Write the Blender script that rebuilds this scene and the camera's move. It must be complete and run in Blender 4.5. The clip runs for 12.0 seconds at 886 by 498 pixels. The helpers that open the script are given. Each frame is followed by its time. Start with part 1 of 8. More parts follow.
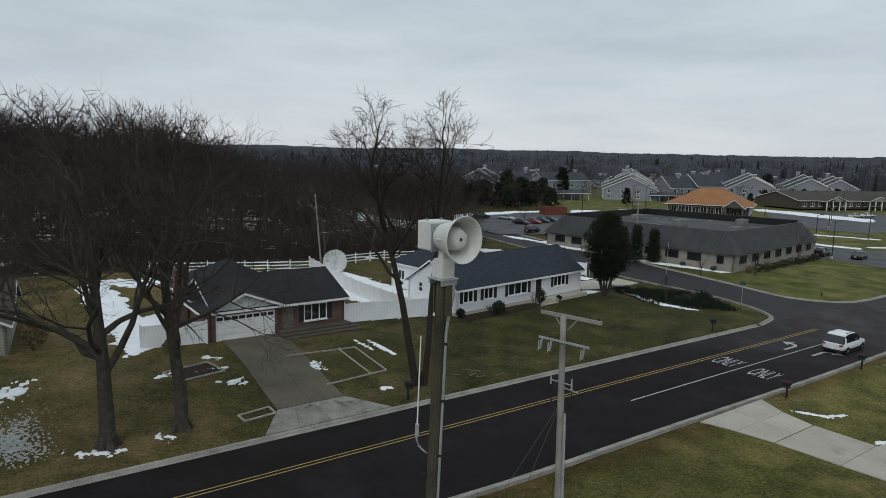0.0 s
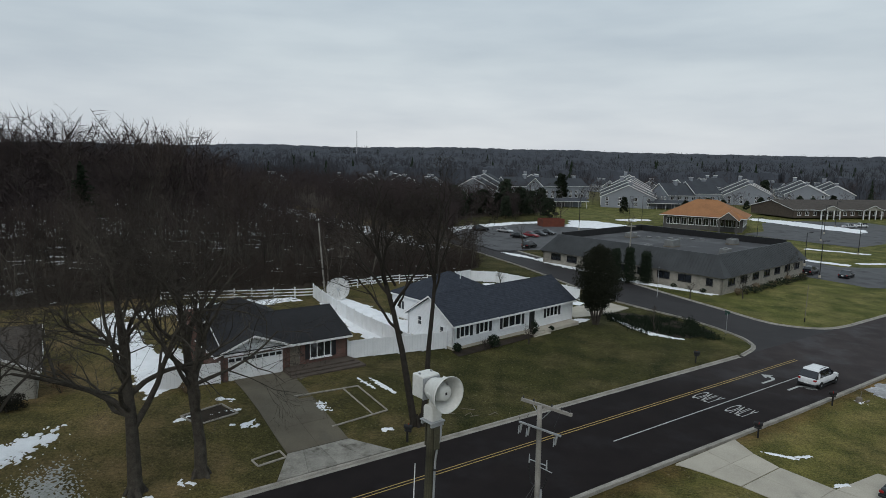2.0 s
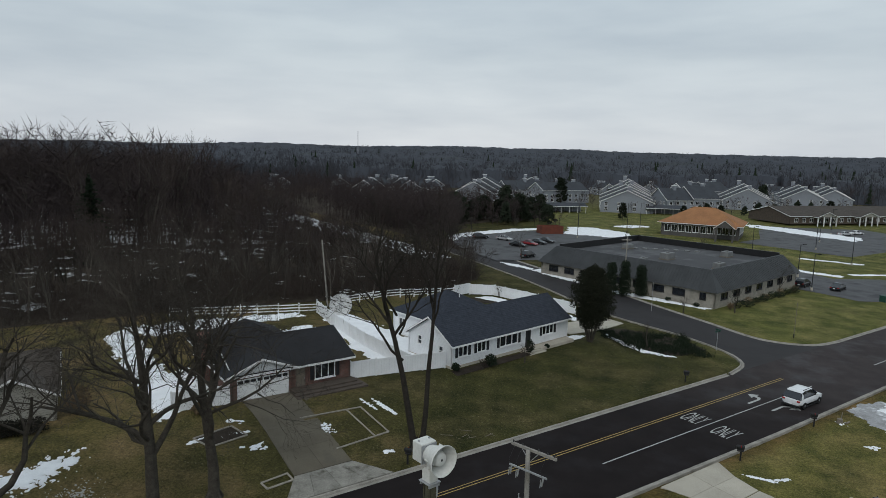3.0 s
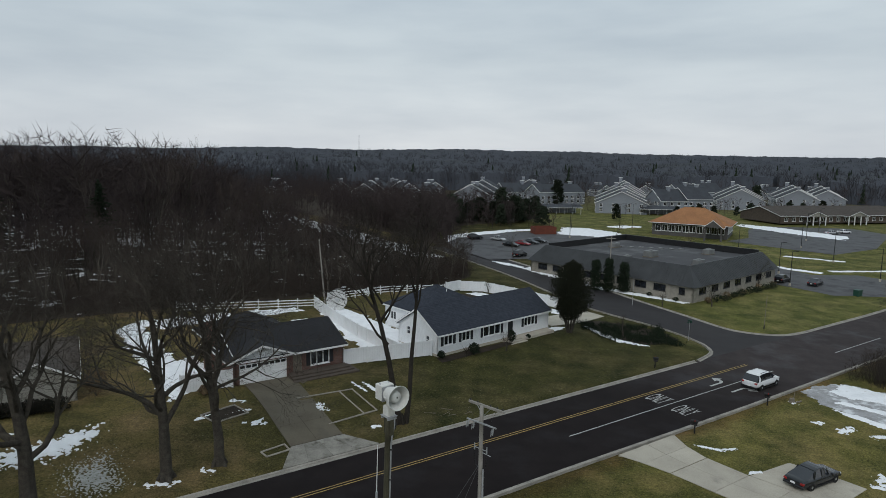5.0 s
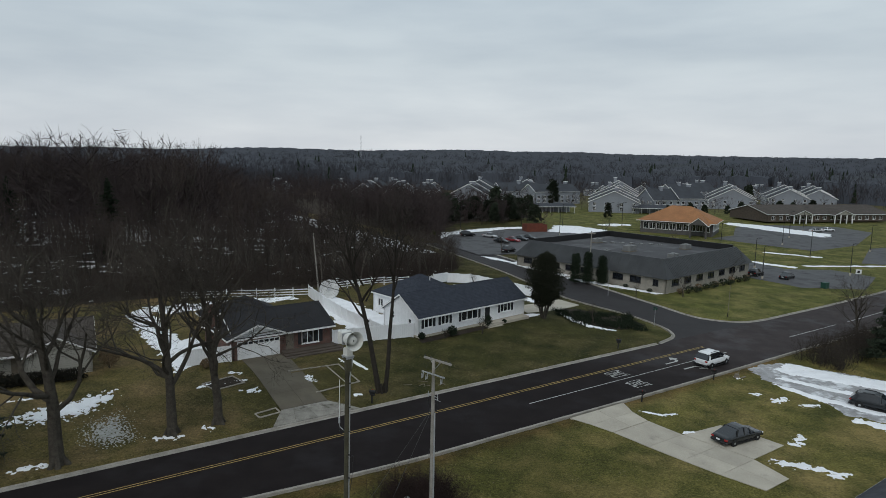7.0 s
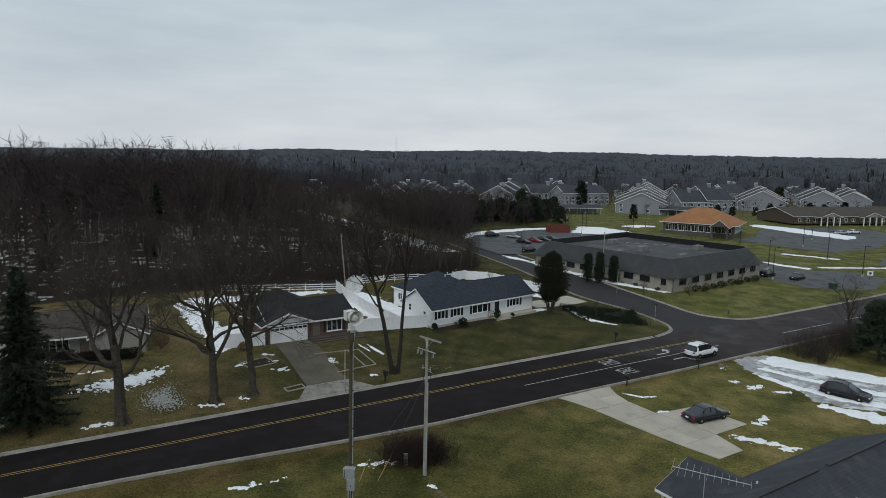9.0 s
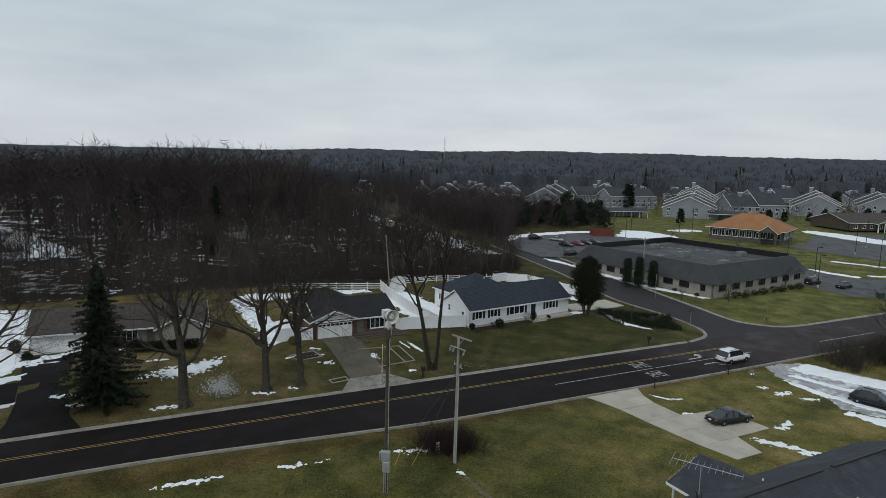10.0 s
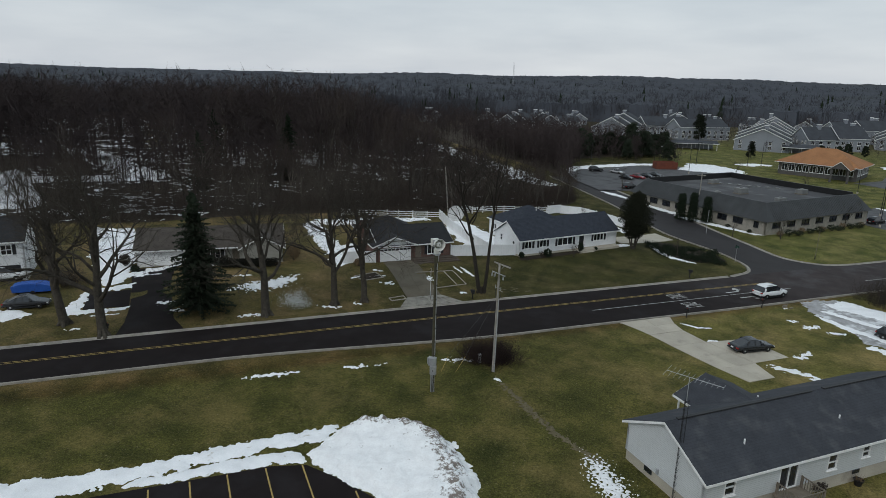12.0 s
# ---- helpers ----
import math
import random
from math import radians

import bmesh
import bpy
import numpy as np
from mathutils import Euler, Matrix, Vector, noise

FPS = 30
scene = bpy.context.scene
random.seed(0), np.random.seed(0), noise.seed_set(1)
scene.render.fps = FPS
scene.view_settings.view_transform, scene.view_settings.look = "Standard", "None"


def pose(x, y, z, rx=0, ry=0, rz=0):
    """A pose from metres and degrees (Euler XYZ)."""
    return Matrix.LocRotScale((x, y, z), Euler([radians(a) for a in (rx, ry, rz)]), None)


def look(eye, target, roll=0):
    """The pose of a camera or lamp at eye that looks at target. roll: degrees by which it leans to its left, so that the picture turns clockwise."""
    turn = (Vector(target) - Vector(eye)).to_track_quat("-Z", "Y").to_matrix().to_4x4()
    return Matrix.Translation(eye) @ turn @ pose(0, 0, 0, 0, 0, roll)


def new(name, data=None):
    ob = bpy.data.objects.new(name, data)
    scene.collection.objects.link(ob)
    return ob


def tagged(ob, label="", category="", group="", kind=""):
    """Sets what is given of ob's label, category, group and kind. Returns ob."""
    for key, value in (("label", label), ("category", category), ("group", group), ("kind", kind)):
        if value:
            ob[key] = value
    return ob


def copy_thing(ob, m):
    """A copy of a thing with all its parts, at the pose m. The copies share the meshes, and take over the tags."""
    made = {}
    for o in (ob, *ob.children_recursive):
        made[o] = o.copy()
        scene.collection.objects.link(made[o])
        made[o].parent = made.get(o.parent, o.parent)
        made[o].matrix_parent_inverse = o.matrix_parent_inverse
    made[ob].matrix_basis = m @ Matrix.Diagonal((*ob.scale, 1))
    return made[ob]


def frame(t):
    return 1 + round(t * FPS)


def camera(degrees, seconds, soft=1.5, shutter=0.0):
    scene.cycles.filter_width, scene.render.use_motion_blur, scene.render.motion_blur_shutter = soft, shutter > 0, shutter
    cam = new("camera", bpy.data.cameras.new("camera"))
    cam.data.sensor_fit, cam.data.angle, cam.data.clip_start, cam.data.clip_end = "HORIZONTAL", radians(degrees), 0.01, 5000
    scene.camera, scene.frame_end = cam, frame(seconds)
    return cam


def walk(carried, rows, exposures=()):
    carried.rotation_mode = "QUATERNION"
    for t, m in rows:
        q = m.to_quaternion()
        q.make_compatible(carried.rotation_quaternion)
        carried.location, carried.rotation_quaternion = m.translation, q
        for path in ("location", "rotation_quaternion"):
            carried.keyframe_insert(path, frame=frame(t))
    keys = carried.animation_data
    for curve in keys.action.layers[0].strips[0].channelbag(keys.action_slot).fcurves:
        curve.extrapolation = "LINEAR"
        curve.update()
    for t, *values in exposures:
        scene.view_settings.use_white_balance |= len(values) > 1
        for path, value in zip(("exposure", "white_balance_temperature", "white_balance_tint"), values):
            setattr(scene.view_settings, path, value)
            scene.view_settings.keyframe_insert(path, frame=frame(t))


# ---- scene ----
cam = camera(69.3, 12.0, soft=0.6)
PATH = [
    (0, (1.268, 5.030, 15.718), (1.337, 7.009, 15.440), 1.20),
    (0.5, (1.301, 4.704, 16.395), (1.369, 6.684, 16.116), 1.20),
    (1, (1.279, 4.061, 17.298), (1.347, 6.041, 17.017), 1.20),
    (1.5, (1.305, 3.199, 18.433), (1.372, 5.177, 18.150), 1.20),
    (2, (1.382, 2.103, 20.204), (1.449, 4.081, 19.918), 1.20),
    (2.5, (1.375, 0.930, 22.369), (1.441, 2.908, 22.077), 1.30),
    (3, (1.372, -0.060, 23.201), (1.437, 1.917, 22.908), 1.40),
    (5, (3.078, -5.711, 23.339), (3.135, -3.732, 23.055), 1.00),
    (5.5, (3.692, -7.413, 23.244), (3.747, -5.434, 22.961), 1.00),
    (6, (4.350, -9.185, 23.139), (4.403, -7.206, 22.856), 1.00),
    (6.5, (5.003, -10.998, 23.122), (5.058, -9.018, 22.840), 1.00),
    (8.5, (8.024, -18.897, 23.787), (7.988, -16.918, 23.504), 0.90),
    (9, (8.796, -21.092, 24.199), (8.732, -19.113, 23.916), 0.90),
    (9.5, (9.523, -23.154, 24.773), (9.430, -21.176, 24.488), 1.00),
    (10, (10.235, -25.144, 25.296), (10.023, -23.176, 25.010), 1.20),
    (10.5, (11.163, -27.013, 25.809), (10.855, -25.058, 25.521), 1.30),
    (11, (11.908, -28.833, 26.311), (11.574, -26.882, 26.022), 1.30),
    (11.5, (12.576, -30.593, 26.852), (12.196, -28.662, 26.493), 1.40),
    (12, (12.947, -31.689, 27.288), (12.546, -29.798, 26.774), 1.50),
]
walk(cam, [(t, look(eye, target, roll)) for t, eye, target, roll in PATH])

# ---- light: an overcast winter day ----
world = bpy.data.worlds.new("overcast_sky")
scene.world = world
world.use_nodes = True
wn, wl = world.node_tree.nodes, world.node_tree.links
wn.clear()
w_out, w_bg, w_sky = wn.new("ShaderNodeOutputWorld"), wn.new("ShaderNodeBackground"), wn.new("ShaderNodeTexSky")
w_sky.sky_type, w_sky.sun_disc = "NISHITA", False
w_sky.sun_elevation, w_sky.sun_rotation = radians(42), radians(195)
w_co, w_map, w_noise, w_noise2 = (wn.new("ShaderNodeTexCoord"), wn.new("ShaderNodeMapping"), wn.new("ShaderNodeTexNoise"), wn.new("ShaderNodeTexNoise"))
w_map.inputs["Scale"].default_value = (1.0, 1.0, 5.0)
w_noise.inputs["Scale"].default_value, w_noise.inputs["Detail"].default_value = 1.6, 5.0
w_noise2.inputs["Scale"].default_value, w_noise2.inputs["Detail"].default_value = 5.0, 6.0
w_ramp, w_mix, w_add, w_sep, w_hz = (wn.new("ShaderNodeValToRGB"), wn.new("ShaderNodeMixRGB"), wn.new("ShaderNodeMixRGB"), wn.new("ShaderNodeSeparateXYZ"), wn.new("ShaderNodeValToRGB"))
w_ramp.color_ramp.elements[0].position, w_ramp.color_ramp.elements[0].color = 0.36, (4.40, 5.3, 6.02, 1)
w_ramp.color_ramp.elements[1].position, w_ramp.color_ramp.elements[1].color = 0.66, (6.05, 7.0, 7.5, 1)
w_hz.color_ramp.elements[0].position, w_hz.color_ramp.elements[0].color = 0.02, (1.2, 1.09, 1.06, 1)
w_hz.color_ramp.elements[1].position, w_hz.color_ramp.elements[1].color = 0.34, (1.0, 1.0, 1.0, 1)
w_mid = w_hz.color_ramp.elements.new(0.14)
w_mid.color = (0.98, 0.94, 0.93, 1)
w_mix.inputs[0].default_value = 0.94
w_add.blend_type, w_add.inputs[0].default_value = "MULTIPLY", 1.0
w_avg = wn.new("ShaderNodeMixRGB")
w_avg.inputs[0].default_value = 0.35
wl.new(w_co.outputs["Generated"], w_map.inputs[0])
wl.new(w_map.outputs[0], w_noise.inputs["Vector"])
wl.new(w_map.outputs[0], w_noise2.inputs["Vector"])
wl.new(w_noise.outputs[0], w_avg.inputs[1])
wl.new(w_noise2.outputs[0], w_avg.inputs[2])
wl.new(w_avg.outputs[0], w_ramp.inputs[0])
wl.new(w_co.outputs["Generated"], w_sep.inputs[0])
wl.new(w_sep.outputs[2], w_hz.inputs[0])
wl.new(w_sky.outputs[0], w_mix.inputs[1])
wl.new(w_ramp.outputs[0], w_mix.inputs[2])
wl.new(w_mix.outputs[0], w_add.inputs[1])
wl.new(w_hz.outputs[0], w_add.inputs[2])
wl.new(w_add.outputs[0], w_bg.inputs[0])
wl.new(w_bg.outputs[0], w_out.inputs[0])
w_bg.inputs[1].default_value = 0.1
sun = new("sun", bpy.data.lights.new("sun", "SUN"))
sun.data.energy, sun.data.angle, sun.data.color = 0.9, radians(30), (1.0, 0.97, 0.93)
sun.matrix_world = look((0, 0, 100), (30, 75, 20))
scene.view_settings.exposure = 0.0


# ---- materials ----
def material(name, base, rough=0.8, dark=None, scale=4.0, fine=40.0, mix=0.5, bump=0.25, bump_size=0.02, metal=0.0, spec=0.3, random_amount=0.0, third=None, third_scale=0.6, third_at=(0.55, 0.7), coords="Object"):
    """A surface with variation at two scales, a third colour in patches, and fine relief."""
    m = bpy.data.materials.new(name)
    m.use_nodes = True
    n, l = m.node_tree.nodes, m.node_tree.links
    b = n["Principled BSDF"]
    co = n.new("ShaderNodeTexCoord")
    if coords == "World":
        geo = n.new("ShaderNodeNewGeometry")
        vec = geo.outputs["Position"]
    else:
        vec = co.outputs["Object"]
    big, small = n.new("ShaderNodeTexNoise"), n.new("ShaderNodeTexNoise")
    big.inputs["Scale"].default_value, big.inputs["Detail"].default_value = scale, 6.0
    small.inputs["Scale"].default_value, small.inputs["Detail"].default_value = fine, 5.0
    l.new(vec, big.inputs["Vector"])
    l.new(vec, small.inputs["Vector"])
    avg = n.new("ShaderNodeMixRGB")
    avg.inputs[0].default_value = 0.45
    l.new(big.outputs[0], avg.inputs[1])
    l.new(small.outputs[0], avg.inputs[2])
    ramp = n.new("ShaderNodeValToRGB")
    dark = dark or tuple(c * 0.6 for c in base)
    ramp.color_ramp.elements[0].position, ramp.color_ramp.elements[0].color = 0.5 - mix / 2.6, (*dark, 1)
    ramp.color_ramp.elements[1].position, ramp.color_ramp.elements[1].color = 0.5 + mix / 4, (*base, 1)
    l.new(avg.outputs[0], ramp.inputs[0])
    out = ramp.outputs[0]
    if third:
        patch, gate, lay = n.new("ShaderNodeTexNoise"), n.new("ShaderNodeValToRGB"), n.new("ShaderNodeMixRGB")
        patch.inputs["Scale"].default_value, patch.inputs["Detail"].default_value, patch.inputs["Roughness"].default_value = third_scale, 8.0, 0.62
        gate.color_ramp.elements[0].position, gate.color_ramp.elements[1].position = third_at
        lay.inputs[2].default_value = (*third, 1)
        l.new(vec, patch.inputs["Vector"])
        l.new(patch.outputs[0], gate.inputs[0])
        l.new(gate.outputs[0], lay.inputs[0])
        l.new(out, lay.inputs[1])
        out = lay.outputs[0]
    if random_amount:
        info, hsv, mr = n.new("ShaderNodeObjectInfo"), n.new("ShaderNodeHueSaturation"), n.new("ShaderNodeMapRange")
        mr.inputs["To Min"].default_value, mr.inputs["To Max"].default_value = 1 - random_amount, 1 + random_amount
        l.new(info.outputs["Random"], mr.inputs["Value"])
        l.new(mr.outputs[0], hsv.inputs["Value"])
        l.new(out, hsv.inputs["Color"])
        out = hsv.outputs[0]
    l.new(out, b.inputs["Base Color"])
    b.inputs["Roughness"].default_value, b.inputs["Metallic"].default_value = rough, metal
    b.inputs["Specular IOR Level"].default_value = spec
    if bump:
        bp = n.new("ShaderNodeBump")
        bp.inputs["Strength"].default_value, bp.inputs["Distance"].default_value = bump, bump_size
        l.new(small.outputs[0], bp.inputs["Height"])
        l.new(bp.outputs[0], b.inputs["Normal"])
    return m


def striped(m, axis, period, depth=0.6, width=0.12, colour=None, strength=0.5):
    """Adds fine regular courses (lap siding, shingle rows, standing seams) to a material as relief and a thin line."""
    n, l = m.node_tree.nodes, m.node_tree.links
    b = n["Principled BSDF"]
    co, sep, mul, fr = n.new("ShaderNodeTexCoord"), n.new("ShaderNodeSeparateXYZ"), n.new("ShaderNodeMath"), n.new("ShaderNodeMath")
    l.new(co.outputs["Object"], sep.inputs[0])
    mul.operation, fr.operation = "MULTIPLY", "FRACT"
    mul.inputs[1].default_value = 1.0 / period
    l.new(sep.outputs[axis], mul.inputs[0])
    l.new(mul.outputs[0], fr.inputs[0])
    gate, lay = n.new("ShaderNodeMath"), n.new("ShaderNodeMixRGB")
    gate.operation = "LESS_THAN"
    gate.inputs[1].default_value = width
    l.new(fr.outputs[0], gate.inputs[0])
    old = b.inputs["Base Color"].links[0].from_socket
    sc = n.new("ShaderNodeMath")
    sc.operation = "MULTIPLY"
    sc.inputs[1].default_value = strength
    l.new(gate.outputs[0], sc.inputs[0])
    l.new(sc.outputs[0], lay.inputs[0])
    l.new(old, lay.inputs[1])
    lay.inputs[2].default_value = (*(colour or (0.02, 0.02, 0.02)), 1)
    l.new(lay.outputs[0], b.inputs["Base Color"])
    bp = n.new("ShaderNodeBump")
    bp.inputs["Strength"].default_value, bp.inputs["Distance"].default_value = depth, 0.03
    l.new(fr.outputs[0], bp.inputs["Height"])
    if b.inputs["Normal"].links:
        l.new(b.inputs["Normal"].links[0].from_socket, bp.inputs["Normal"])
    l.new(bp.outputs[0], b.inputs["Normal"])
    return m


M = {}
M["grass"] = material("winter_grass", (0.081, 0.0755, 0.037), 0.95, (0.030, 0.034, 0.017), 0.30, 9.0, 0.42, 0.8, 0.08, spec=0.1, third=(0.108, 0.088, 0.058), third_scale=0.16, third_at=(0.46, 0.68), coords="World")


def land_cover(m):
    """Beyond the houses the land is covered by leaf litter under woods instead of lawn."""
    n, l = m.node_tree.nodes, m.node_tree.links
    b = n["Principled BSDF"]
    geo, ln, mr, lay, no = n.new("ShaderNodeNewGeometry"), n.new("ShaderNodeVectorMath"), n.new("ShaderNodeMapRange"), n.new("ShaderNodeMixRGB"), n.new("ShaderNodeTexNoise")
    ln.operation = "LENGTH"
    l.new(geo.outputs["Position"], ln.inputs[0])
    mr.inputs["From Min"].default_value, mr.inputs["From Max"].default_value = 290, 360
    l.new(ln.outputs["Value"], mr.inputs["Value"])
    l.new(mr.outputs[0], lay.inputs[0])
    l.new(b.inputs["Base Color"].links[0].from_socket, lay.inputs[1])
    lay.inputs[2].default_value = (0.060, 0.050, 0.042, 1)
    l.new(lay.outputs[0], b.inputs["Base Color"])
    # clumps of taller, darker grass at blade scale
    no.inputs["Scale"].default_value, no.inputs["Detail"].default_value, no.inputs["Roughness"].default_value = 4.5, 8.0, 0.85
    gate, dk = n.new("ShaderNodeValToRGB"), n.new("ShaderNodeMixRGB")
    gate.color_ramp.elements[0].position, gate.color_ramp.elements[0].color = 0.38, (0.50, 0.50, 0.48, 1)
    gate.color_ramp.elements[1].position, gate.color_ramp.elements[1].color = 0.62, (1.30, 1.27, 1.24, 1)
    dk.blend_type, dk.inputs[0].default_value = "MULTIPLY", 1.0
    l.new(geo.outputs["Position"], no.inputs["Vector"])
    l.new(no.outputs[0], gate.inputs[0])
    l.new(lay.outputs[0], dk.inputs[1])
    l.new(gate.outputs[0], dk.inputs[2])
    # lawns to the west are drier, those by the side street greener
    sx, wm, wv, tint, dry = n.new("ShaderNodeSeparateXYZ"), n.new("ShaderNodeMapRange"), n.new("ShaderNodeTexNoise"), n.new("ShaderNodeMixRGB"), n.new("ShaderNodeMath")
    wv.inputs["Scale"].default_value, wv.inputs["Detail"].default_value = 0.06, 4.0
    l.new(geo.outputs["Position"], sx.inputs[0])
    l.new(geo.outputs["Position"], wv.inputs["Vector"])
    dry.operation, dry.inputs[1].default_value = "MULTIPLY_ADD", 60.0
    l.new(wv.outputs[0], dry.inputs[0])
    l.new(sx.outputs[0], dry.inputs[2])
    wm.inputs["From Min"].default_value, wm.inputs["From Max"].default_value = 14, 36
    l.new(dry.outputs[0], wm.inputs["Value"])
    tint.inputs[1].default_value, tint.inputs[2].default_value = (1.95, 1.70, 1.40, 1), (0.92, 0.95, 0.67, 1)
    hue = n.new("ShaderNodeMixRGB")
    hue.blend_type, hue.inputs[0].default_value = "MULTIPLY", 1.0
    l.new(dk.outputs[0], hue.inputs[1])
    l.new(tint.outputs[0], hue.inputs[2])
    # the lawns south of the road are lighter and thicker
    dot, sm, lift = n.new("ShaderNodeVectorMath"), n.new("ShaderNodeMapRange"), n.new("ShaderNodeMixRGB")
    dot.operation = "DOT_PRODUCT"
    dot.inputs[1].default_value = (-0.558, 0.830, 0)
    l.new(geo.outputs["Position"], dot.inputs[0])
    sm.inputs["From Min"].default_value, sm.inputs["From Max"].default_value = 24.7, 28.7
    sm.inputs["To Min"].default_value, sm.inputs["To Max"].default_value = 1.0, 0.0
    l.new(dot.outputs["Value"], sm.inputs["Value"])
    lift.blend_type, lift.inputs[0].default_value = "MULTIPLY", 1.0
    l.new(hue.outputs[0], lift.inputs[1])
    south, most = n.new("ShaderNodeMixRGB"), n.new("ShaderNodeMath")
    most.operation = "MAXIMUM"
    l.new(wm.outputs[0], most.inputs[0])
    l.new(sm.outputs[0], most.inputs[1])
    l.new(most.outputs[0], tint.inputs[0])
    south.inputs[1].default_value, south.inputs[2].default_value = (0.76, 0.77, 0.76, 1), (1.20, 1.20, 1.00, 1)
    l.new(sm.outputs[0], south.inputs[0])
    l.new(south.outputs[0], lift.inputs[2])
    # a worn brown verge along the near kerb
    vd, vn, va, vm, vb, verge, worn = (n.new("ShaderNodeVectorMath"), n.new("ShaderNodeTexNoise"), n.new("ShaderNodeMath"), n.new("ShaderNodeMapRange"), n.new("ShaderNodeMath"), n.new("ShaderNodeMixRGB"), n.new("ShaderNodeMixRGB"))
    vd.operation, va.operation, va.inputs[1].default_value, vb.operation = "DOT_PRODUCT", "MULTIPLY_ADD", 3.0, "MULTIPLY"
    vd.inputs[1].default_value = (-0.558, 0.830, 0)
    vn.inputs["Scale"].default_value, vn.inputs["Detail"].default_value = 0.5, 5.0
    l.new(geo.outputs["Position"], vd.inputs[0])
    l.new(geo.outputs["Position"], vn.inputs["Vector"])
    l.new(vn.outputs[0], va.inputs[0])
    l.new(vd.outputs["Value"], va.inputs[2])
    vm.inputs["From Min"].default_value, vm.inputs["From Max"].default_value = 24.4, 26.2
    l.new(va.outputs[0], vm.inputs["Value"])
    l.new(vm.outputs[0], vb.inputs[0])
    l.new(sm.outputs[0], vb.inputs[1])
    l.new(vb.outputs[0], verge.inputs[0])
    verge.inputs[1].default_value, verge.inputs[2].default_value = (1, 1, 1, 1), (0.82, 0.66, 0.68, 1)
    worn.blend_type, worn.inputs[0].default_value = "MULTIPLY", 1.0
    l.new(lift.outputs[0], worn.inputs[1])
    l.new(verge.outputs[0], worn.inputs[2])
    # beyond the side street the grass is longer and paler
    em, pale, longer = n.new("ShaderNodeMapRange"), n.new("ShaderNodeMixRGB"), n.new("ShaderNodeMixRGB")
    em.inputs["From Min"].default_value, em.inputs["From Max"].default_value = 34, 50
    l.new(sx.outputs[0], em.inputs["Value"])
    north = n.new("ShaderNodeMath")
    north.operation = "MULTIPLY_ADD"
    away = n.new("ShaderNodeMath")
    away.operation, away.inputs[1].default_value = "MULTIPLY", -1.0
    l.new(sm.outputs[0], away.inputs[0])
    l.new(away.outputs[0], north.inputs[0])
    l.new(em.outputs[0], north.inputs[1])
    l.new(em.outputs[0], north.inputs[2])
    l.new(north.outputs[0], pale.inputs[0])
    pale.inputs[1].default_value, pale.inputs[2].default_value = (1, 1, 1, 1), (2.25, 2.38, 2.10, 1)
    longer.blend_type, longer.inputs[0].default_value = "MULTIPLY", 1.0
    l.new(worn.outputs[0], longer.inputs[1])
    l.new(pale.outputs[0], longer.inputs[2])
    # the lot beyond the concrete drive is dry and thin
    xm, both, thin, bare = n.new("ShaderNodeMapRange"), n.new("ShaderNodeMath"), n.new("ShaderNodeMixRGB"), n.new("ShaderNodeMixRGB")
    xm.inputs["From Min"].default_value, xm.inputs["From Max"].default_value = 14, 27
    l.new(sx.outputs[0], xm.inputs["Value"])
    both.operation = "MULTIPLY"
    l.new(xm.outputs[0], both.inputs[0])
    l.new(sm.outputs[0], both.inputs[1])
    l.new(both.outputs[0], thin.inputs[0])
    thin.inputs[1].default_value, thin.inputs[2].default_value = (1, 1, 1, 1), (1.60, 1.52, 1.66, 1)
    bare.blend_type, bare.inputs[0].default_value = "MULTIPLY", 1.0
    l.new(longer.outputs[0], bare.inputs[1])
    l.new(thin.outputs[0], bare.inputs[2])
    # blotches of drier and thicker turf, a few strides across
    bn, bg, turf = n.new("ShaderNodeTexNoise"), n.new("ShaderNodeValToRGB"), n.new("ShaderNodeMixRGB")
    bn.inputs["Scale"].default_value, bn.inputs["Detail"].default_value, bn.inputs["Roughness"].default_value = 0.32, 6.0, 0.62
    bg.color_ramp.elements[0].position, bg.color_ramp.elements[0].color = 0.36, (0.82, 0.84, 0.80, 1)
    bg.color_ramp.elements[1].position, bg.color_ramp.elements[1].color = 0.64, (1.22, 1.19, 1.13, 1)
    turf.blend_type, turf.inputs[0].default_value = "MULTIPLY", 1.0
    l.new(geo.outputs["Position"], bn.inputs["Vector"])
    l.new(bn.outputs[0], bg.inputs[0])
    l.new(bare.outputs[0], turf.inputs[1])
    l.new(bg.outputs[0], turf.inputs[2])
    # bleached blades and dead leaves, thicker along the verges
    st, sg, straw = n.new("ShaderNodeTexNoise"), n.new("ShaderNodeValToRGB"), n.new("ShaderNodeMixRGB")
    st.inputs["Scale"].default_value, st.inputs["Detail"].default_value, st.inputs["Roughness"].default_value = 5.0, 4.0, 0.7
    sg.color_ramp.elements[0].position, sg.color_ramp.elements[0].color = 0.61, (0, 0, 0, 1)
    sg.color_ramp.elements[1].position, sg.color_ramp.elements[1].color = 0.70, (0.6, 0.6, 0.6, 1)
    straw.inputs[2].default_value = (0.24, 0.20, 0.13, 1)
    l.new(geo.outputs["Position"], st.inputs["Vector"])
    l.new(st.outputs[0], sg.inputs[0])
    l.new(sg.outputs[0], straw.inputs[0])
    l.new(turf.outputs[0], straw.inputs[1])
    l.new(straw.outputs[0], b.inputs["Base Color"])


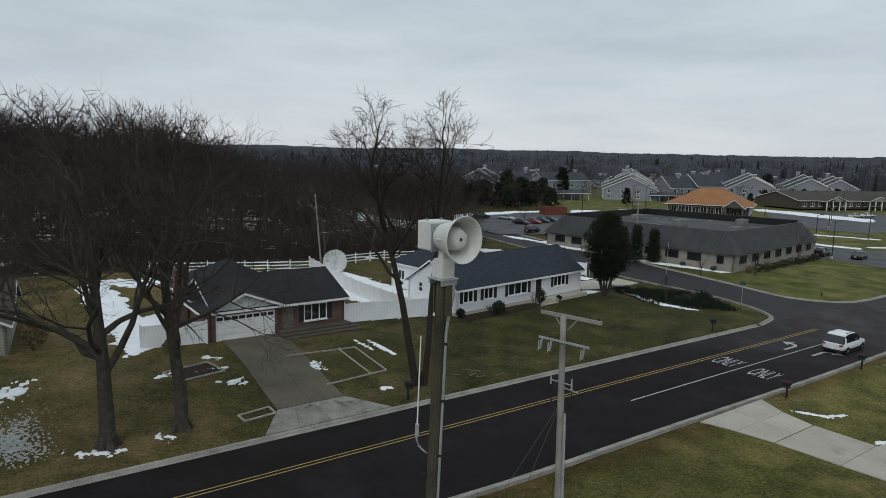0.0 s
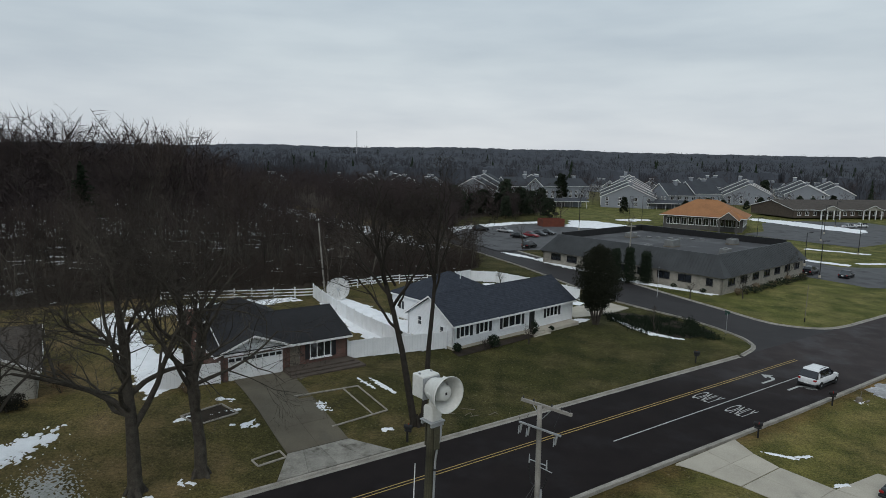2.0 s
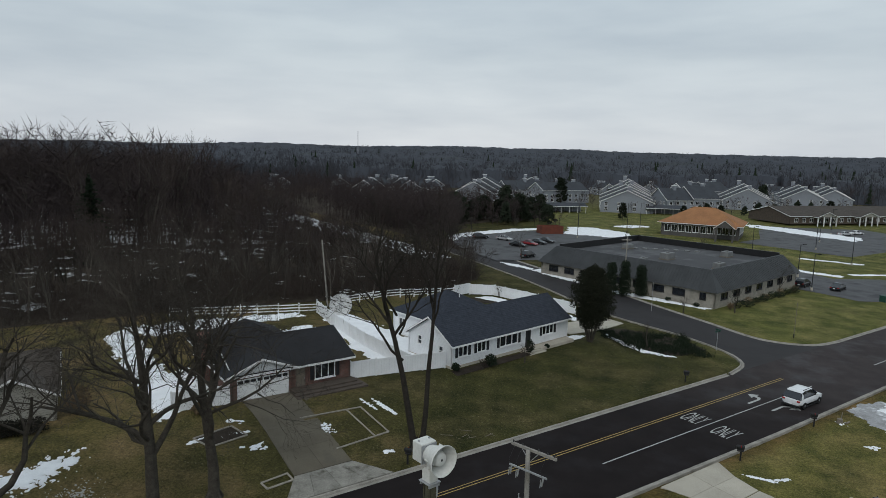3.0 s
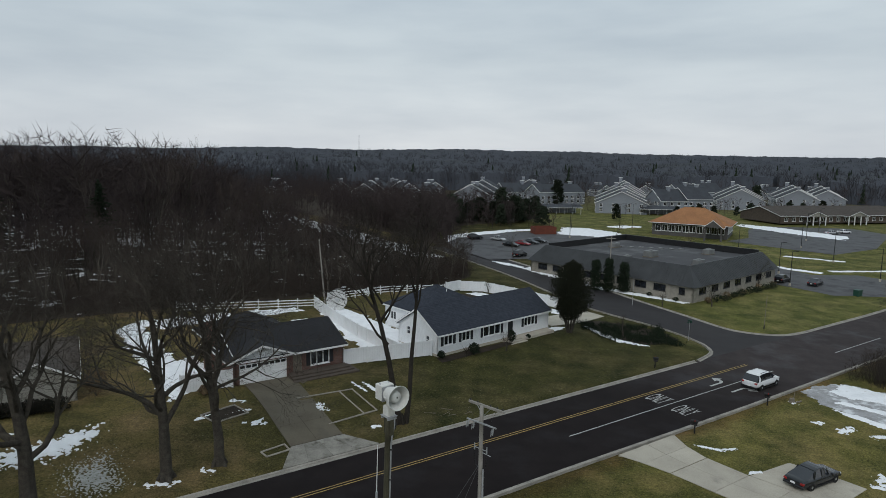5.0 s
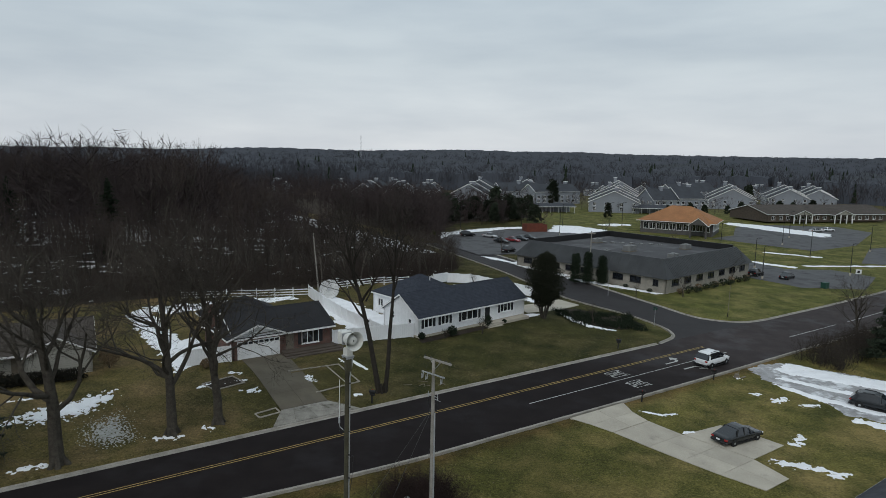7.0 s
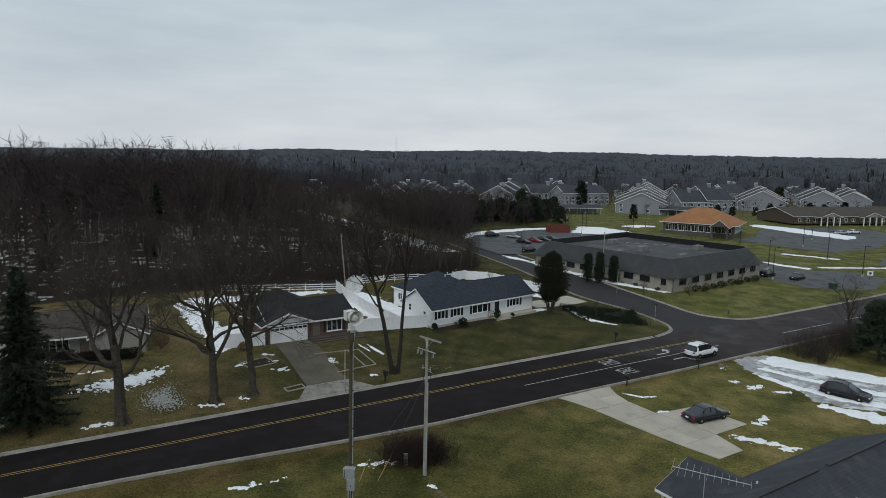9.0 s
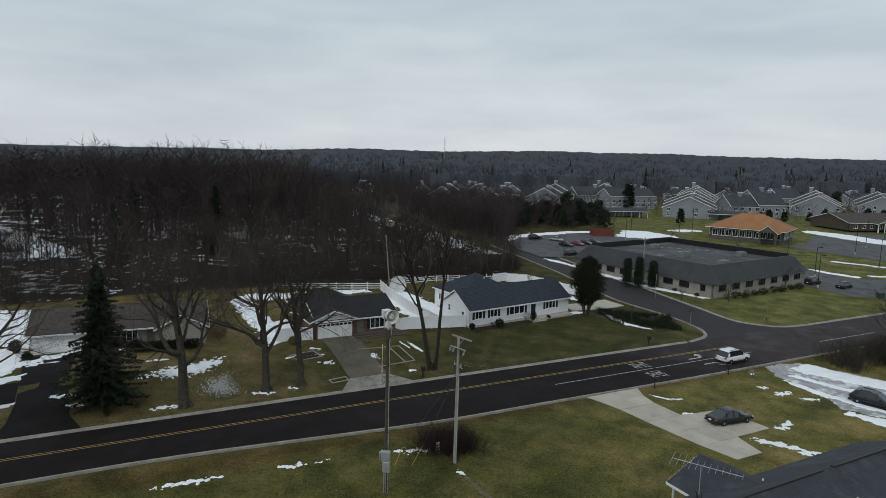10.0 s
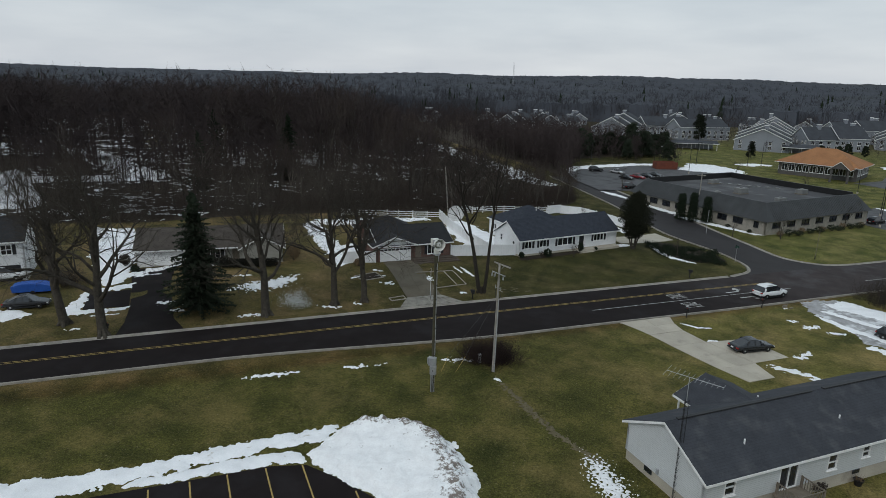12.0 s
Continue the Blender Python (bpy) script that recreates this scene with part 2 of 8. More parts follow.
land_cover(M["grass"])
M["asphalt"] = material("dark_asphalt", (0.0165, 0.0127, 0.0125), 0.85, (0.0082, 0.0063, 0.0063), 0.5, 30.0, 0.6, 0.3, 0.006, spec=0.1, third=(0.021, 0.0185, 0.0195), third_scale=0.2, third_at=(0.5, 0.7), coords="World")


def worn_sheen_eastward(m):
    """The newer dark surface ends at the junction; beyond it, age and painted-in grazing sheen make the road greyer."""
    n, l = m.node_tree.nodes, m.node_tree.links
    b = n["Principled BSDF"]
    geo, dot, no, add, mr, grey, mul = (n.new("ShaderNodeNewGeometry"), n.new("ShaderNodeVectorMath"), n.new("ShaderNodeTexNoise"), n.new("ShaderNodeMath"), n.new("ShaderNodeMapRange"), n.new("ShaderNodeMixRGB"), n.new("ShaderNodeMixRGB"))
    dot.operation, add.operation, add.inputs[1].default_value = "DOT_PRODUCT", "MULTIPLY_ADD", 14.0
    dot.inputs[1].default_value = (0.830, 0.558, 0)
    no.inputs["Scale"].default_value, no.inputs["Detail"].default_value = 0.12, 4.0
    l.new(geo.outputs["Position"], dot.inputs[0])
    l.new(geo.outputs["Position"], no.inputs["Vector"])
    l.new(no.outputs[0], add.inputs[0])
    l.new(dot.outputs["Value"], add.inputs[2])
    mr.inputs["From Min"].default_value, mr.inputs["From Max"].default_value = 58, 84
    l.new(add.outputs[0], mr.inputs["Value"])
    l.new(mr.outputs[0], grey.inputs[0])
    grey.inputs[1].default_value, grey.inputs[2].default_value = (1, 1, 1, 1), (3.5, 3.8, 3.8, 1)
    mul.blend_type, mul.inputs[0].default_value = "MULTIPLY", 1.0
    l.new(b.inputs["Base Color"].links[0].from_socket, mul.inputs[1])
    l.new(grey.outputs[0], mul.inputs[2])
    l.new(mul.outputs[0], b.inputs["Base Color"])


worn_sheen_eastward(M["asphalt"])
M["old_asphalt"] = material("grey_asphalt", (0.095, 0.094, 0.098), 0.75, (0.052, 0.052, 0.055), 0.4, 25.0, 0.6, 0.3, 0.01, third=(0.03, 0.03, 0.032), third_scale=0.25, third_at=(0.52, 0.66), coords="World")
M["side_asphalt"] = material("worn_asphalt", (0.034, 0.031, 0.032), 0.75, (0.020, 0.018, 0.019), 0.4, 25.0, 0.6, 0.3, 0.006, spec=0.2, third=(0.034, 0.031, 0.032), third_scale=0.15, third_at=(0.48, 0.7), coords="World")
M["concrete"] = material("concrete", (0.46, 0.42, 0.35), 0.9, (0.30, 0.272, 0.225), 0.5, 12.0, 0.6, 0.3, 0.01, random_amount=0.07, third=(0.20, 0.185, 0.16), third_scale=0.35, third_at=(0.58, 0.78), coords="World")
M["worn_concrete"] = material("spalled_concrete", (0.30, 0.285, 0.25), 0.95, (0.115, 0.105, 0.09), 1.1, 9.0, 0.7, 0.5, 0.02, random_amount=0.12, third=(0.09, 0.08, 0.065), third_scale=0.6, third_at=(0.54, 0.66), coords="World")
M["old_concrete"] = material("stained_concrete", (0.140, 0.120, 0.088), 0.9, (0.078, 0.066, 0.048), 0.5, 12.0, 0.6, 0.3, 0.01, random_amount=0.05, third=(0.075, 0.068, 0.054), third_scale=0.3, third_at=(0.56, 0.76), coords="World")
M["kerb"] = material("kerb_concrete", (0.37, 0.345, 0.305), 0.9, (0.13, 0.121, 0.105), 0.9, 15.0, 0.6, 0.3, 0.01, coords="World")
M["snow"] = material("old_snow", (0.87, 0.88, 0.90), 0.75, (0.70, 0.71, 0.73), 0.8, 14.0, 0.5, 0.5, 0.05, spec=0.3, third=(0.42, 0.38, 0.32), third_scale=1.5, third_at=(0.62, 0.78), coords="World")
M["yellow"] = material("yellow_road_paint", (0.44, 0.31, 0.10), 0.7, (0.20, 0.145, 0.05), 3.0, 40.0, 0.6, 0.1, coords="World")
M["paint"] = material("white_road_paint", (0.46, 0.46, 0.45), 0.7, (0.25, 0.25, 0.24), 3.0, 40.0, 0.6, 0.1, coords="World")
M["bark"] = material("grey_bark", (0.095, 0.084, 0.069), 0.95, (0.020, 0.017, 0.014), 3.0, 22.0, 0.7, 0.7, 0.05, spec=0.1)
M["dark_bark"] = material("dark_grey_bark", (0.045, 0.039, 0.033), 0.95, (0.018, 0.016, 0.013), 3.0, 22.0, 0.7, 0.7, 0.05, spec=0.1)
M["twig"] = material("brown_twigs", (0.075, 0.063, 0.053), 0.95, (0.032, 0.027, 0.023), 1.0, 8.0, 0.6, 0.0, spec=0.1, random_amount=0.35)
M["wood_bark"] = material("woodland_bark", (0.105, 0.093, 0.080), 0.95, (0.034, 0.030, 0.026), 1.0, 8.0, 0.6, 0.0, spec=0.1, random_amount=0.5)
M["wood_twig"] = material("woodland_twigs", (0.059, 0.046, 0.039), 0.95, (0.026, 0.020, 0.018), 1.0, 8.0, 0.6, 0.0, spec=0.1, random_amount=0.4)
M["wood_mass"] = material("massed_branches", (0.065, 0.051, 0.049), 0.95, (0.031, 0.025, 0.025), 0.05, 0.6, 0.6, 0.0, spec=0.05, coords="World")
# bluer than the near twigs: distance haze put into the base colour
M["hazed_twig"] = material("haze_tinted_branches", (0.062, 0.063, 0.071), 0.95, (0.044, 0.045, 0.052), 0.05, 0.6, 0.6, 0.0, spec=0.05, coords="World")
M["spruce_needles"] = material("blue_green_needles", (0.034, 0.044, 0.028), 0.9, (0.012, 0.017, 0.011), 2.0, 20.0, 0.6, 0.0, spec=0.1)
M["needles"] = material("dark_needles", (0.022, 0.032, 0.018), 0.9, (0.008, 0.012, 0.008), 2.0, 20.0, 0.6, 0.0, spec=0.1)
M["cedar"] = material("cedar_foliage", (0.022, 0.024, 0.014), 0.9, (0.008, 0.009, 0.006), 2.0, 20.0, 0.6, 0.0, spec=0.1)
M["leaf_litter"] = material("forest_floor", (0.062, 0.050, 0.037), 0.95, (0.026, 0.021, 0.017), 0.3, 6.0, 0.6, 0.5, 0.06, spec=0.1, coords="World")
M["mulch"] = material("dark_mulch", (0.045, 0.036, 0.028), 0.95, (0.02, 0.016, 0.013), 1.0, 12.0, 0.6, 0.6, 0.05, spec=0.1, coords="World")
M["white_siding"] = striped(material("white_siding", (0.80, 0.81, 0.82), 0.6, (0.70, 0.71, 0.72), 0.7, 8.0, 0.5, 0.05), 2, 0.13, 0.5, 0.14, (0.35, 0.36, 0.38), 0.4)
M["white"] = material("white_paint", (0.82, 0.82, 0.82), 0.5, (0.66, 0.66, 0.65), 1.0, 10.0, 0.5, 0.05)
M["vinyl"] = material("white_vinyl", (0.80, 0.81, 0.82), 0.45, (0.68, 0.69, 0.70), 1.0, 10.0, 0.5, 0.05)
M["grey_siding"] = striped(material("pale_grey_siding", (0.60, 0.62, 0.63), 0.6, (0.52, 0.54, 0.55), 0.5, 8.0, 0.5, 0.05), 2, 0.15, 0.5, 0.15, (0.2, 0.2, 0.22), 0.4)
M["apt_siding"] = striped(material("grey_blue_siding", (0.26, 0.28, 0.31), 0.6, (0.19, 0.205, 0.23), 0.2, 3.0, 0.5, 0.05), 2, 0.3, 0.4, 0.15, (0.2, 0.2, 0.22), 0.3)
M["tan_siding"] = striped(material("tan_siding", (0.36, 0.35, 0.31), 0.7, (0.27, 0.26, 0.23), 0.5, 8.0, 0.5, 0.05), 2, 0.2, 0.5, 0.15, (0.12, 0.12, 0.1), 0.4)
M["navy_roof"] = striped(material("blue_black_shingles", (0.042, 0.049, 0.066), 0.9, (0.012, 0.015, 0.022), 2.2, 7.0, 0.7, 0.7, 0.03), 1, 0.22, 0.7, 0.16, (0.008, 0.009, 0.012), 0.6)
M["black_roof"] = striped(material("charcoal_shingles", (0.026, 0.026, 0.029), 0.92, (0.012, 0.012, 0.0135), 0.6, 12.0, 0.7, 0.5, 0.02), 1, 0.22, 0.7, 0.16, (0.01, 0.01, 0.011), 0.6)
M["slate_roof"] = striped(material("slate_grey_shingles", (0.050, 0.054, 0.064), 0.9, (0.026, 0.029, 0.035), 0.9, 9.0, 0.6, 0.5, 0.02, third=(0.078, 0.080, 0.086), third_scale=0.5, third_at=(0.52, 0.74)), 1, 0.2, 0.4, 0.15, (0.02, 0.02, 0.024), 0.28)
M["brown_roof"] = striped(material("brown_shingles", (0.085, 0.072, 0.062), 0.92, (0.045, 0.038, 0.033), 0.6, 12.0, 0.7, 0.5, 0.02), 1, 0.25, 0.6, 0.15, (0.02, 0.018, 0.015), 0.5)
M["old_brick"] = material("weathered_brick", (0.098, 0.077, 0.062), 0.9, (0.046, 0.037, 0.030), 1.2, 14.0, 0.6, 0.4, 0.02)
M["clinic_wall"] = material("dark_grey_brick", (0.11, 0.105, 0.10), 0.85, (0.06, 0.057, 0.055), 0.8, 9.0, 0.6, 0.2, 0.01)
M["orange_roof"] = striped(material("orange_tan_shingles", (0.36, 0.17, 0.075), 0.9, (0.22, 0.105, 0.05), 0.4, 6.0, 0.6, 0.4, 0.02), 1, 0.35, 0.6, 0.15, (0.16, 0.075, 0.035), 0.5)
M["apt_roof"] = material("dark_grey_shingles", (0.055, 0.060, 0.070), 0.92, (0.03, 0.033, 0.038), 0.3, 5.0, 0.7, 0.4, 0.02)
M["mortar"] = material("mortar", (0.20, 0.175, 0.15), 0.95, (0.13, 0.115, 0.10), 3.0, 20.0, 0.6, 0.3, 0.01)
M["tan_brick"] = striped(material("tan_brick", (0.30, 0.275, 0.235), 0.9, (0.21, 0.19, 0.16), 0.6, 10.0, 0.6, 0.3, 0.01), 2, 0.2, 0.3, 0.12, (0.16, 0.15, 0.13), 0.5)
M["shutter"] = material("black_shutter", (0.022, 0.023, 0.026), 0.6, (0.012, 0.012, 0.014), 2.0, 20.0, 0.5, 0.1)
M["black"] = material("black_metal", (0.02, 0.02, 0.021), 0.5, (0.01, 0.01, 0.011), 2.0, 20.0, 0.5, 0.1)
M["dark_glass"] = material("dark_window_glass", (0.02, 0.024, 0.03), 0.08, (0.012, 0.014, 0.018), 0.5, 3.0, 0.5, 0.0, spec=0.8)
M["galvanised"] = material("weathered_galvanised_steel", (0.42, 0.43, 0.44), 0.5, (0.28, 0.29, 0.30), 2.0, 20.0, 0.5, 0.1, metal=0.4)
M["siren_paint"] = material("off_white_enamel", (0.66, 0.655, 0.62), 0.45, (0.50, 0.495, 0.465), 1.5, 12.0, 0.6, 0.1, third=(0.36, 0.34, 0.30), third_scale=2.0, third_at=(0.64, 0.8))
M["pole_wood"] = striped(material("green_brown_pole_wood", (0.085, 0.078, 0.050), 0.95, (0.030, 0.029, 0.019), 2.0, 18.0, 0.7, 0.6, 0.02), 0, 0.06, 0.3, 0.2, (0.03, 0.028, 0.02), 0.5)
M["grey_wood"] = material("silver_grey_wood", (0.32, 0.30, 0.27), 0.95, (0.15, 0.14, 0.125), 2.0, 18.0, 0.7, 0.5, 0.02)
M["pale_timber"] = material("bleached_timber", (0.36, 0.33, 0.285), 0.95, (0.18, 0.16, 0.135), 2.0, 18.0, 0.7, 0.5, 0.02)
M["dish_mesh"] = material("white_perforated_mesh", (0.62, 0.62, 0.61), 0.6, (0.34, 0.34, 0.33), 1.2, 16.0, 0.6, 0.3, 0.01, third=(0.26, 0.25, 0.23), third_scale=7.0, third_at=(0.58, 0.66))
M["timber"] = material("weathered_timber", (0.22, 0.19, 0.15), 0.95, (0.10, 0.085, 0.07), 2.0, 18.0, 0.7, 0.5, 0.02)
M["wire"] = material("dull_cable", (0.10, 0.10, 0.10), 0.7, (0.06, 0.06, 0.06), 2.0, 18.0, 0.7, 0.0)
M["tyre"] = material("tyre_rubber", (0.02, 0.02, 0.02), 0.9, (0.012, 0.012, 0.012), 3.0, 30.0, 0.6, 0.2)
M["rim"] = material("alloy_rim", (0.45, 0.46, 0.47), 0.35, (0.3, 0.3, 0.31), 3.0, 30.0, 0.6, 0.0, metal=0.8)
M["red_lamp"] = material("red_lamp_lens", (0.35, 0.02, 0.02), 0.2, (0.2, 0.01, 0.01), 3.0, 30.0, 0.6, 0.0)
M["lamp_lens"] = material("clear_lamp_lens", (0.6, 0.6, 0.62), 0.15, (0.4, 0.4, 0.42), 3.0, 30.0, 0.6, 0.0)
M["tarp"] = material("blue_tarpaulin", (0.02, 0.10, 0.42), 0.55, (0.012, 0.05, 0.22), 1.0, 6.0, 0.7, 0.4, 0.05)
M["dumpster_brick"] = material("rust_red_boards", (0.17, 0.05, 0.03), 0.85, (0.09, 0.03, 0.02), 1.0, 8.0, 0.6, 0.3, 0.01)
M["membrane"] = material("grey_roof_membrane", (0.075, 0.075, 0.08), 0.9, (0.04, 0.04, 0.043), 0.25, 6.0, 0.7, 0.3, 0.02, third=(0.13, 0.13, 0.135), third_scale=0.15, third_at=(0.5, 0.7))
M["roof_steel"] = material("dull_grey_steel", (0.22, 0.225, 0.22), 0.6, (0.13, 0.13, 0.13), 1.0, 12.0, 0.5, 0.1, metal=0.2)
M["mansard"] = material("grey_standing_seam_metal", (0.062, 0.065, 0.068), 0.6, (0.030, 0.032, 0.034), 0.5, 8.0, 0.6, 0.1, metal=0.2)
M["green_sign"] = material("dark_green_panel", (0.02, 0.07, 0.05), 0.5, (0.015, 0.05, 0.035), 2.0, 10.0, 0.5, 0.0)
M["straw"] = material("bleached_straw", (0.165, 0.14, 0.088), 0.95, (0.06, 0.052, 0.030), 2.5, 14.0, 0.6, 0.8, 0.05, spec=0.1, coords="World")
M["hedge_leaves"] = material("dark_hedge_leaves", (0.015, 0.0145, 0.010), 0.9, (0.008, 0.0075, 0.006), 1.5, 12.0, 0.6, 0.0, spec=0.2)
M["red_twig"] = material("red_brown_twigs", (0.040, 0.027, 0.024), 0.95, (0.020, 0.014, 0.013), 1.0, 8.0, 0.6, 0.0, spec=0.1)
M["dead_weeds"] = material("dead_weeds", (0.16, 0.11, 0.06), 0.95, (0.08, 0.055, 0.035), 2.0, 10.0, 0.6, 0.0)


def car_paint(name, colour):
    m = material(name, colour, 0.25, tuple(c * 0.85 for c in colour), 0.8, 6.0, 0.5, 0.0, spec=0.4)
    m.node_tree.nodes["Principled BSDF"].inputs["Coat Weight"].default_value = 0.2
    return m


# ---- building helpers ----
def part(name, bm, mat, parent=None, label="", smooth=False):
    """Links a bmesh as one mesh object, under a thing or under a part."""
    bmesh.ops.recalc_face_normals(bm, faces=bm.faces)
    me = bpy.data.meshes.new(name)
    bm.to_mesh(me)
    bm.free()
    return link(name, me, mat, parent, label, smooth)


def link(name, me, mat, parent=None, label="", smooth=False):
    if mat and not me.materials:
        me.materials.append(mat)
    if smooth:
        me.shade_smooth()
    ob = new(name, me)
    ob.parent = parent
    if label:
        ob["label"] = label
    return ob


def raw(name, verts, faces, mat, parent=None, label="", smooth=False):
    me = bpy.data.meshes.new(name)
    me.from_pydata(verts, [], faces)
    me.validate()
    return link(name, me, mat, parent, label, smooth)


def B():
    return bmesh.new()


def box(bm, x0, x1, y0, y1, z0, z1, bevel=0.0):
    r = bmesh.ops.create_cube(bm, size=1.0)
    vs = r["verts"]
    for v in vs:
        v.co = Vector(((x0 + x1) / 2 + v.co.x * (x1 - x0), (y0 + y1) / 2 + v.co.y * (y1 - y0), (z0 + z1) / 2 + v.co.z * (z1 - z0)))
    if bevel:
        es = {e for v in vs for e in v.link_edges}
        bmesh.ops.bevel(bm, geom=list(es), offset=bevel, segments=1, affect="EDGES")
    return bm


def prism(bm, outline, a, b, axis="y"):
    """A closed outline (pairs) drawn in the plane across an axis, and pulled from a to b along it."""
    def at(p, k):
        return {"y": (p[0], k, p[1]), "x": (k, p[0], p[1]), "z": (p[0], p[1], k)}[axis]
    v0, v1 = [bm.verts.new(at(p, a)) for p in outline], [bm.verts.new(at(p, b)) for p in outline]
    bm.faces.new(v0)
    bm.faces.new(v1[::-1])
    n = len(outline)
    for i in range(n):
        bm.faces.new((v0[i], v1[i], v1[(i + 1) % n], v0[(i + 1) % n]))
    return bm


def tube(bm, p, q, r0, r1, n=8, cap=True):
    p, q = Vector(p), Vector(q)
    d = (q - p)
    side = d.orthogonal().normalized()
    up = d.normalized().cross(side)
    ring = [[bm.verts.new(c + (side * math.cos(a) + up * math.sin(a)) * r) for a in [2 * math.pi * i / n for i in range(n)]] for c, r in ((p, r0), (q, r1))]
    for i in range(n):
        bm.faces.new((ring[0][i], ring[0][(i + 1) % n], ring[1][(i + 1) % n], ring[1][i]))
    if cap:
        bm.faces.new(ring[0][::-1])
        bm.faces.new(ring[1])
    return bm


def path_tube(bm, pts, r, n=6):
    for a, b in zip(pts, pts[1:]):
        tube(bm, a, b, r, r, n)
    return bm


def lathe(bm, profile, n=24, m=None):
    """A profile of (radius, height) turned about z, then moved by m."""
    m = m or Matrix()
    rings = [[bm.verts.new(m @ Vector((r * math.cos(2 * math.pi * i / n), r * math.sin(2 * math.pi * i / n), h))) for i in range(n)] for r, h in profile]
    for a, b in zip(rings, rings[1:]):
        for i in range(n):
            bm.faces.new((a[i], a[(i + 1) % n], b[(i + 1) % n], b[i]))
    bm.faces.new(rings[0][::-1])
    bm.faces.new(rings[-1])
    return bm


def thing(name, m, label, category, group="", kind=""):
    ob = new(name)
    ob.empty_display_size = 0.3
    ob.matrix_basis = m
    return tagged(ob, label, category, group, kind)


def smooth(a, b, x):
    t = min(1.0, max(0.0, (x - a) / (b - a)))
    return t * t * (3 - 2 * t)


# ---- the lie of the land ----
ROAD_A = radians(33.9)
RE, RN = Vector((math.cos(ROAD_A), math.sin(ROAD_A))), Vector((-math.sin(ROAD_A), math.cos(ROAD_A)))
RO = Vector((0.0, 39.4))


def uv(x, y):
    d = Vector((x, y)) - RO
    return d.dot(RE), d.dot(RN)


def xy(u, v):
    p = RO + RE * u + RN * v
    return p.x, p.y


def near_kerb(u):
    return -4.6 - 2.5 * smooth(-30, 6, u) - 0.4 * smooth(6, 40, u)


FAR_KERB = 3.9
# the side street: west edge and east edge, from the main road away
WEST = [xy(46.5, 3.9), (39.2, 71.5), (40.1, 74.0), (39.8, 77.2), (37.3, 82.3), (31.5, 90.6), (28.2, 97.5), (21.4, 118.4), (15.4, 133.3), (4, 160)]
EAST = [xy(78.0, 3.9), xy(72.0, 3.95), (53.5, 81.2), (49.4, 82.0), (46.9, 84.0), (44.4, 88.9), (40.0, 99.5), (34.6, 113.8), (24.5, 137.1), (14, 162)]


def level(x, y):
    """The height of the land: a slow fall along the road, and lots that lie higher than the road."""
    z = -0.015 * max(-75.0, min(75.0, x))
    u, v = uv(x, y)
    west = 1 - smooth(36, 56, u + max(0, v - 12) * 0.25)
    lot = smooth(5.5, 19, v)
    z += lot * (0.3 + west * (0.15 + 0.6 * smooth(-42, -20, u)))
    far = math.hypot(x, y - 40)
    z += (28.0 * smooth(330, 1700, far) + 12 * smooth(1700, 4200, far)) * (1 - 0.42 * smooth(-200, 1800, x) - 0.48 * smooth(-200, 800, -x))
    z += 0.9 * smooth(130, 240, y) * (1 - smooth(-60, 0, -x))
    return z


def inside(x, y, poly):
    hit, n = False, len(poly)
    for i in range(n):
        (x0, y0), (x1, y1) = poly[i], poly[i - 1]
        if (y0 > y) != (y1 > y) and x < (x1 - x0) * (y - y0) / (y1 - y0) + x0:
            hit = not hit
    return hit


def edge_distance(x, y, line):
    best = 1e9
    for (x0, y0), (x1, y1) in zip(line, line[1:]):
        dx, dy = x1 - x0, y1 - y0
        t = max(0.0, min(1.0, ((x - x0) * dx + (y - y0) * dy) / (dx * dx + dy * dy)))
        best = min(best, math.hypot(x - x0 - t * dx, y - y0 - t * dy))
    return best


def curve_points(pts, step=1.0):
    """A smooth line through points (Catmull-Rom), about a step apart."""
    out = []
    p = [Vector(q) for q in pts]
    p = [2 * p[0] - p[1], *p, 2 * p[-1] - p[-2]]
    for a, b, c, d in zip(p, p[1:], p[2:], p[3:]):
        n = max(1, int((c - b).length / step))
        for i in range(n):
            t = i / n
            out.append(0.5 * ((2 * b) + (c - a) * t + (2 * a - 5 * b + 4 * c - d) * t * t + (3 * b - a - 3 * c + d) * t ** 3))
    return [tuple(q) for q in out] + [tuple(p[-2])]


west_line, east_line = curve_points(WEST), curve_points(EAST)
SIDE_POLY = west_line + east_line[::-1]
U0, U1 = -120, 175


def on_road(x, y):
    """How far inside the carriageways a place lies: above 0 inside."""
    u, v = uv(x, y)
    d = min(FAR_KERB - v, v - near_kerb(u)) if U0 < u < U1 else -9
    if d > 0:
        return d
    if inside(x, y, SIDE_POLY):
        return min(edge_distance(x, y, west_line), edge_distance(x, y, east_line))
    if d > -1.5:
        return d
    if 36 < y < 170 and -5 < x < 75:
        return -min(edge_distance(x, y, west_line), edge_distance(x, y, east_line), -d)
    return d


def road_z(x, y):
    return level(x, y) - 0.10


# the ground: one sheet to the horizon, lower under the carriageways
def axis_steps(a, b, step, reach):
    line = [a + step * i for i in range(int((b - a) / step) + 1)]
    lo, hi, s = a, line[-1], step
    while lo > -reach:
        s *= 1.16
        lo, hi = lo - s, hi + s
        line = [lo, *line, hi]
    return line


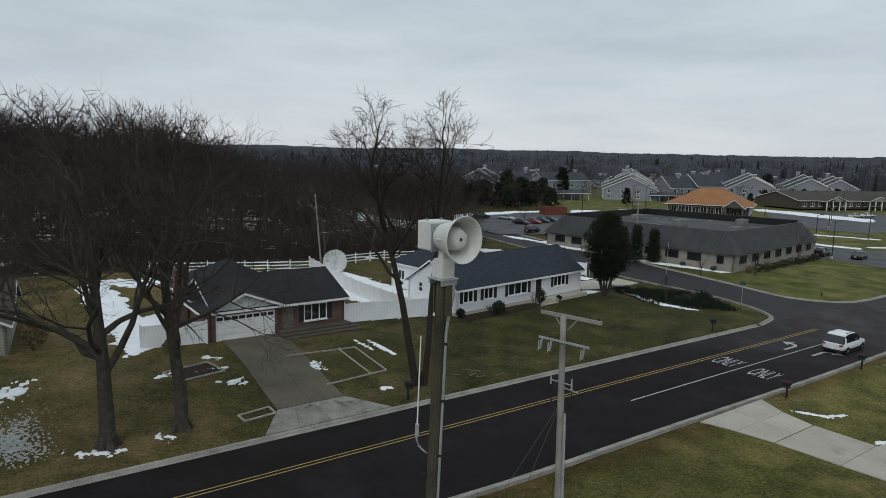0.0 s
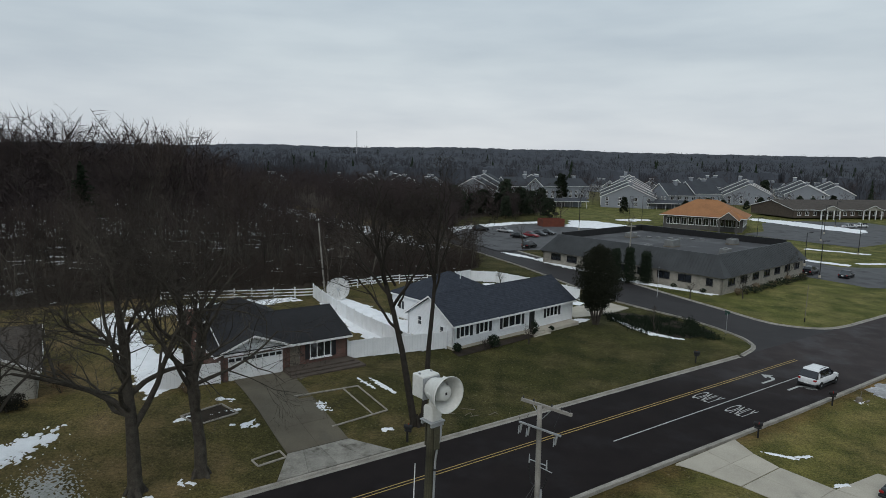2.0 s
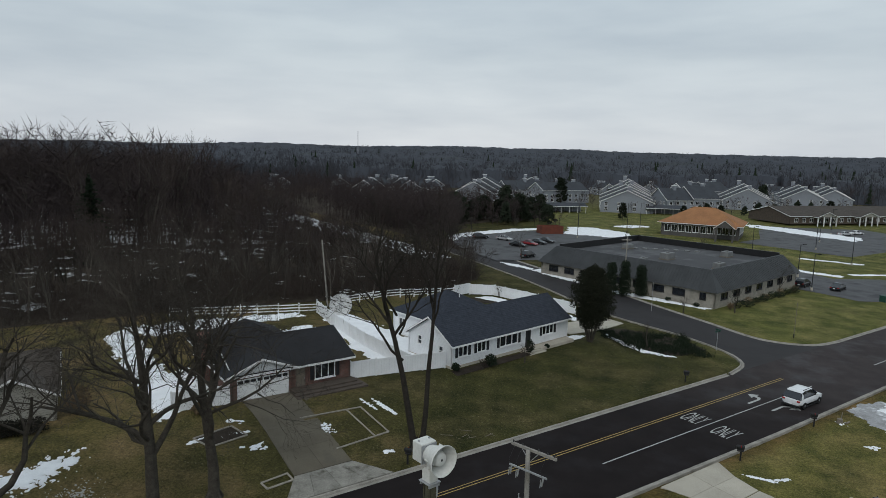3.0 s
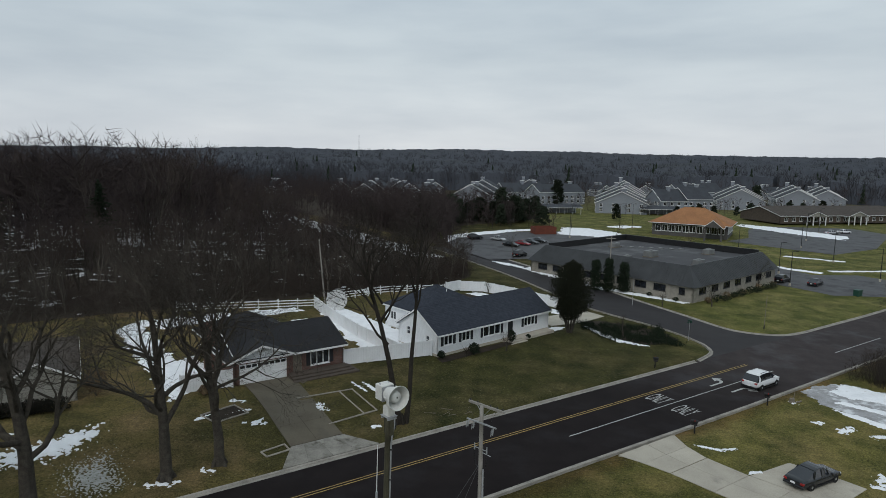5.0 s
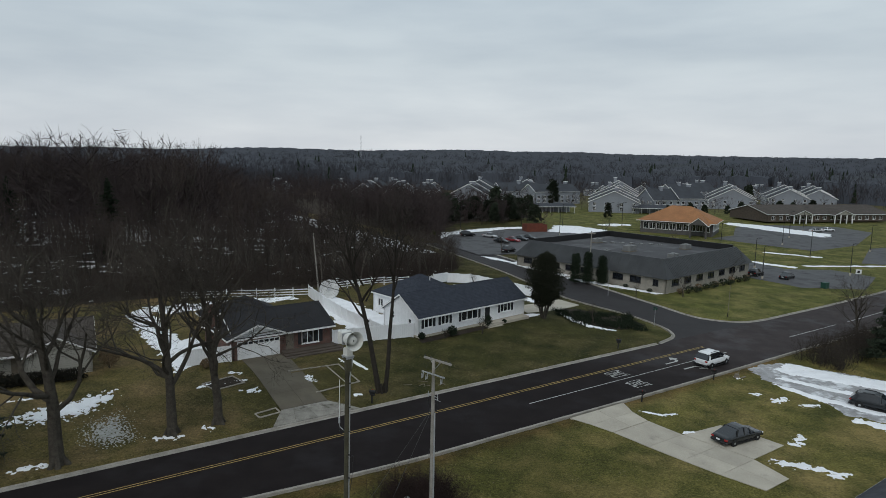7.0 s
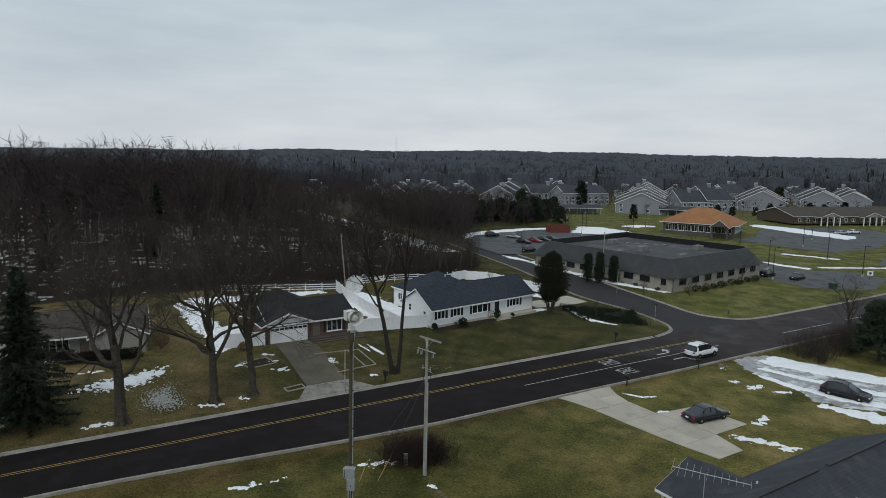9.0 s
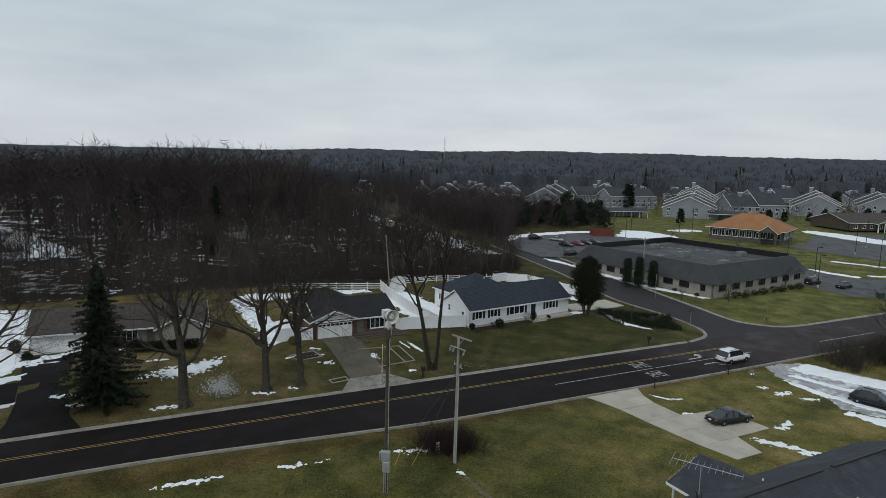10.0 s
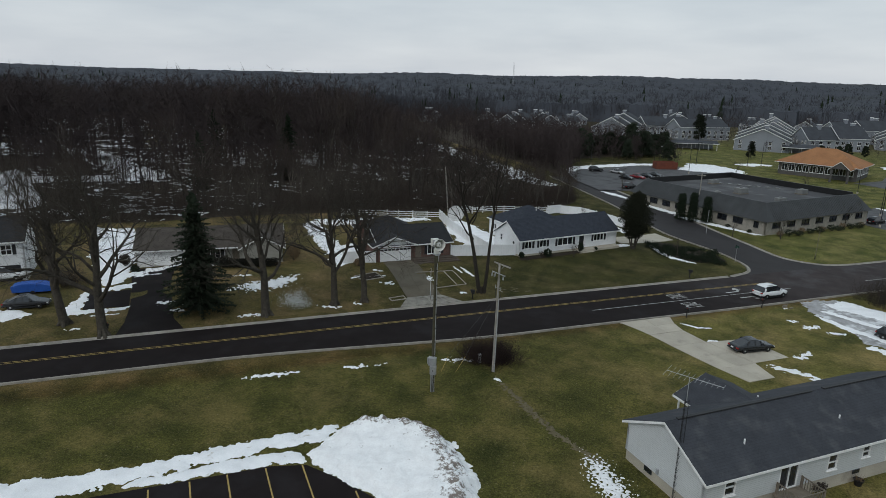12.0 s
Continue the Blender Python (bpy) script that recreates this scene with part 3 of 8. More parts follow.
gx, gy = axis_steps(-66, 92, 0.9, 4300), axis_steps(-34, 112, 0.9, 4300)
g_verts, g_faces = [], []
for y in gy:
    for x in gx:
        z = level(x, y)
        if -70 < x < 165 and -60 < y < 172:
            d = on_road(x, y)
            z -= 0.30 * smooth(-0.9, 0.3, d)
            z += 0.035 * noise.noise((x * 0.35, y * 0.35, 0)) if d < -1 else 0
        g_verts.append((x, y, z))
nx = len(gx)
for j in range(len(gy) - 1):
    for i in range(nx - 1):
        a = j * nx + i
        g_faces.append((a, a + 1, a + 1 + nx, a + nx))
ground = raw("ground", g_verts, g_faces, M["grass"], smooth=True)
tagged(ground, "brown and green winter lawns and open ground", "ground", kind="structure")


def sheet(name, left, right, mat, label, category, lift, cols=8, zfun=road_z, kind="structure"):
    """A paved strip between two lines of the same number of points, laid on the land."""
    vs, fs = [], []
    for (x0, y0), (x1, y1) in zip(left, right):
        for c in range(cols + 1):
            x, y = x0 + (x1 - x0) * c / cols, y0 + (y1 - y0) * c / cols
            vs.append((x, y, zfun(x, y) + lift))
    for r in range(len(left) - 1):
        for c in range(cols):
            a = r * (cols + 1) + c
            fs.append((a, a + 1, a + cols + 2, a + cols + 1))
    return tagged(raw(name, vs, fs, mat, smooth=True), label, category, kind=kind)


us = list(range(U0, U1 + 1, 1))
sheet("road", [xy(u, near_kerb(u)) for u in us], [xy(u, FAR_KERB) for u in us], M["asphalt"], "freshly paved dark asphalt road with painted lanes", "road", 0.0, 12)


def resample(line, n):
    d = [0.0]
    for a, b in zip(line, line[1:]):
        d.append(d[-1] + math.dist(a, b))
    out = []
    for i in range(n):
        s = d[-1] * i / (n - 1)
        k = min(len(line) - 2, max(j for j in range(len(d)) if d[j] <= s + 1e-9))
        t = (s - d[k]) / max(1e-6, d[k + 1] - d[k])
        out.append((line[k][0] + (line[k + 1][0] - line[k][0]) * t, line[k][1] + (line[k + 1][1] - line[k][1]) * t))
    return out


sheet("road", resample(west_line, 120), resample(east_line, 120), M["side_asphalt"], "dark asphalt side street", "road", -0.006, 12)


def kerb_line(line, outward, label):
    """Concrete gutter and kerb swept along a line; outward: +1 where the verge lies to the left of the line."""
    profile = [(-0.32, 0.006), (-0.02, 0.0), (0.02, 0.12), (0.05, 0.14), (0.17, 0.14), (0.20, -0.25)]
    vs, fs = [], []
    n = len(line)
    for i, (x, y) in enumerate(line):
        a, b = Vector(line[max(0, i - 1)]), Vector(line[min(n - 1, i + 1)])
        t = (b - a).normalized()
        side = Vector((-t.y, t.x)) * outward
        z = road_z(x, y)
        for o, h in profile:
            vs.append((x + side.x * o, y + side.y * o, z + h))
    k = len(profile)
    for i in range(n - 1):
        for j in range(k - 1):
            a = i * k + j
            fs.append((a, a + 1, a + k + 1, a + k))
    return tagged(raw("kerb", vs, fs, M["kerb"]), label, "kerb", kind="structure")


u_nose = uv(*WEST[0])[0]
kerb_line([xy(u, FAR_KERB) for u in range(U0, int(u_nose) + 1)], 1, "pale concrete kerb and gutter along the road")
kerb_line(west_line, 1, "pale concrete kerb rounding the street corner")
kerb_line(east_line, -1, "pale concrete kerb rounding the street corner")
kerb_line([xy(u, FAR_KERB) for u in range(78, U1)], 1, "pale concrete kerb and gutter along the road")
kerb_line([xy(u, near_kerb(u)) for u in us], -1, "pale concrete kerb and gutter along the road")


# painted lanes
def stripe(name, u0, u1, v, width, mat, label, step=2.0, off=None):
    n = max(2, int((u1 - u0) / step) + 1)
    ul = [u0 + (u1 - u0) * i / (n - 1) for i in range(n)]
    return sheet(name, [xy(u, v - width / 2) for u in ul], [xy(u, v + width / 2) for u in ul], mat, label, "road marking", 0.012, 1)


for v in (-0.15, 0.15):
    stripe("centre_line", U0, 50.5, v, 0.085, M["yellow"], "double yellow centre line on the asphalt")
stripe("lane_line", 17, 51, -2.95, 0.11, M["paint"], "white turn lane line on the asphalt")
stripe("lane_line", 66, 80, -3.3, 0.13, M["paint"], "white lane line on the asphalt")
stripe("lane_line", 84, 98, -3.3, 0.13, M["paint"], "white lane line on the asphalt")


def road_word(text, u, v, width, length):
    """A painted word, read by drivers heading along the road."""
    cu = bpy.data.curves.new("word", "FONT")
    cu.body, cu.align_x, cu.align_y, cu.size = text, "CENTER", "CENTER", 1.0
    tmp = bpy.data.objects.new("word", cu)
    me = bpy.data.meshes.new_from_object(tmp)
    bpy.data.objects.remove(tmp)
    xs, ys = [p.co.x for p in me.vertices], [p.co.y for p in me.vertices]
    sx, sy = width / (max(xs) - min(xs)), length / (max(ys) - min(ys))
    me.materials.clear()
    for p in me.vertices:
        wx, wy = xy(u + p.co.y * sy, v - p.co.x * sx)
        p.co = (wx, wy, road_z(wx, wy) + 0.016)
    return tagged(link("road_word", me, M["paint"]), "white painted word ONLY on the asphalt", "road marking", "painted words", "structure")


road_word("ONLY", 31.4, -1.45, 1.9, 2.5)
road_word("ONLY", 31.0, -4.75, 1.9, 2.5)


def road_arrow(u, v, left):
    s = 1 if left else -1
    shape = [(-1.3, -0.10), (0.5, -0.10), (1.0, 0.15), (1.15, 0.6), (1.6, 0.6), (0.95, 1.3), (0.3, 0.6), (0.75, 0.6), (0.68, 0.32), (0.4, 0.12), (-1.3, 0.12)]
    bm = B()
    vs = []
    for a, b in shape:
        wx, wy = xy(u + (a - 0.3) * 1.15, v + s * (b - 0.5) * 1.15)
        vs.append(bm.verts.new((wx, wy, road_z(wx, wy) + 0.016)))
    bm.faces.new(vs)
    bmesh.ops.triangulate(bm, faces=bm.faces)
    ob = part("turn_arrow", bm, M["paint"])
    return tagged(ob, "white painted left turn arrow on the asphalt" if left else "white painted right turn arrow on the asphalt", "road marking", "painted arrows", "structure")


road_arrow(41.5, -1.5, True)
road_arrow(41.8, -4.9, False)


# ---- houses ----
def brickwork(name, colour, dark, mortar):
    m = bpy.data.materials.new(name)
    m.use_nodes = True
    n, l = m.node_tree.nodes, m.node_tree.links
    b = n["Principled BSDF"]
    co, mp, br, no, mx = n.new("ShaderNodeTexCoord"), n.new("ShaderNodeMapping"), n.new("ShaderNodeTexBrick"), n.new("ShaderNodeTexNoise"), n.new("ShaderNodeMixRGB")
    mp.inputs["Rotation"].default_value = (radians(90), 0, 0)
    br.inputs["Color1"].default_value, br.inputs["Color2"].default_value, br.inputs["Mortar"].default_value = (*colour, 1), (*dark, 1), (*mortar, 1)
    br.inputs["Scale"].default_value, br.inputs["Mortar Size"].default_value = 1.0, 0.012
    br.inputs["Brick Width"].default_value, br.inputs["Row Height"].default_value = 0.22, 0.075
    no.inputs["Scale"].default_value, no.inputs["Detail"].default_value = 1.2, 5.0
    mx.blend_type, mx.inputs[0].default_value = "OVERLAY", 0.5
    l.new(co.outputs["Object"], mp.inputs[0])
    l.new(mp.outputs[0], br.inputs["Vector"])
    l.new(co.outputs["Object"], no.inputs["Vector"])
    l.new(br.outputs[0], mx.inputs[1])
    l.new(no.outputs[0], mx.inputs[2])
    l.new(mx.outputs[0], b.inputs["Base Color"])
    b.inputs["Roughness"].default_value = 0.9
    bp = n.new("ShaderNodeBump")
    bp.inputs["Strength"].default_value, bp.inputs["Distance"].default_value, bp.invert = 0.4, 0.01, True
    l.new(br.outputs["Fac"], bp.inputs["Height"])
    l.new(bp.outputs[0], b.inputs["Normal"])
    return m


M["brickwork"] = brickwork("red_brickwork", (0.155, 0.058, 0.042), (0.080, 0.031, 0.025), (0.125, 0.108, 0.092))
M["tan_brickwork"] = brickwork("tan_brickwork", (0.31, 0.285, 0.24), (0.24, 0.22, 0.185), (0.26, 0.245, 0.215))


def wall(house, m, length, height, mat, openings=(), gable=0.0, name="wall", thick=0.2, label=""):
    """A wall of real thickness with its openings cut through; x runs along it, its outer face at y 0. gable: the rise of a gable on it."""
    bm = B()
    xs = sorted({0.0, length, *[v for o in openings for v in (o[0], o[0] + o[2])]})
    zs = sorted({0.0, height, *[v for o in openings for v in (o[1], o[1] + o[3])]})
    for x0, x1 in zip(xs, xs[1:]):
        for z0, z1 in zip(zs, zs[1:]):
            cx, cz = (x0 + x1) / 2, (z0 + z1) / 2
            if not any(o[0] < cx < o[0] + o[2] and o[1] < cz < o[1] + o[3] for o in openings):
                box(bm, x0, x1, 0, thick, z0, z1)
    if gable:
        prism(bm, [(0, height), (length, height), (length / 2, height + gable)], 0, thick)
    bmesh.ops.remove_doubles(bm, verts=bm.verts, dist=0.0005)
    ob = part(name, bm, mat, house, label)
    ob.matrix_basis = m
    return ob


def window(house, m, x, z, w, h, cols=2, rows=1, shutters=False, frame_mat=None, glass=None, sill=True):
    """A window in a wall's opening: frame with bars, a pane in each light, a sill, and shutters beside it."""
    fm = frame_mat or M["white"]
    bm, f = B(), 0.07
    xs = [0.0, f, *[v for c in range(1, cols) for v in (w * c / cols - 0.03, w * c / cols + 0.03)], w - f, w]
    zs = [0.0, f, *[v for r in range(1, rows) for v in (h * r / rows - 0.025, h * r / rows + 0.025)], h - f, h]
    for i in range(len(xs) - 1):
        for j in range(len(zs) - 1):
            if i % 2 == 0 or j % 2 == 0:
                box(bm, xs[i], xs[i + 1], -0.03, 0.12, zs[j], zs[j + 1])
    bmesh.ops.remove_doubles(bm, verts=bm.verts, dist=0.0005)
    win = part("window", bm, fm, house)
    win.matrix_basis = m @ Matrix.Translation((x, 0, z))
    for c in range(cols):
        for r in range(rows):
            part("pane", box(B(), w * c / cols + 0.03, w * (c + 1) / cols - 0.03, 0.06, 0.075, h * r / rows + 0.03, h * (r + 1) / rows - 0.03), glass or M["dark_glass"], win)
    if sill:
        part("sill", box(B(), -0.06, w + 0.06, -0.10, 0.0, -0.07, -0.005), fm, win)
    if shutters:
        for sx in (-0.46, w + 0.06):
            s = part("shutter", box(B(), sx, sx + 0.4, -0.05, -0.003, 0, h, 0.015), M["shutter"], house)
            s.matrix_basis = m @ Matrix.Translation((x, 0, z))
    return win


def door(house, m, x, w, h, mat, label="", z=0.0):
    bm = B()
    box(bm, 0, w, 0.03, 0.09, 0, h)
    for z0, z1 in ((0.2, 0.9), (1.05, h - 0.15)):
        for k in range(2):
            box(bm, 0.1 + k * w / 2, w / 2 - 0.05 + k * w / 2, 0.0, 0.03, z0, z1)
    d = part("door", bm, mat, house, label)
    d.matrix_basis = m @ Matrix.Translation((x, 0, z))
    part("handle", box(B(), w - 0.12, w - 0.07, -0.05, 0.0, 0.95, 1.1, 0.01), M["galvanised"], d)
    return d


def gable_roof(house, x0, x1, y0, y1, ze, zr, mat, over=0.4, rake=0.3, turn=None, thick=0.16, fascia=None):
    """A gable roof with its ridge along x, over the eaves lines y0 and y1."""
    ym = (y0 + y1) / 2
    k = (zr - ze) / (ym - y0)
    yo0, yo1, zo = y0 - over, y1 + over, ze - over * k
    bm = B()
    prism(bm, [(yo0, zo), (ym, zr), (yo1, zo), (yo1, zo + thick), (ym, zr + thick), (yo0, zo + thick)], x0 - rake, x1 + rake, "x")
    r = part("roof", bm, mat, house)
    fm = fascia or M["white"]
    for yy in (yo0 - 0.03, yo1):
        part("eaves_board", box(B(), x0 - rake - 0.02, x1 + rake + 0.02, yy, yy + 0.03, zo - 0.06, zo + thick - 0.03), fm, r)
    for xx in (x0 - rake - 0.035, x1 + rake + 0.005):
        for a, b in ((yo0, ym), (yo1, ym)):
            part("rake_board", prism(B(), [(a, zo - 0.06), (b, zr - 0.06), (b, zr + thick - 0.03), (a, zo + thick - 0.03)], xx, xx + 0.03, "x"), fm, r)
    bm = B()
    prism(bm, [(ym - 0.16, zr + thick - 0.16 * k + 0.004), (ym, zr + thick + 0.035), (ym + 0.16, zr + thick - 0.16 * k + 0.004), (ym, zr + thick - 0.05)], x0 - rake, x1 + rake, "x")
    part("ridge_cap", bm, mat, r)
    if turn is not None:
        r.matrix_basis = turn
    return r


def hip_roof(house, x0, x1, y0, y1, ze, zr, mat, over=0.45, fascia=None, thick=0.14, m=None):
    X0, X1, Y0, Y1 = x0 - over, x1 + over, y0 - over, y1 + over
    half = min((X1 - X0), (Y1 - Y0)) / 2
    if X1 - X0 >= Y1 - Y0:
        a, b = (X0 + half, (Y0 + Y1) / 2, zr), (X1 - half + 1e-3, (Y0 + Y1) / 2, zr)
    else:
        a, b = ((X0 + X1) / 2, Y0 + half, zr), ((X0 + X1) / 2, Y1 - half + 1e-3, zr)
    bm = B()
    lo = [bm.verts.new(p) for p in ((X0, Y0, ze - thick), (X1, Y0, ze - thick), (X1, Y1, ze - thick), (X0, Y1, ze - thick))]
    c = [bm.verts.new(p) for p in ((X0, Y0, ze), (X1, Y0, ze), (X1, Y1, ze), (X0, Y1, ze))]
    ra, rb = bm.verts.new(a), bm.verts.new(b)
    bm.faces.new(lo)
    for i in range(4):
        bm.faces.new((lo[i], lo[(i + 1) % 4], c[(i + 1) % 4], c[i]))
    if X1 - X0 >= Y1 - Y0:
        for f in ((c[0], c[1], rb, ra), (c[1], c[2], rb), (c[2], c[3], ra, rb), (c[3], c[0], ra)):
            bm.faces.new(f)
    else:
        for f in ((c[0], c[1], ra), (c[1], c[2], rb, ra), (c[2], c[3], rb), (c[3], c[0], ra, rb)):
            bm.faces.new(f)
    r = part("roof", bm, mat, house)
    g = 0.03
    for q in ((X0 - g, X1 + g, Y0 - g, Y0 - 0.002), (X0 - g, X1 + g, Y1 + 0.002, Y1 + g), (X0 - g, X0 - 0.002, Y0, Y1), (X1 + 0.002, X1 + g, Y0, Y1)):
        part("eaves_board", box(B(), *q, ze - thick - 0.05, ze - 0.02), fascia or M["white"], r)
    if m is not None:
        r.matrix_basis = m
    return r


def frame_left(x, y):
    return Matrix.Translation((x, y, 0)) @ Matrix.Rotation(radians(-90), 4, "Z")


def frame_right(x, y):
    return Matrix.Translation((x, y, 0)) @ Matrix.Rotation(radians(90), 4, "Z")


def frame_back(x, y):
    return Matrix.Translation((x, y, 0)) @ Matrix.Rotation(radians(180), 4, "Z")


def at(x, y, a, dz=0.0, z=None):
    return pose(x, y, (level(x, y) if z is None else z) + dz, 0, 0, a)


def vent_pipe(roof, x, y, z, h=0.5, r=0.06, mat=None):
    return part("vent_pipe", tube(B(), (x, y, z), (x, y, z + h), r, r, 10), mat or M["white"], roof)


# the white ranch house
ANG = 40.2
wh = thing("white_house", at(4.7, 64.2, ANG, z=1.1), "white-sided ranch house with dark blue shingle roof", "house")
L, D, ZE, ZR = 19.5, 7.2, 2.5, 4.75
part("foundation", box(B(), -0.05, L + 0.05, -0.05, D + 0.05, -1.2, 0.12), M["concrete"], wh)
wins = [(0.9, 1.0, 1.35, 1.15), (3.7, 1.0, 1.35, 1.15), (7.25, 0.9, 3.0, 1.25), (14.6, 1.0, 2.1, 1.15)]
wall(wh, Matrix(), L, ZE, M["white_siding"], [*wins, (11.6, 0.1, 0.95, 2.05)])
for i, (x, z, w, h) in enumerate(wins):
    window(wh, Matrix(), x, z, w, h, 2 if w < 2 else 3, 1, True)
door(wh, Matrix(), 11.6, 0.95, 2.05, M["shutter"], "black front door", 0.1)
fl = frame_left(0, D)
gw = [(1.6, 1.4, 0.7, 1.0), (5.1, 0.9, 0.7, 1.1)]
wall(wh, fl, D, ZE, M["white_siding"], gw, ZR - ZE - 0.1)
for x, z, w, h in gw:
    window(wh, fl, x, z, w, h, 1, 2)
wall(wh, frame_right(L, 0), D, ZE, M["white_siding"], [], ZR - ZE - 0.1)
wall(wh, frame_back(L, D), L, ZE, M["white_siding"])
rf = gable_roof(wh, 0, L, 0, D, ZE, ZR, M["navy_roof"], 0.35, 0.3)
for x in (9.0, 14.0):
    vent_pipe(rf, x, 5.2, ZE + 1.0)
# its rear wing under a hip roof
part("foundation", box(B(), 3.5, 13.2, D + 0.06, 14.7, -1.2, 0.1), M["concrete"], wh)
wb = frame_left(3.5, 14.6)
ww = [(1.2, 1.1, 1.2, 1.1), (4.6, 0.1, 0.95, 2.05)]
wall(wh, wb, 7.4, 2.8, M["white_siding"], ww, label="rear wing wall")
window(wh, wb, *ww[0], 2, 1)
door(wh, wb, 4.6, 0.95, 2.05, M["shutter"], "dark back door", 0.1)
wall(wh, frame_right(13.2, 7.4), 7.2, 2.8, M["white_siding"])
wall(wh, frame_back(13.2, 14.6), 9.7, 2.8, M["white_siding"])
hr = hip_roof(wh, 3.5, 13.2, 5.4, 14.6, 2.95, 5.6, M["navy_roof"], 0.3)
for x, y in ((9.0, 8.6), (10.6, 10.0)):
    vent_pipe(hr, x, y, 4.6, 0.6)
bm = B()
for k in range(3):
    box(bm, 11.2 - k * 0.3, 12.9 + k * 0.3, -1.1 - k * 0.3, -0.001 - 0.06, -0.6, 0.08 - k * 0.16)
part("front_step", bm, M["concrete"], wh)
part("porch_slab", box(B(), 13.0, 19.3, -1.2, -0.06, -0.6, 0.02, 0.02), M["concrete"], wh)
for x in (0.02, 19.42):
    part("downpipe", tube(B(), (x, -0.05, 0.0), (x, -0.05, 2.4), 0.04, 0.04, 6), M["white"], wh)

# the brick house with its garage
bh = thing("brick_house", at(-10.65, 56.5, 33.9, z=1.12), "red brick ranch house with charcoal roof and white garage", "house")
part("foundation", box(B(), -5.2, 6.7, 0.25, 11.2, -1.2, 0.03), M["concrete"], bh)
part("foundation", box(B(), -5.2, 0.32, -0.02, 0.24, -1.2, 0.03), M["concrete"], bh)
gm = Matrix.Translation((-5.1, 0, 0))
wall(bh, gm, 5.4, 2.5, M["brickwork"], [(0.45, 0.03, 4.75, 2.12)], label="brick garage wall")
bm = B()
for k in range(4):
    box(bm, 0, 4.75, 0.05, 0.1, k * 0.53 + 0.005, (k + 1) * 0.53 - 0.012)
for k in range(3):
    for c in range(8):
        box(bm, 0.08 + c * 0.585, 0.55 + c * 0.585, 0.03, 0.05, k * 0.53 + 0.09, (k + 1) * 0.53 - 0.1)
gd = part("garage_door", bm, M["white"], bh, "white panelled double garage door")
gd.matrix_basis = gm @ Matrix.Translation((0.45, 0, 0.03))
for c in range(8):
    part("pane", box(B(), 0.08 + c * 0.585, 0.55 + c * 0.585, 0.028, 0.052, 1.72, 1.98), M["dark_glass"], gd)
bm = B()
prism(bm, [(-5.45, 2.45), (0.65, 2.45), (-2.4, 3.55)], 0.0, 0.18)
part("gable", bm, M["grey_siding"], bh, "pale grey garage gable")
gable_roof(bh, 0, 6.2, -3.05, 3.05, 2.5, 3.7, M["black_roof"], 0.35, 0.35, pose(-2.4, 0.1, 0, 0, 0, 90))
wall(bh, frame_left(-5.1, 11.0), 11.0, 2.5, M["brickwork"])
fm = Matrix.Translation((0.32, 0.3, 0))
wall(bh, fm, 6.2, 2.5, M["brickwork"], [(2.45, 0.75, 2.1, 1.45), (0.55, 0.05, 0.95, 2.05)], label="brick front wall")
window(bh, fm, 2.45, 0.75, 2.1, 1.45, 3, 1, True)
door(bh, fm, 0.55, 0.95, 2.05, M["timber"], "brown front door", 0.05)
wall(bh, frame_right(6.52, 0.3), 10.7, 2.5, M["brickwork"], [], 0)
prism_b = B()
prism(prism_b, [(0.4, 2.45), (9.0, 2.45), (4.7, 4.15)], 6.3, 6.5, "x")
part("gable", prism_b, M["brickwork"], bh)
wall(bh, frame_back(6.5, 11.0), 11.6, 2.5, M["brickwork"])
gable_roof(bh, -4.6, 6.5, 0.4, 9.0, 2.55, 4.3, M["black_roof"], 0.5, 0.35)
hip_roof(bh, -5.1, 3.4, 4.2, 13.2, 2.75, 5.2, M["black_roof"], 0.4)
bm = B()
box(bm, -6.25, -5.32, 5.6, 6.5, -0.3, 5.0, 0.02)
box(bm, -6.33, -5.24, 5.52, 6.58, 5.0, 5.12, 0.02)
part("chimney", bm, M["brickwork"], bh)
bm = B()
for k in range(3):
    box(bm, 0.2 - k * 0.05, 6.6 + k * 0.3, -1.0 - 0.55 * k, 0.24, -0.85, 0.40 - 0.13 * k, 0.015)
part("porch_steps", bm, M["old_brick"], bh, "broad weathered brick porch steps")

# the low grey-tan house across the lawn
h2 = thing("tan_house", at(-45.2, 41.6, 28.5, z=1.2), "low tan-sided house with a brown hip roof", "house")
part("foundation", box(B(), 0.02, 19.4, 0.02, 8.9, -1.4, 0.05), M["concrete"], h2)
wall(h2, Matrix(), 6.6, 2.5, M["white"], [(0.7, 0.05, 4.9, 2.15)], label="white garage wall")
bm = B()
for k in range(4):
    box(bm, 0, 4.9, 0.05, 0.1, k * 0.535 + 0.006, (k + 1) * 0.535 - 0.012)
part("garage_door", bm, M["white"], h2, "plain white garage door").matrix_basis = Matrix.Translation((0.7, 0, 0.05))
wf = Matrix.Translation((6.6, 0.4, 0))
wo = [(1.6, 0.8, 3.2, 1.3), (5.8, 0.05, 0.95, 2.05)]
wall(h2, wf, 12.7, 2.5, M["tan_siding"], wo)
window(h2, wf, 1.6, 0.8, 3.2, 1.3, 5, 1)
door(h2, wf, 5.8, 0.95, 2.05, M["timber"], "brown front door", 0.05)
wall(h2, frame_left(0, 8.8), 8.8, 2.5, M["tan_siding"])
wall(h2, frame_right(19.3, 0.4), 8.4, 2.5, M["tan_siding"])
wall(h2, frame_back(19.3, 8.8), 19.3, 2.5, M["tan_siding"])
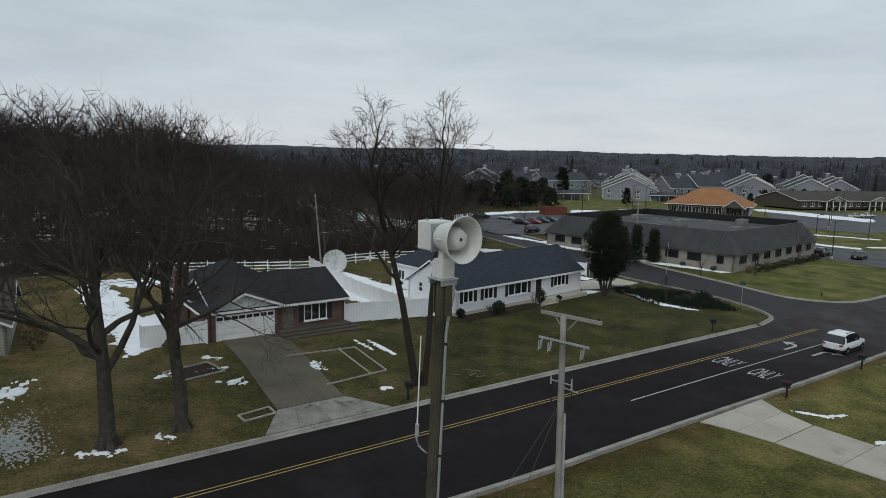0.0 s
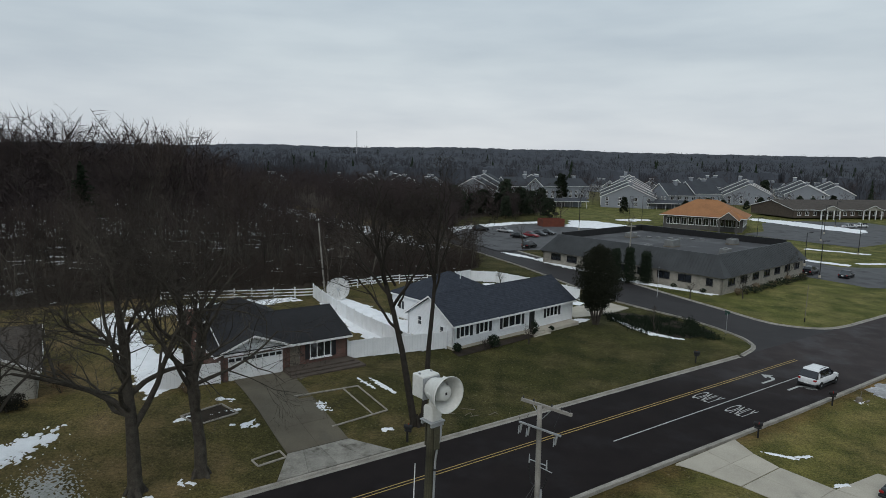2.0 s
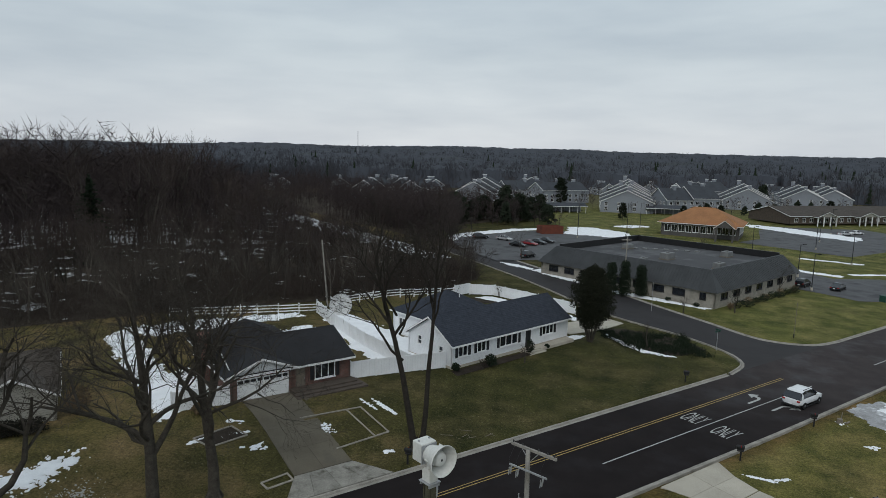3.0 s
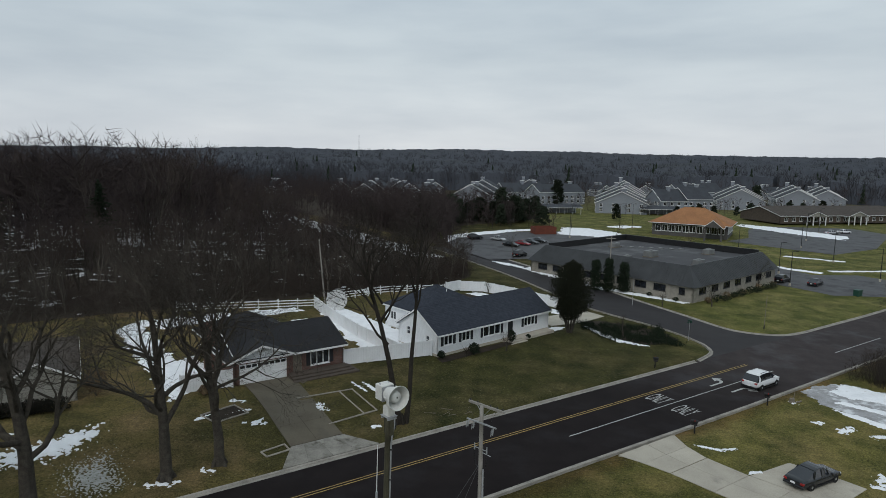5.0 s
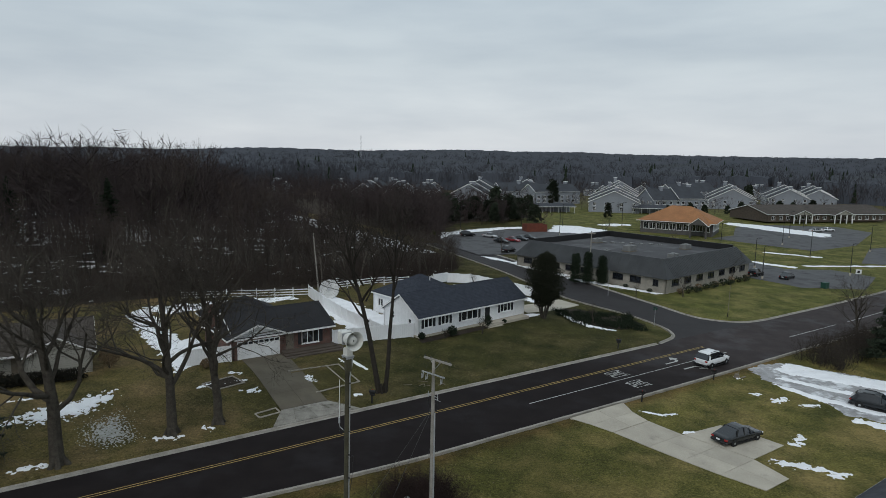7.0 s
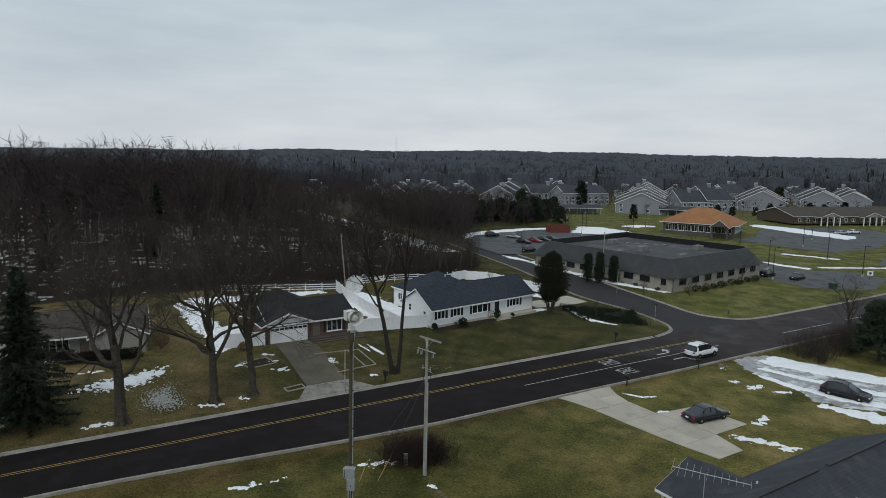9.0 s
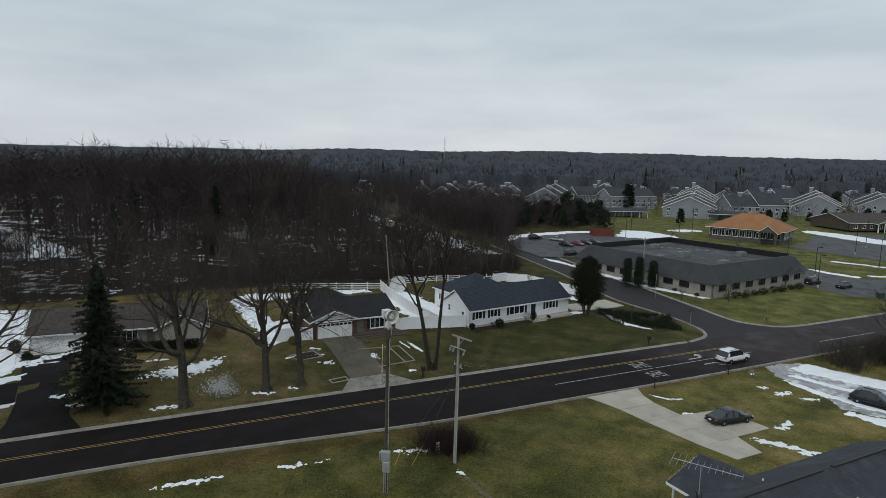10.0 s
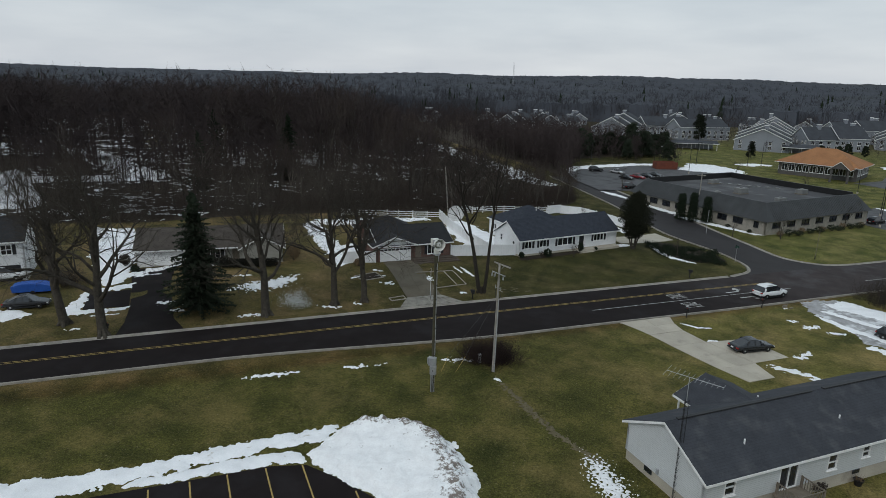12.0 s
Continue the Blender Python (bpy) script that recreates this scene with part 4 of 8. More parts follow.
gable_roof(h2, 0, 19.3, 0, 8.8, 2.55, 4.4, M["brown_roof"], 0.5, 0.4)
for y0 in (0.0,):
    prism(gb := B(), [(0.0, 2.5), (8.8, 2.5), (4.4, 4.25)], 19.1, 19.3, "x")
    part("gable", gb, M["tan_siding"], h2)
    prism(gb := B(), [(0.0, 2.5), (8.8, 2.5), (4.4, 4.25)], 0.0, 0.2, "x")
    part("gable", gb, M["tan_siding"], h2)
wall(h2, Matrix.Translation((13.6, -1.6, 0)), 5.7, 2.5, M["tan_siding"], [], 1.45, label="plain tan gable wall of the wing")
for fr in (frame_left(13.6, 0.38), frame_right(19.3, -1.6)):
    wall(h2, fr, 1.98, 2.5, M["tan_siding"])
part("foundation", box(B(), 13.62, 19.28, -1.58, 0.0, -1.4, 0.05), M["concrete"], h2)
gable_roof(h2, -1.6, 5.0, -2.85, 2.85, 2.5, 4.05, M["brown_roof"], 0.35, 0.3, pose(16.45, 0.0, 0, 0, 0, 90))

# the two-storey white house at the far end
h3 = thing("two_storey_house", at(-60.5, 28.6, 36, z=1.2), "white two-storey house with dark roof and garage below", "house")
part("foundation", box(B(), 0.02, 7.48, 0.02, 8.98, -1.4, 0.05), M["concrete"], h3)
w3 = [(0.6, 0.05, 2.7, 2.1), (4.0, 0.05, 2.9, 2.1), (1.0, 3.5, 1.2, 1.3), (5.0, 3.5, 1.2, 1.3)]
wall(h3, Matrix(), 7.5, 5.2, M["white_siding"], w3)
for x, z, w, h in w3[2:]:
    window(h3, Matrix(), x, z, w, h, 2, 2, True)
for x, z, w, h in w3[:2]:
    part("garage_door", box(B(), x, x + w, 0.05, 0.12, z, z + h), M["shutter"], h3, "dark garage door")
wr = frame_right(7.5, 0)
w3r = [(1.2, 3.4, 1.1, 1.3), (4.6, 3.4, 1.1, 1.3), (2.0, 0.9, 0.8, 1.6)]
wall(h3, wr, 9.0, 5.2, M["white_siding"], w3r, 2.1)
for x, z, w, h in w3r:
    window(h3, wr, x, z, w, h, 1, 2)
wall(h3, frame_left(0, 9), 9.0, 5.2, M["white_siding"], [], 2.1)
wall(h3, frame_back(7.5, 9), 7.5, 5.2, M["white_siding"])
gable_roof(h3, 0, 7.5, 0, 9, 5.25, 7.3, M["black_roof"], 0.4, 0.3)

# the near house beside the parking lot
nh = thing("grey_house", at(17.9, 13.5, 33.9 - 90, z=0.1), "pale grey ranch house with slate shingle roof", "house")
# x runs along the gable end, y along the ridge
NW, NL, NE, NR = 7.9, 25.0, 2.75, 4.75
part("foundation", box(B(), 0.06, NW - 0.06, 0.06, NL - 0.06, -0.9, 0.5), M["concrete"], nh)
wall(nh, Matrix.Translation((0, 0, 0.45)), NW, NE - 0.45, M["grey_siding"], [], NR - NE - 0.1)
part("vent_window", box(B(), 2.2, 3.0, 0.0, 0.055, 0.02, 0.4), M["dark_glass"], nh, "small basement window")
part("electric_meter", box(B(), 3.5, 3.75, -0.12, -0.001, 0.55, 1.0, 0.03), M["galvanised"], nh)
sr = Matrix.Translation((NW, 0, 0.45)) @ Matrix.Rotation(radians(90), 4, "Z")
so = [(1.7, 0.75, 0.95, 1.25), (6.6, -0.0, 1.75, 2.05), (11.2, 0.55, 0.95, 1.25), (14.7, 0.85, 0.8, 0.95), (17.4, 0.0, 0.9, 2.0)]
wall(nh, sr, NL, NE - 0.45, M["grey_siding"], so)
for x, z, w, h in (so[0], so[2], so[3]):
    window(nh, sr, x, z, w, h, 1, 2)
window(nh, sr, 6.6, 0.0, 1.75, 2.05, 2, 1, sill=False)
door(nh, sr, 17.4, 0.9, 2.0, M["white"], "white back door")
for x in (14.0,):
    part("vent_window", box(B(), x, x + 0.7, -0.06, -0.001, -0.3, 0.0), M["dark_glass"], nh, "small basement window").matrix_basis = sr
wall(nh, frame_back(NW, NL) @ Matrix.Translation((0, 0, 0.45)), NW, NE - 0.45, M["grey_siding"], [], NR - NE - 0.1)
wall(nh, frame_left(0, NL) @ Matrix.Translation((0, 0, 0.45)), NL, NE - 0.45, M["grey_siding"])
nr = gable_roof(nh, 0, NL, -NW, 0, NE, NR, M["slate_roof"], 0.35, 0.25, Matrix.Rotation(radians(90), 4, "Z"))
for a, b in ((0.8, 13.6), (14.8, 24.6)):
    part("ridge_vent", box(B(), a, b, -NW / 2 - 0.14, -NW / 2 + 0.14, NR + 0.15, NR + 0.24, 0.02), M["black"], nr)
for x, y in ((4.6, -6.4), (14.0, -6.2), (10.6, -1.9)):
    vent_pipe(nr, x, y, NE + 0.55 + 0.16, 0.55)
gable_roof(nh, 0, 6.0, -2.9, 2.9, 2.7, 4.0, M["slate_roof"], 0.25, 0.2, pose(-2.2, 9.4, 0, 0, 0, 0))
prism(gb := B(), [(6.5, 2.68), (12.3, 2.68), (9.4, 3.95)], -2.2, -2.05, "x")
part("gable", gb, M["grey_siding"], nh)
for y in (6.6, 12.0):
    part("porch_post", box(B(), -2.15, -2.03, y, y + 0.12, -0.3, 2.7), M["white"], nh)
part("porch_slab", box(B(), -2.3, 0.05, 6.4, 12.4, -0.5, -0.06), M["concrete"], nh)
bm = B()
box(bm, NW + 0.02, NW + 2.0, 6.2, 8.8, 0.25, 0.38)
for x, y in ((NW + 1.85, 6.3), (NW + 1.85, 8.6), (NW + 0.1, 6.3), (NW + 0.1, 8.6)):
    box(bm, x, x + 0.1, y, y + 0.1, -0.5, 1.3)
for y in (6.32, 8.62):
    box(bm, NW + 0.1, NW + 1.9, y, y + 0.06, 1.22, 1.3)
    for k in range(9):
        box(bm, NW + 0.25 + k * 0.19, NW + 0.29 + k * 0.19, y, y + 0.04, 0.38, 1.24)
box(bm, NW + 1.86, NW + 1.92, 6.4, 8.6, 1.22, 1.3)
for k in range(11):
    box(bm, NW + 1.87, NW + 1.91, 6.5 + k * 0.19, 6.54 + k * 0.19, 0.38, 1.24)
part("deck", bm, M["timber"], nh, "small weathered wooden deck with railing")


# ---- the office block, the orange-roofed building and the far buildings ----
OA = 39.5
of = thing("office_building", at(48.4, 99.0, OA, z=-0.35), "low tan brick office with a grey metal mansard roof", "office building")
OL, OD, OH, OT = 33.0, 36.0, 3.0, 5.9
ow = []
for i in range(7):
    ow.append((2.0 + i * 4.45, 1.15, 2.4, 1.15))
part("foundation", box(B(), 0.03, OL - 0.03, 0.03, OD - 0.03, -1.0, 0.1), M["concrete"], of)
wall(of, Matrix(), OL, OH, M["tan_brickwork"], ow, thick=0.3)
for x, z, w, h in ow:
    window(of, Matrix(), x, z, w, h, 2, 1, frame_mat=M["black"])
ofl = frame_left(0, OD)
owl = [(2.0 + i * 3.8, 1.15, 2.3, 1.15) for i in range(8)] + [(33.4, 1.15, 1.1, 1.15)]
wall(of, ofl, OD, OH, M["tan_brickwork"], owl, thick=0.3)
for x, z, w, h in owl:
    window(of, ofl, x, z, w, h, 2, 1, frame_mat=M["black"])
wall(of, frame_right(OL, 0), OD, OH, M["tan_brickwork"], thick=0.3)
wall(of, frame_back(OL, OD), OL, OH, M["tan_brickwork"], thick=0.3)
# mansard: sloping skirt round a flat roof, with seams
bm = B()
o, i_, top, low = 0.55, 2.0, OT, OH - 0.35
rings = []
for (a, z) in ((-o, low), (i_, top), (i_ + 0.35, top), (i_ + 0.4, top - 0.9)):
    rings.append([bm.verts.new(p) for p in ((a, a, z), (OL - a, a, z), (OL - a, OD - a, z), (a, OD - a, z))])
rings.insert(0, [bm.verts.new(p) for p in ((0.2, 0.2, low), (OL - 0.2, 0.2, low), (OL - 0.2, OD - 0.2, low), (0.2, OD - 0.2, low))])
for r0, r1 in zip(rings, rings[1:]):
    for k in range(4):
        bm.faces.new((r0[k], r0[(k + 1) % 4], r1[(k + 1) % 4], r1[k]))
man = part("mansard", bm, M["mansard"], of)
bm = B()
def seam(bm, p, q):
    p, q = Vector(p), Vector(q)
    tube(bm, p, q, 0.035, 0.035, 4)
n = int((OL + 1.1) / 0.55)
for k in range(1, n):
    x = -o + (OL + 2 * o) * k / n
    xt = min(max(x, i_), OL - i_)
    if abs(x - xt) < 0.01:
        seam(bm, (x, -o, low + 0.02), (xt, i_, top + 0.02))
n = int((OD + 1.1) / 0.55)
for k in range(1, n):
    y = -o + (OD + 2 * o) * k / n
    yt = min(max(y, i_), OD - i_)
    if abs(y - yt) < 0.01:
        seam(bm, (-o, y, low + 0.02), (i_, yt, top + 0.02))
tagged(part("seam", bm, M["mansard"], man), kind="stuff")
part("flat_roof", box(B(), 2.3, OL - 2.3, 2.3, OD - 2.3, OH + 0.6, top - 0.85), M["membrane"], of)
part("parapet_back", box(B(), 2.45, OL - 2.45, OD - 2.9, OD - 2.45, top - 0.85, top + 0.42), M["black"], of)
part("parapet_side", box(B(), OL - 2.9, OL - 2.45, 2.45, OD - 2.9, top - 0.85, top + 0.42), M["black"], of)


def roof_unit(x, y, w, d, h):
    u = part("roof_unit", box(B(), x, x + w, y, y + d, OT - 0.7, OT - 0.7 + h, 0.04), M["roof_steel"], of)
    part("fan_cowl", tube(B(), (x + w / 2, y + d / 2, OT - 0.7 + h), (x + w / 2, y + d / 2, OT - 0.55 + h), 0.35, 0.35, 12), M["roof_steel"], u)
    part("skid", box(B(), x - 0.1, x + w + 0.1, y - 0.1, y + d + 0.1, OT - 0.85, OT - 0.69), M["timber"], u)


for q in ((8, 3.4, 2.2, 1.3, 0.9), (23, 9, 2.2, 1.5, 0.9), (9.6, 14, 2.6, 1.7, 1.1), (4.6, 16, 1.6, 1.0, 0.4), (15.6, 26.4, 2.2, 1.4, 0.8)):
    roof_unit(*q)
for k in range(7):
    part("skylight", box(B(), 18.0 + k * 1.15, 18.8 + k * 1.15, 26.0 - k * 1.7, 27.0 - k * 1.7, OT - 0.86, OT - 0.62, 0.03), M["roof_steel"], of, "small pale roof light")

# the orange-roofed building
ob_ = thing("orange_roofed_clinic", at(76.5, 198.7, -31, z=0.7), "single-storey clinic with orange hip roof and brick base", "clinic")
ol, od = 22.5, 16.5
part("foundation", box(B(), 0.03, ol - 0.03, 0.03, od - 0.03, -1.5, 0.1), M["clinic_wall"], ob_)
oo = [(1.0 + k * 2.1, 0.45, 1.7, 2.1) for k in range(10)]
wall(ob_, Matrix(), ol, 3.0, M["clinic_wall"], oo)
for x, z, w, h in oo:
    window(ob_, Matrix(), x, z, w, h, 2, 1)
ool = [(1.0 + k * 2.3, 0.45, 1.7, 2.1) for k in range(7)]
wall(ob_, frame_left(0, od), od, 3.0, M["clinic_wall"], ool)
for x, z, w, h in ool:
    window(ob_, frame_left(0, od), x, z, w, h, 2, 1)
wall(ob_, frame_right(ol, 0), od, 3.0, M["clinic_wall"], ool)
for x, z, w, h in ool:
    window(ob_, frame_right(ol, 0), x, z, w, h, 2, 1)
wall(ob_, frame_back(ol, od), ol, 3.0, M["clinic_wall"])
hip_roof(ob_, 0, ol, 0, od, 3.2, 7.9, M["orange_roof"], 1.1)
gable_roof(ob_, -4.0, 4.0, -2.6, 2.6, 3.1, 5.2, M["orange_roof"], 0.4, 0.3, pose(ol - 3.5, -2.5, 0, 0, 0, 90))
prism(gb := B(), [(ol - 6.1, 3.05), (ol - 0.9, 3.05), (ol - 3.5, 5.1)], -6.5, -6.3)
part("gable", gb, M["clinic_wall"], ob_)
for x in (ol - 6.0, ol - 1.4):
    part("porch_post", box(B(), x, x + 0.5, -6.4, -5.9, -1.2, 3.05), M["clinic_wall"], ob_)

# the long brown-roofed home
lb = thing("nursing_home", at(137, 232, 12, z=0.6), "long low brick home with brown roofs and white porch", "building")
lo_ = [(2.0 + k * 3.4, 0.8, 1.6, 1.4) for k in range(16)]
wall(lb, Matrix(), 58, 2.9, M["old_brick"], lo_)
for x, z, w, h in lo_:
    window(lb, Matrix(), x, z, w, h, 2, 1)
wall(lb, frame_left(0, 22), 22, 2.9, M["old_brick"], [], 2.7)
wall(lb, frame_right(58, 0), 22, 2.9, M["old_brick"], [], 2.7)
wall(lb, frame_back(58, 22), 58, 2.9, M["old_brick"])
gable_roof(lb, 0, 58, 0, 22, 3.0, 5.8, M["brown_roof"], 0.6, 0.4)
for gxp in (14.0, 33.0):
    gable_roof(lb, -1.5, 8, -4.5, 4.5, 2.9, 4.6, M["brown_roof"], 0.4, 0.3, pose(gxp, -1.5, 0, 0, 0, 90))
    prism(gb := B(), [(gxp - 4.5, 2.85), (gxp + 4.5, 2.85), (gxp, 4.5)], -2.9, -2.7)
    part("gable", gb, M["tan_siding"], lb)
    for x in (gxp - 4.3, gxp - 1.6, gxp + 1.3, gxp + 4.0):
        part("porch_post", box(B(), x, x + 0.3, -2.9, -2.6, -0.6, 2.9), M["white"], lb)


# ---- apartments: gabled blocks stepping down ----
def apartment(x, y, a, w=20.0, l=27.0, h=4.6, rise=5.2, name="apartment_block", dz=0.0, sections=3, step=0.9):
    """A gabled block whose roof climbs in sections, each with a white rake of its own."""
    t = thing(name, at(x, y, a, dz), "pale grey-sided apartment block with stepped gables and chimneys", "apartment block", "apartment blocks")
    part("foundation", box(B(), 0.03, w - 0.03, 0.03, l - 0.03, -3.0, 0.05), M["concrete"], t)
    d = l / sections
    for k in range(sections):
        y0, y1, hh = k * d, (k + 1) * d, h + step * k
        op = [(u_, z_, 1.3, 1.4) for u_ in (1.8, w * 0.32, w * 0.62, w - 3.1) for z_ in (0.9, 3.0)] + [(w / 2 - 0.7, 5.6, 1.4, 1.3)] if k == 0 else []
        fr = Matrix.Translation((0, y0, 0))
        wall(t, fr, w, hh, M["apt_siding"], [q for q in op if q[1] + q[3] < hh - 0.1], rise)
        for q in op:
            if q[1] + q[3] < hh - 0.1:
                window(t, fr, *q, 2, 2)
        sd = [(1.2 + 3.6 * i, z, 1.6, 1.4) for i in range(int((d - 1.5) / 3.6) + 1) for z in (0.9, 3.0)]
        for fr in (frame_left(0, y1), frame_right(w, y0)):
            wall(t, fr, d, hh, M["apt_siding"], sd)
            for q in sd:
                window(t, fr, *q, 2, 1)
        gable_roof(t, y0, y1, -w, 0, hh, hh + rise, M["apt_roof"], 0.4, 0.3, Matrix.Rotation(radians(90), 4, "Z"))
        bm = B()
        for s in (-1, 1):
            e = w / 2 + 0.55
            prism(bm, [(w / 2 + s * e, hh - 0.38), (w / 2, hh + rise - 0.13), (w / 2, hh + rise + 0.2), (w / 2 + s * e, hh - 0.05)], y0 - 0.48, y0 - 0.36)
        part("rake_board", bm, M["white"], t)
    wall(t, frame_back(w, l), w, h + step * (sections - 1), M["apt_siding"], [], rise)
    for cx, cy, k in ((w * 0.55, d * 0.5, 0), (w * 0.42, l - 4, sections - 1)):
        top = h + rise + step * k
        c = part("chimney", box(B(), cx - 0.8, cx + 0.8, cy, cy + 1.4, top - 1.6, top + 1.2), M["apt_siding"], t)
        part("chimney_cap", box(B(), cx - 0.95, cx + 0.95, cy - 0.15, cy + 1.55, top + 1.2, top + 1.4), M["white"], c)
    return t


for q in ((78, 275, -15, 22, 30, 4.6, 5.0), (92, 312, -15, 20, 26, 5.4, 5.6), (55, 326, -66, 13, 27, 6.4, 3.6, "apartment_block", 0.0, 1), (108, 300, -78, 15, 27, 5.0, 5.0, "apartment_block", 0.0, 2), (146, 306, -20, 22, 27, 4.6, 5.6), (187, 326, -20, 20, 27, 4.6, 5.0), (210, 336, -20, 18, 24, 4.4, 4.6), (17, 320, -22, 20, 27, 4.6, 5.2), (40, 344, -66, 13, 26, 5.4, 4.4, "apartment_block", 0.0, 1), (134, 346, -70, 14, 30, 6.0, 4.6, "apartment_block", 0.0, 2), (62, 384, 10, 16, 22, 4.6, 4.6, "apartment_block", 0.0, 2), (160, 372, -20, 18, 22, 4.6, 5.0, "apartment_block", 0.0, 2), (-34, 318, -22, 14, 20, 4.6, 4.2, "apartment_block", 0.0, 2), (-12, 330, 30, 14, 20, 4.6, 4.2, "apartment_block", 0.0, 2)):
    apartment(*q)
for x, y, a in ((112, 396, 20), (140, 408, -30), (172, 400, 10), (205, 392, -40), (96, 418, 60), (236, 384, -20), (226, 402, 30), (-52, 372, 10), (-24, 392, -30), (4, 402, 20), (24, 378, -20), (-80, 350, 40), (-6, 362, -60)):
    apartment(x, y, a, 11, 13, 3.6, 3.6, "apartment_block", 0.0, 1)

# carport roofs in front of the apartments
for x, y, a, l in ((48, 262, 8, 22), (96, 268, -10, 16)):
    cp = thing("carport", at(x, y, a), "long dark-roofed carport beside the apartments", "carport", "carports")
    gable_roof(cp, 0, l, 0, 7, 2.6, 3.6, M["apt_roof"], 0.3, 0.3)
    for k in range(int(l / 3.6) + 1):
        for yy in (0.3, 6.6):
            part("post", box(B(), k * 3.6, k * 3.6 + 0.15, yy, yy + 0.15, -0.5, 2.6), M["white"], cp)
    part("back_wall", box(B(), 0, l, 6.8, 6.95, -0.5, 2.6), M["apt_siding"], cp)


# ---- bare trees ----
def cone3(vs, fs, p, q, r0, r1, n):
    """A tapering limb with n sides between p and q."""
    d = q - p
    if d.length < 1e-4:
        return
    s = d.orthogonal().normalized()
    t = d.normalized().cross(s)
    b = len(vs)
    for i in range(n):
        a = 2 * math.pi * i / n
        o = s * math.cos(a) + t * math.sin(a)
        vs.append(p + o * r0)
    if r1 < 0.004:
        vs.append(q)
        for i in range(n):
            fs.append((b + i, b + (i + 1) % n, b + n))
    else:
        for i in range(n):
            a = 2 * math.pi * i / n
            o = s * math.cos(a) + t * math.sin(a)
            vs.append(q + o * r1)
        for i in range(n):
            fs.append((b + i, b + (i + 1) % n, b + n + (i + 1) % n, b + n + i))


def grow(rng, h, trunk_r, fork_at, spread, depth, kids, twig_len, trunk_sides=10, droop=0.0, twig_r=0.014, lean=(0, 0), trunk=0.62, crook=0.26, leaders=0.0, extra=()):
    """A bare tree: limbs that fork and fork again, ending in fine twigs. Returns meshes' data for wood and twigs."""
    wv, wf, tv, tf = [], [], [], []

    def limb(p, d, length, r, level_, sides):
        segs = 5 if level_ == 0 else (5 if leaders else 3) if level_ < 2 else 1 if level_ >= depth else 3 if leaders and level_ == 2 else 2
        pts, rs = [p.copy()], [r]
        q, dd = p.copy(), d.copy()
        end = r * ((0.38 if leaders else 0.62) if level_ == 0 else 0.32 if leaders else 0.45)
        for k in range(segs):
            wob = 0.10 if level_ == 0 else crook
            dd = (dd + Vector((rng.uniform(-wob, wob), rng.uniform(-wob, wob), rng.uniform(-wob, wob) + (0.10 if level_ > 0 else 0.05) - droop * level_ * 0.06))).normalized()
            q = q + dd * (length / segs)
            pts.append(q.copy())
            rs.append(r + (end - r) * (k + 1) / segs)
        vs, fs = (wv, wf) if level_ < depth - 1 else (tv, tf)
        for k in range(segs):
            cone3(vs, fs, pts[k], pts[k + 1], rs[k], rs[k + 1] if level_ < depth - 1 or k < segs - 1 else 0.0, sides)
        if level_ >= depth:
            return
        if leaders and level_ == 0:
            limb(pts[-1], dd, h * leaders * 0.6, rs[-1], 1, 8)
        n = kids[level_]
        for k in range(n):
            f = (0.35 + 0.65 * (k + rng.random()) / n) if level_ else (fork_at + (1 - fork_at) * (k + rng.random() * 0.7) / n)
            f = min(f, 0.999)
            s = f * segs
            i = min(int(s), segs - 1)
            base = pts[i].lerp(pts[i + 1], s - i)
            rr = (rs[i] + (rs[i + 1] - rs[i]) * (s - i))
            az = rng.random() * 6.283 if level_ else (k * 2.4 + rng.random())
            tilt = spread * rng.uniform(0.6, 1.25) * (1.0 if level_ else 0.9)
            axis = dd.orthogonal().normalized()
            axis.rotate(Matrix.Rotation(az, 3, dd))
            nd = (pts[i + 1] - pts[i]).normalized()
            nd.rotate(Matrix.Rotation(tilt, 3, axis))
            ll = length * rng.uniform(0.5, 0.78) * (1.15 - 0.35 * f if level_ else 1.0 - 0.35 * (f - fork_at))
            if leaders and level_ == 0:
                ll = h * leaders * rng.uniform(0.75, 1.1) * (1.1 - 0.62 * (f - fork_at) / (1 - fork_at))
            if level_ >= depth - 1:
                ll = twig_len * rng.uniform(0.6, 1.2)
            limb(base, nd, ll, max(twig_r, rr * rng.uniform(*((0.58, 0.80) if 0 < leaders < 0.4 and level_ < 3 else (0.46, 0.68) if leaders and level_ < 2 else (0.42, 0.60)))), level_ + 1, max(3, sides - 3))

    limb(Vector((0, 0, -0.3)), Vector((lean[0], lean[1], 1)).normalized(), h * trunk, trunk_r, 0, trunk_sides)
    for z, d, length, ratio in extra:
        limb(Vector((lean[0] * z, lean[1] * z, z)), Vector(d).normalized(), length, trunk_r * ratio, 1, 8)
    # root flare
    for k in range(5):
        a = k * 1.257 + rng.random()
        cone3(wv, wf, Vector((math.cos(a) * trunk_r * 1.5, math.sin(a) * trunk_r * 1.5, -0.25)), Vector((math.cos(a) * trunk_r * 0.5, math.sin(a) * trunk_r * 0.5, 0.9)), trunk_r * 0.5, trunk_r * 0.25, 6)
    top = max(v.z for v in wv + tv)
    k = h / top
    sc = lambda vs: [(v.x * k, v.y * k, v.z * k if v.z > 0 else v.z) for v in vs]
    return sc(wv), wf, sc(tv), tf, k


def mesh_of(name, vs, fs, mat):
    me = bpy.data.meshes.new(name)
    me.from_pydata(vs, [], fs)
    me.materials.append(mat)
    return me


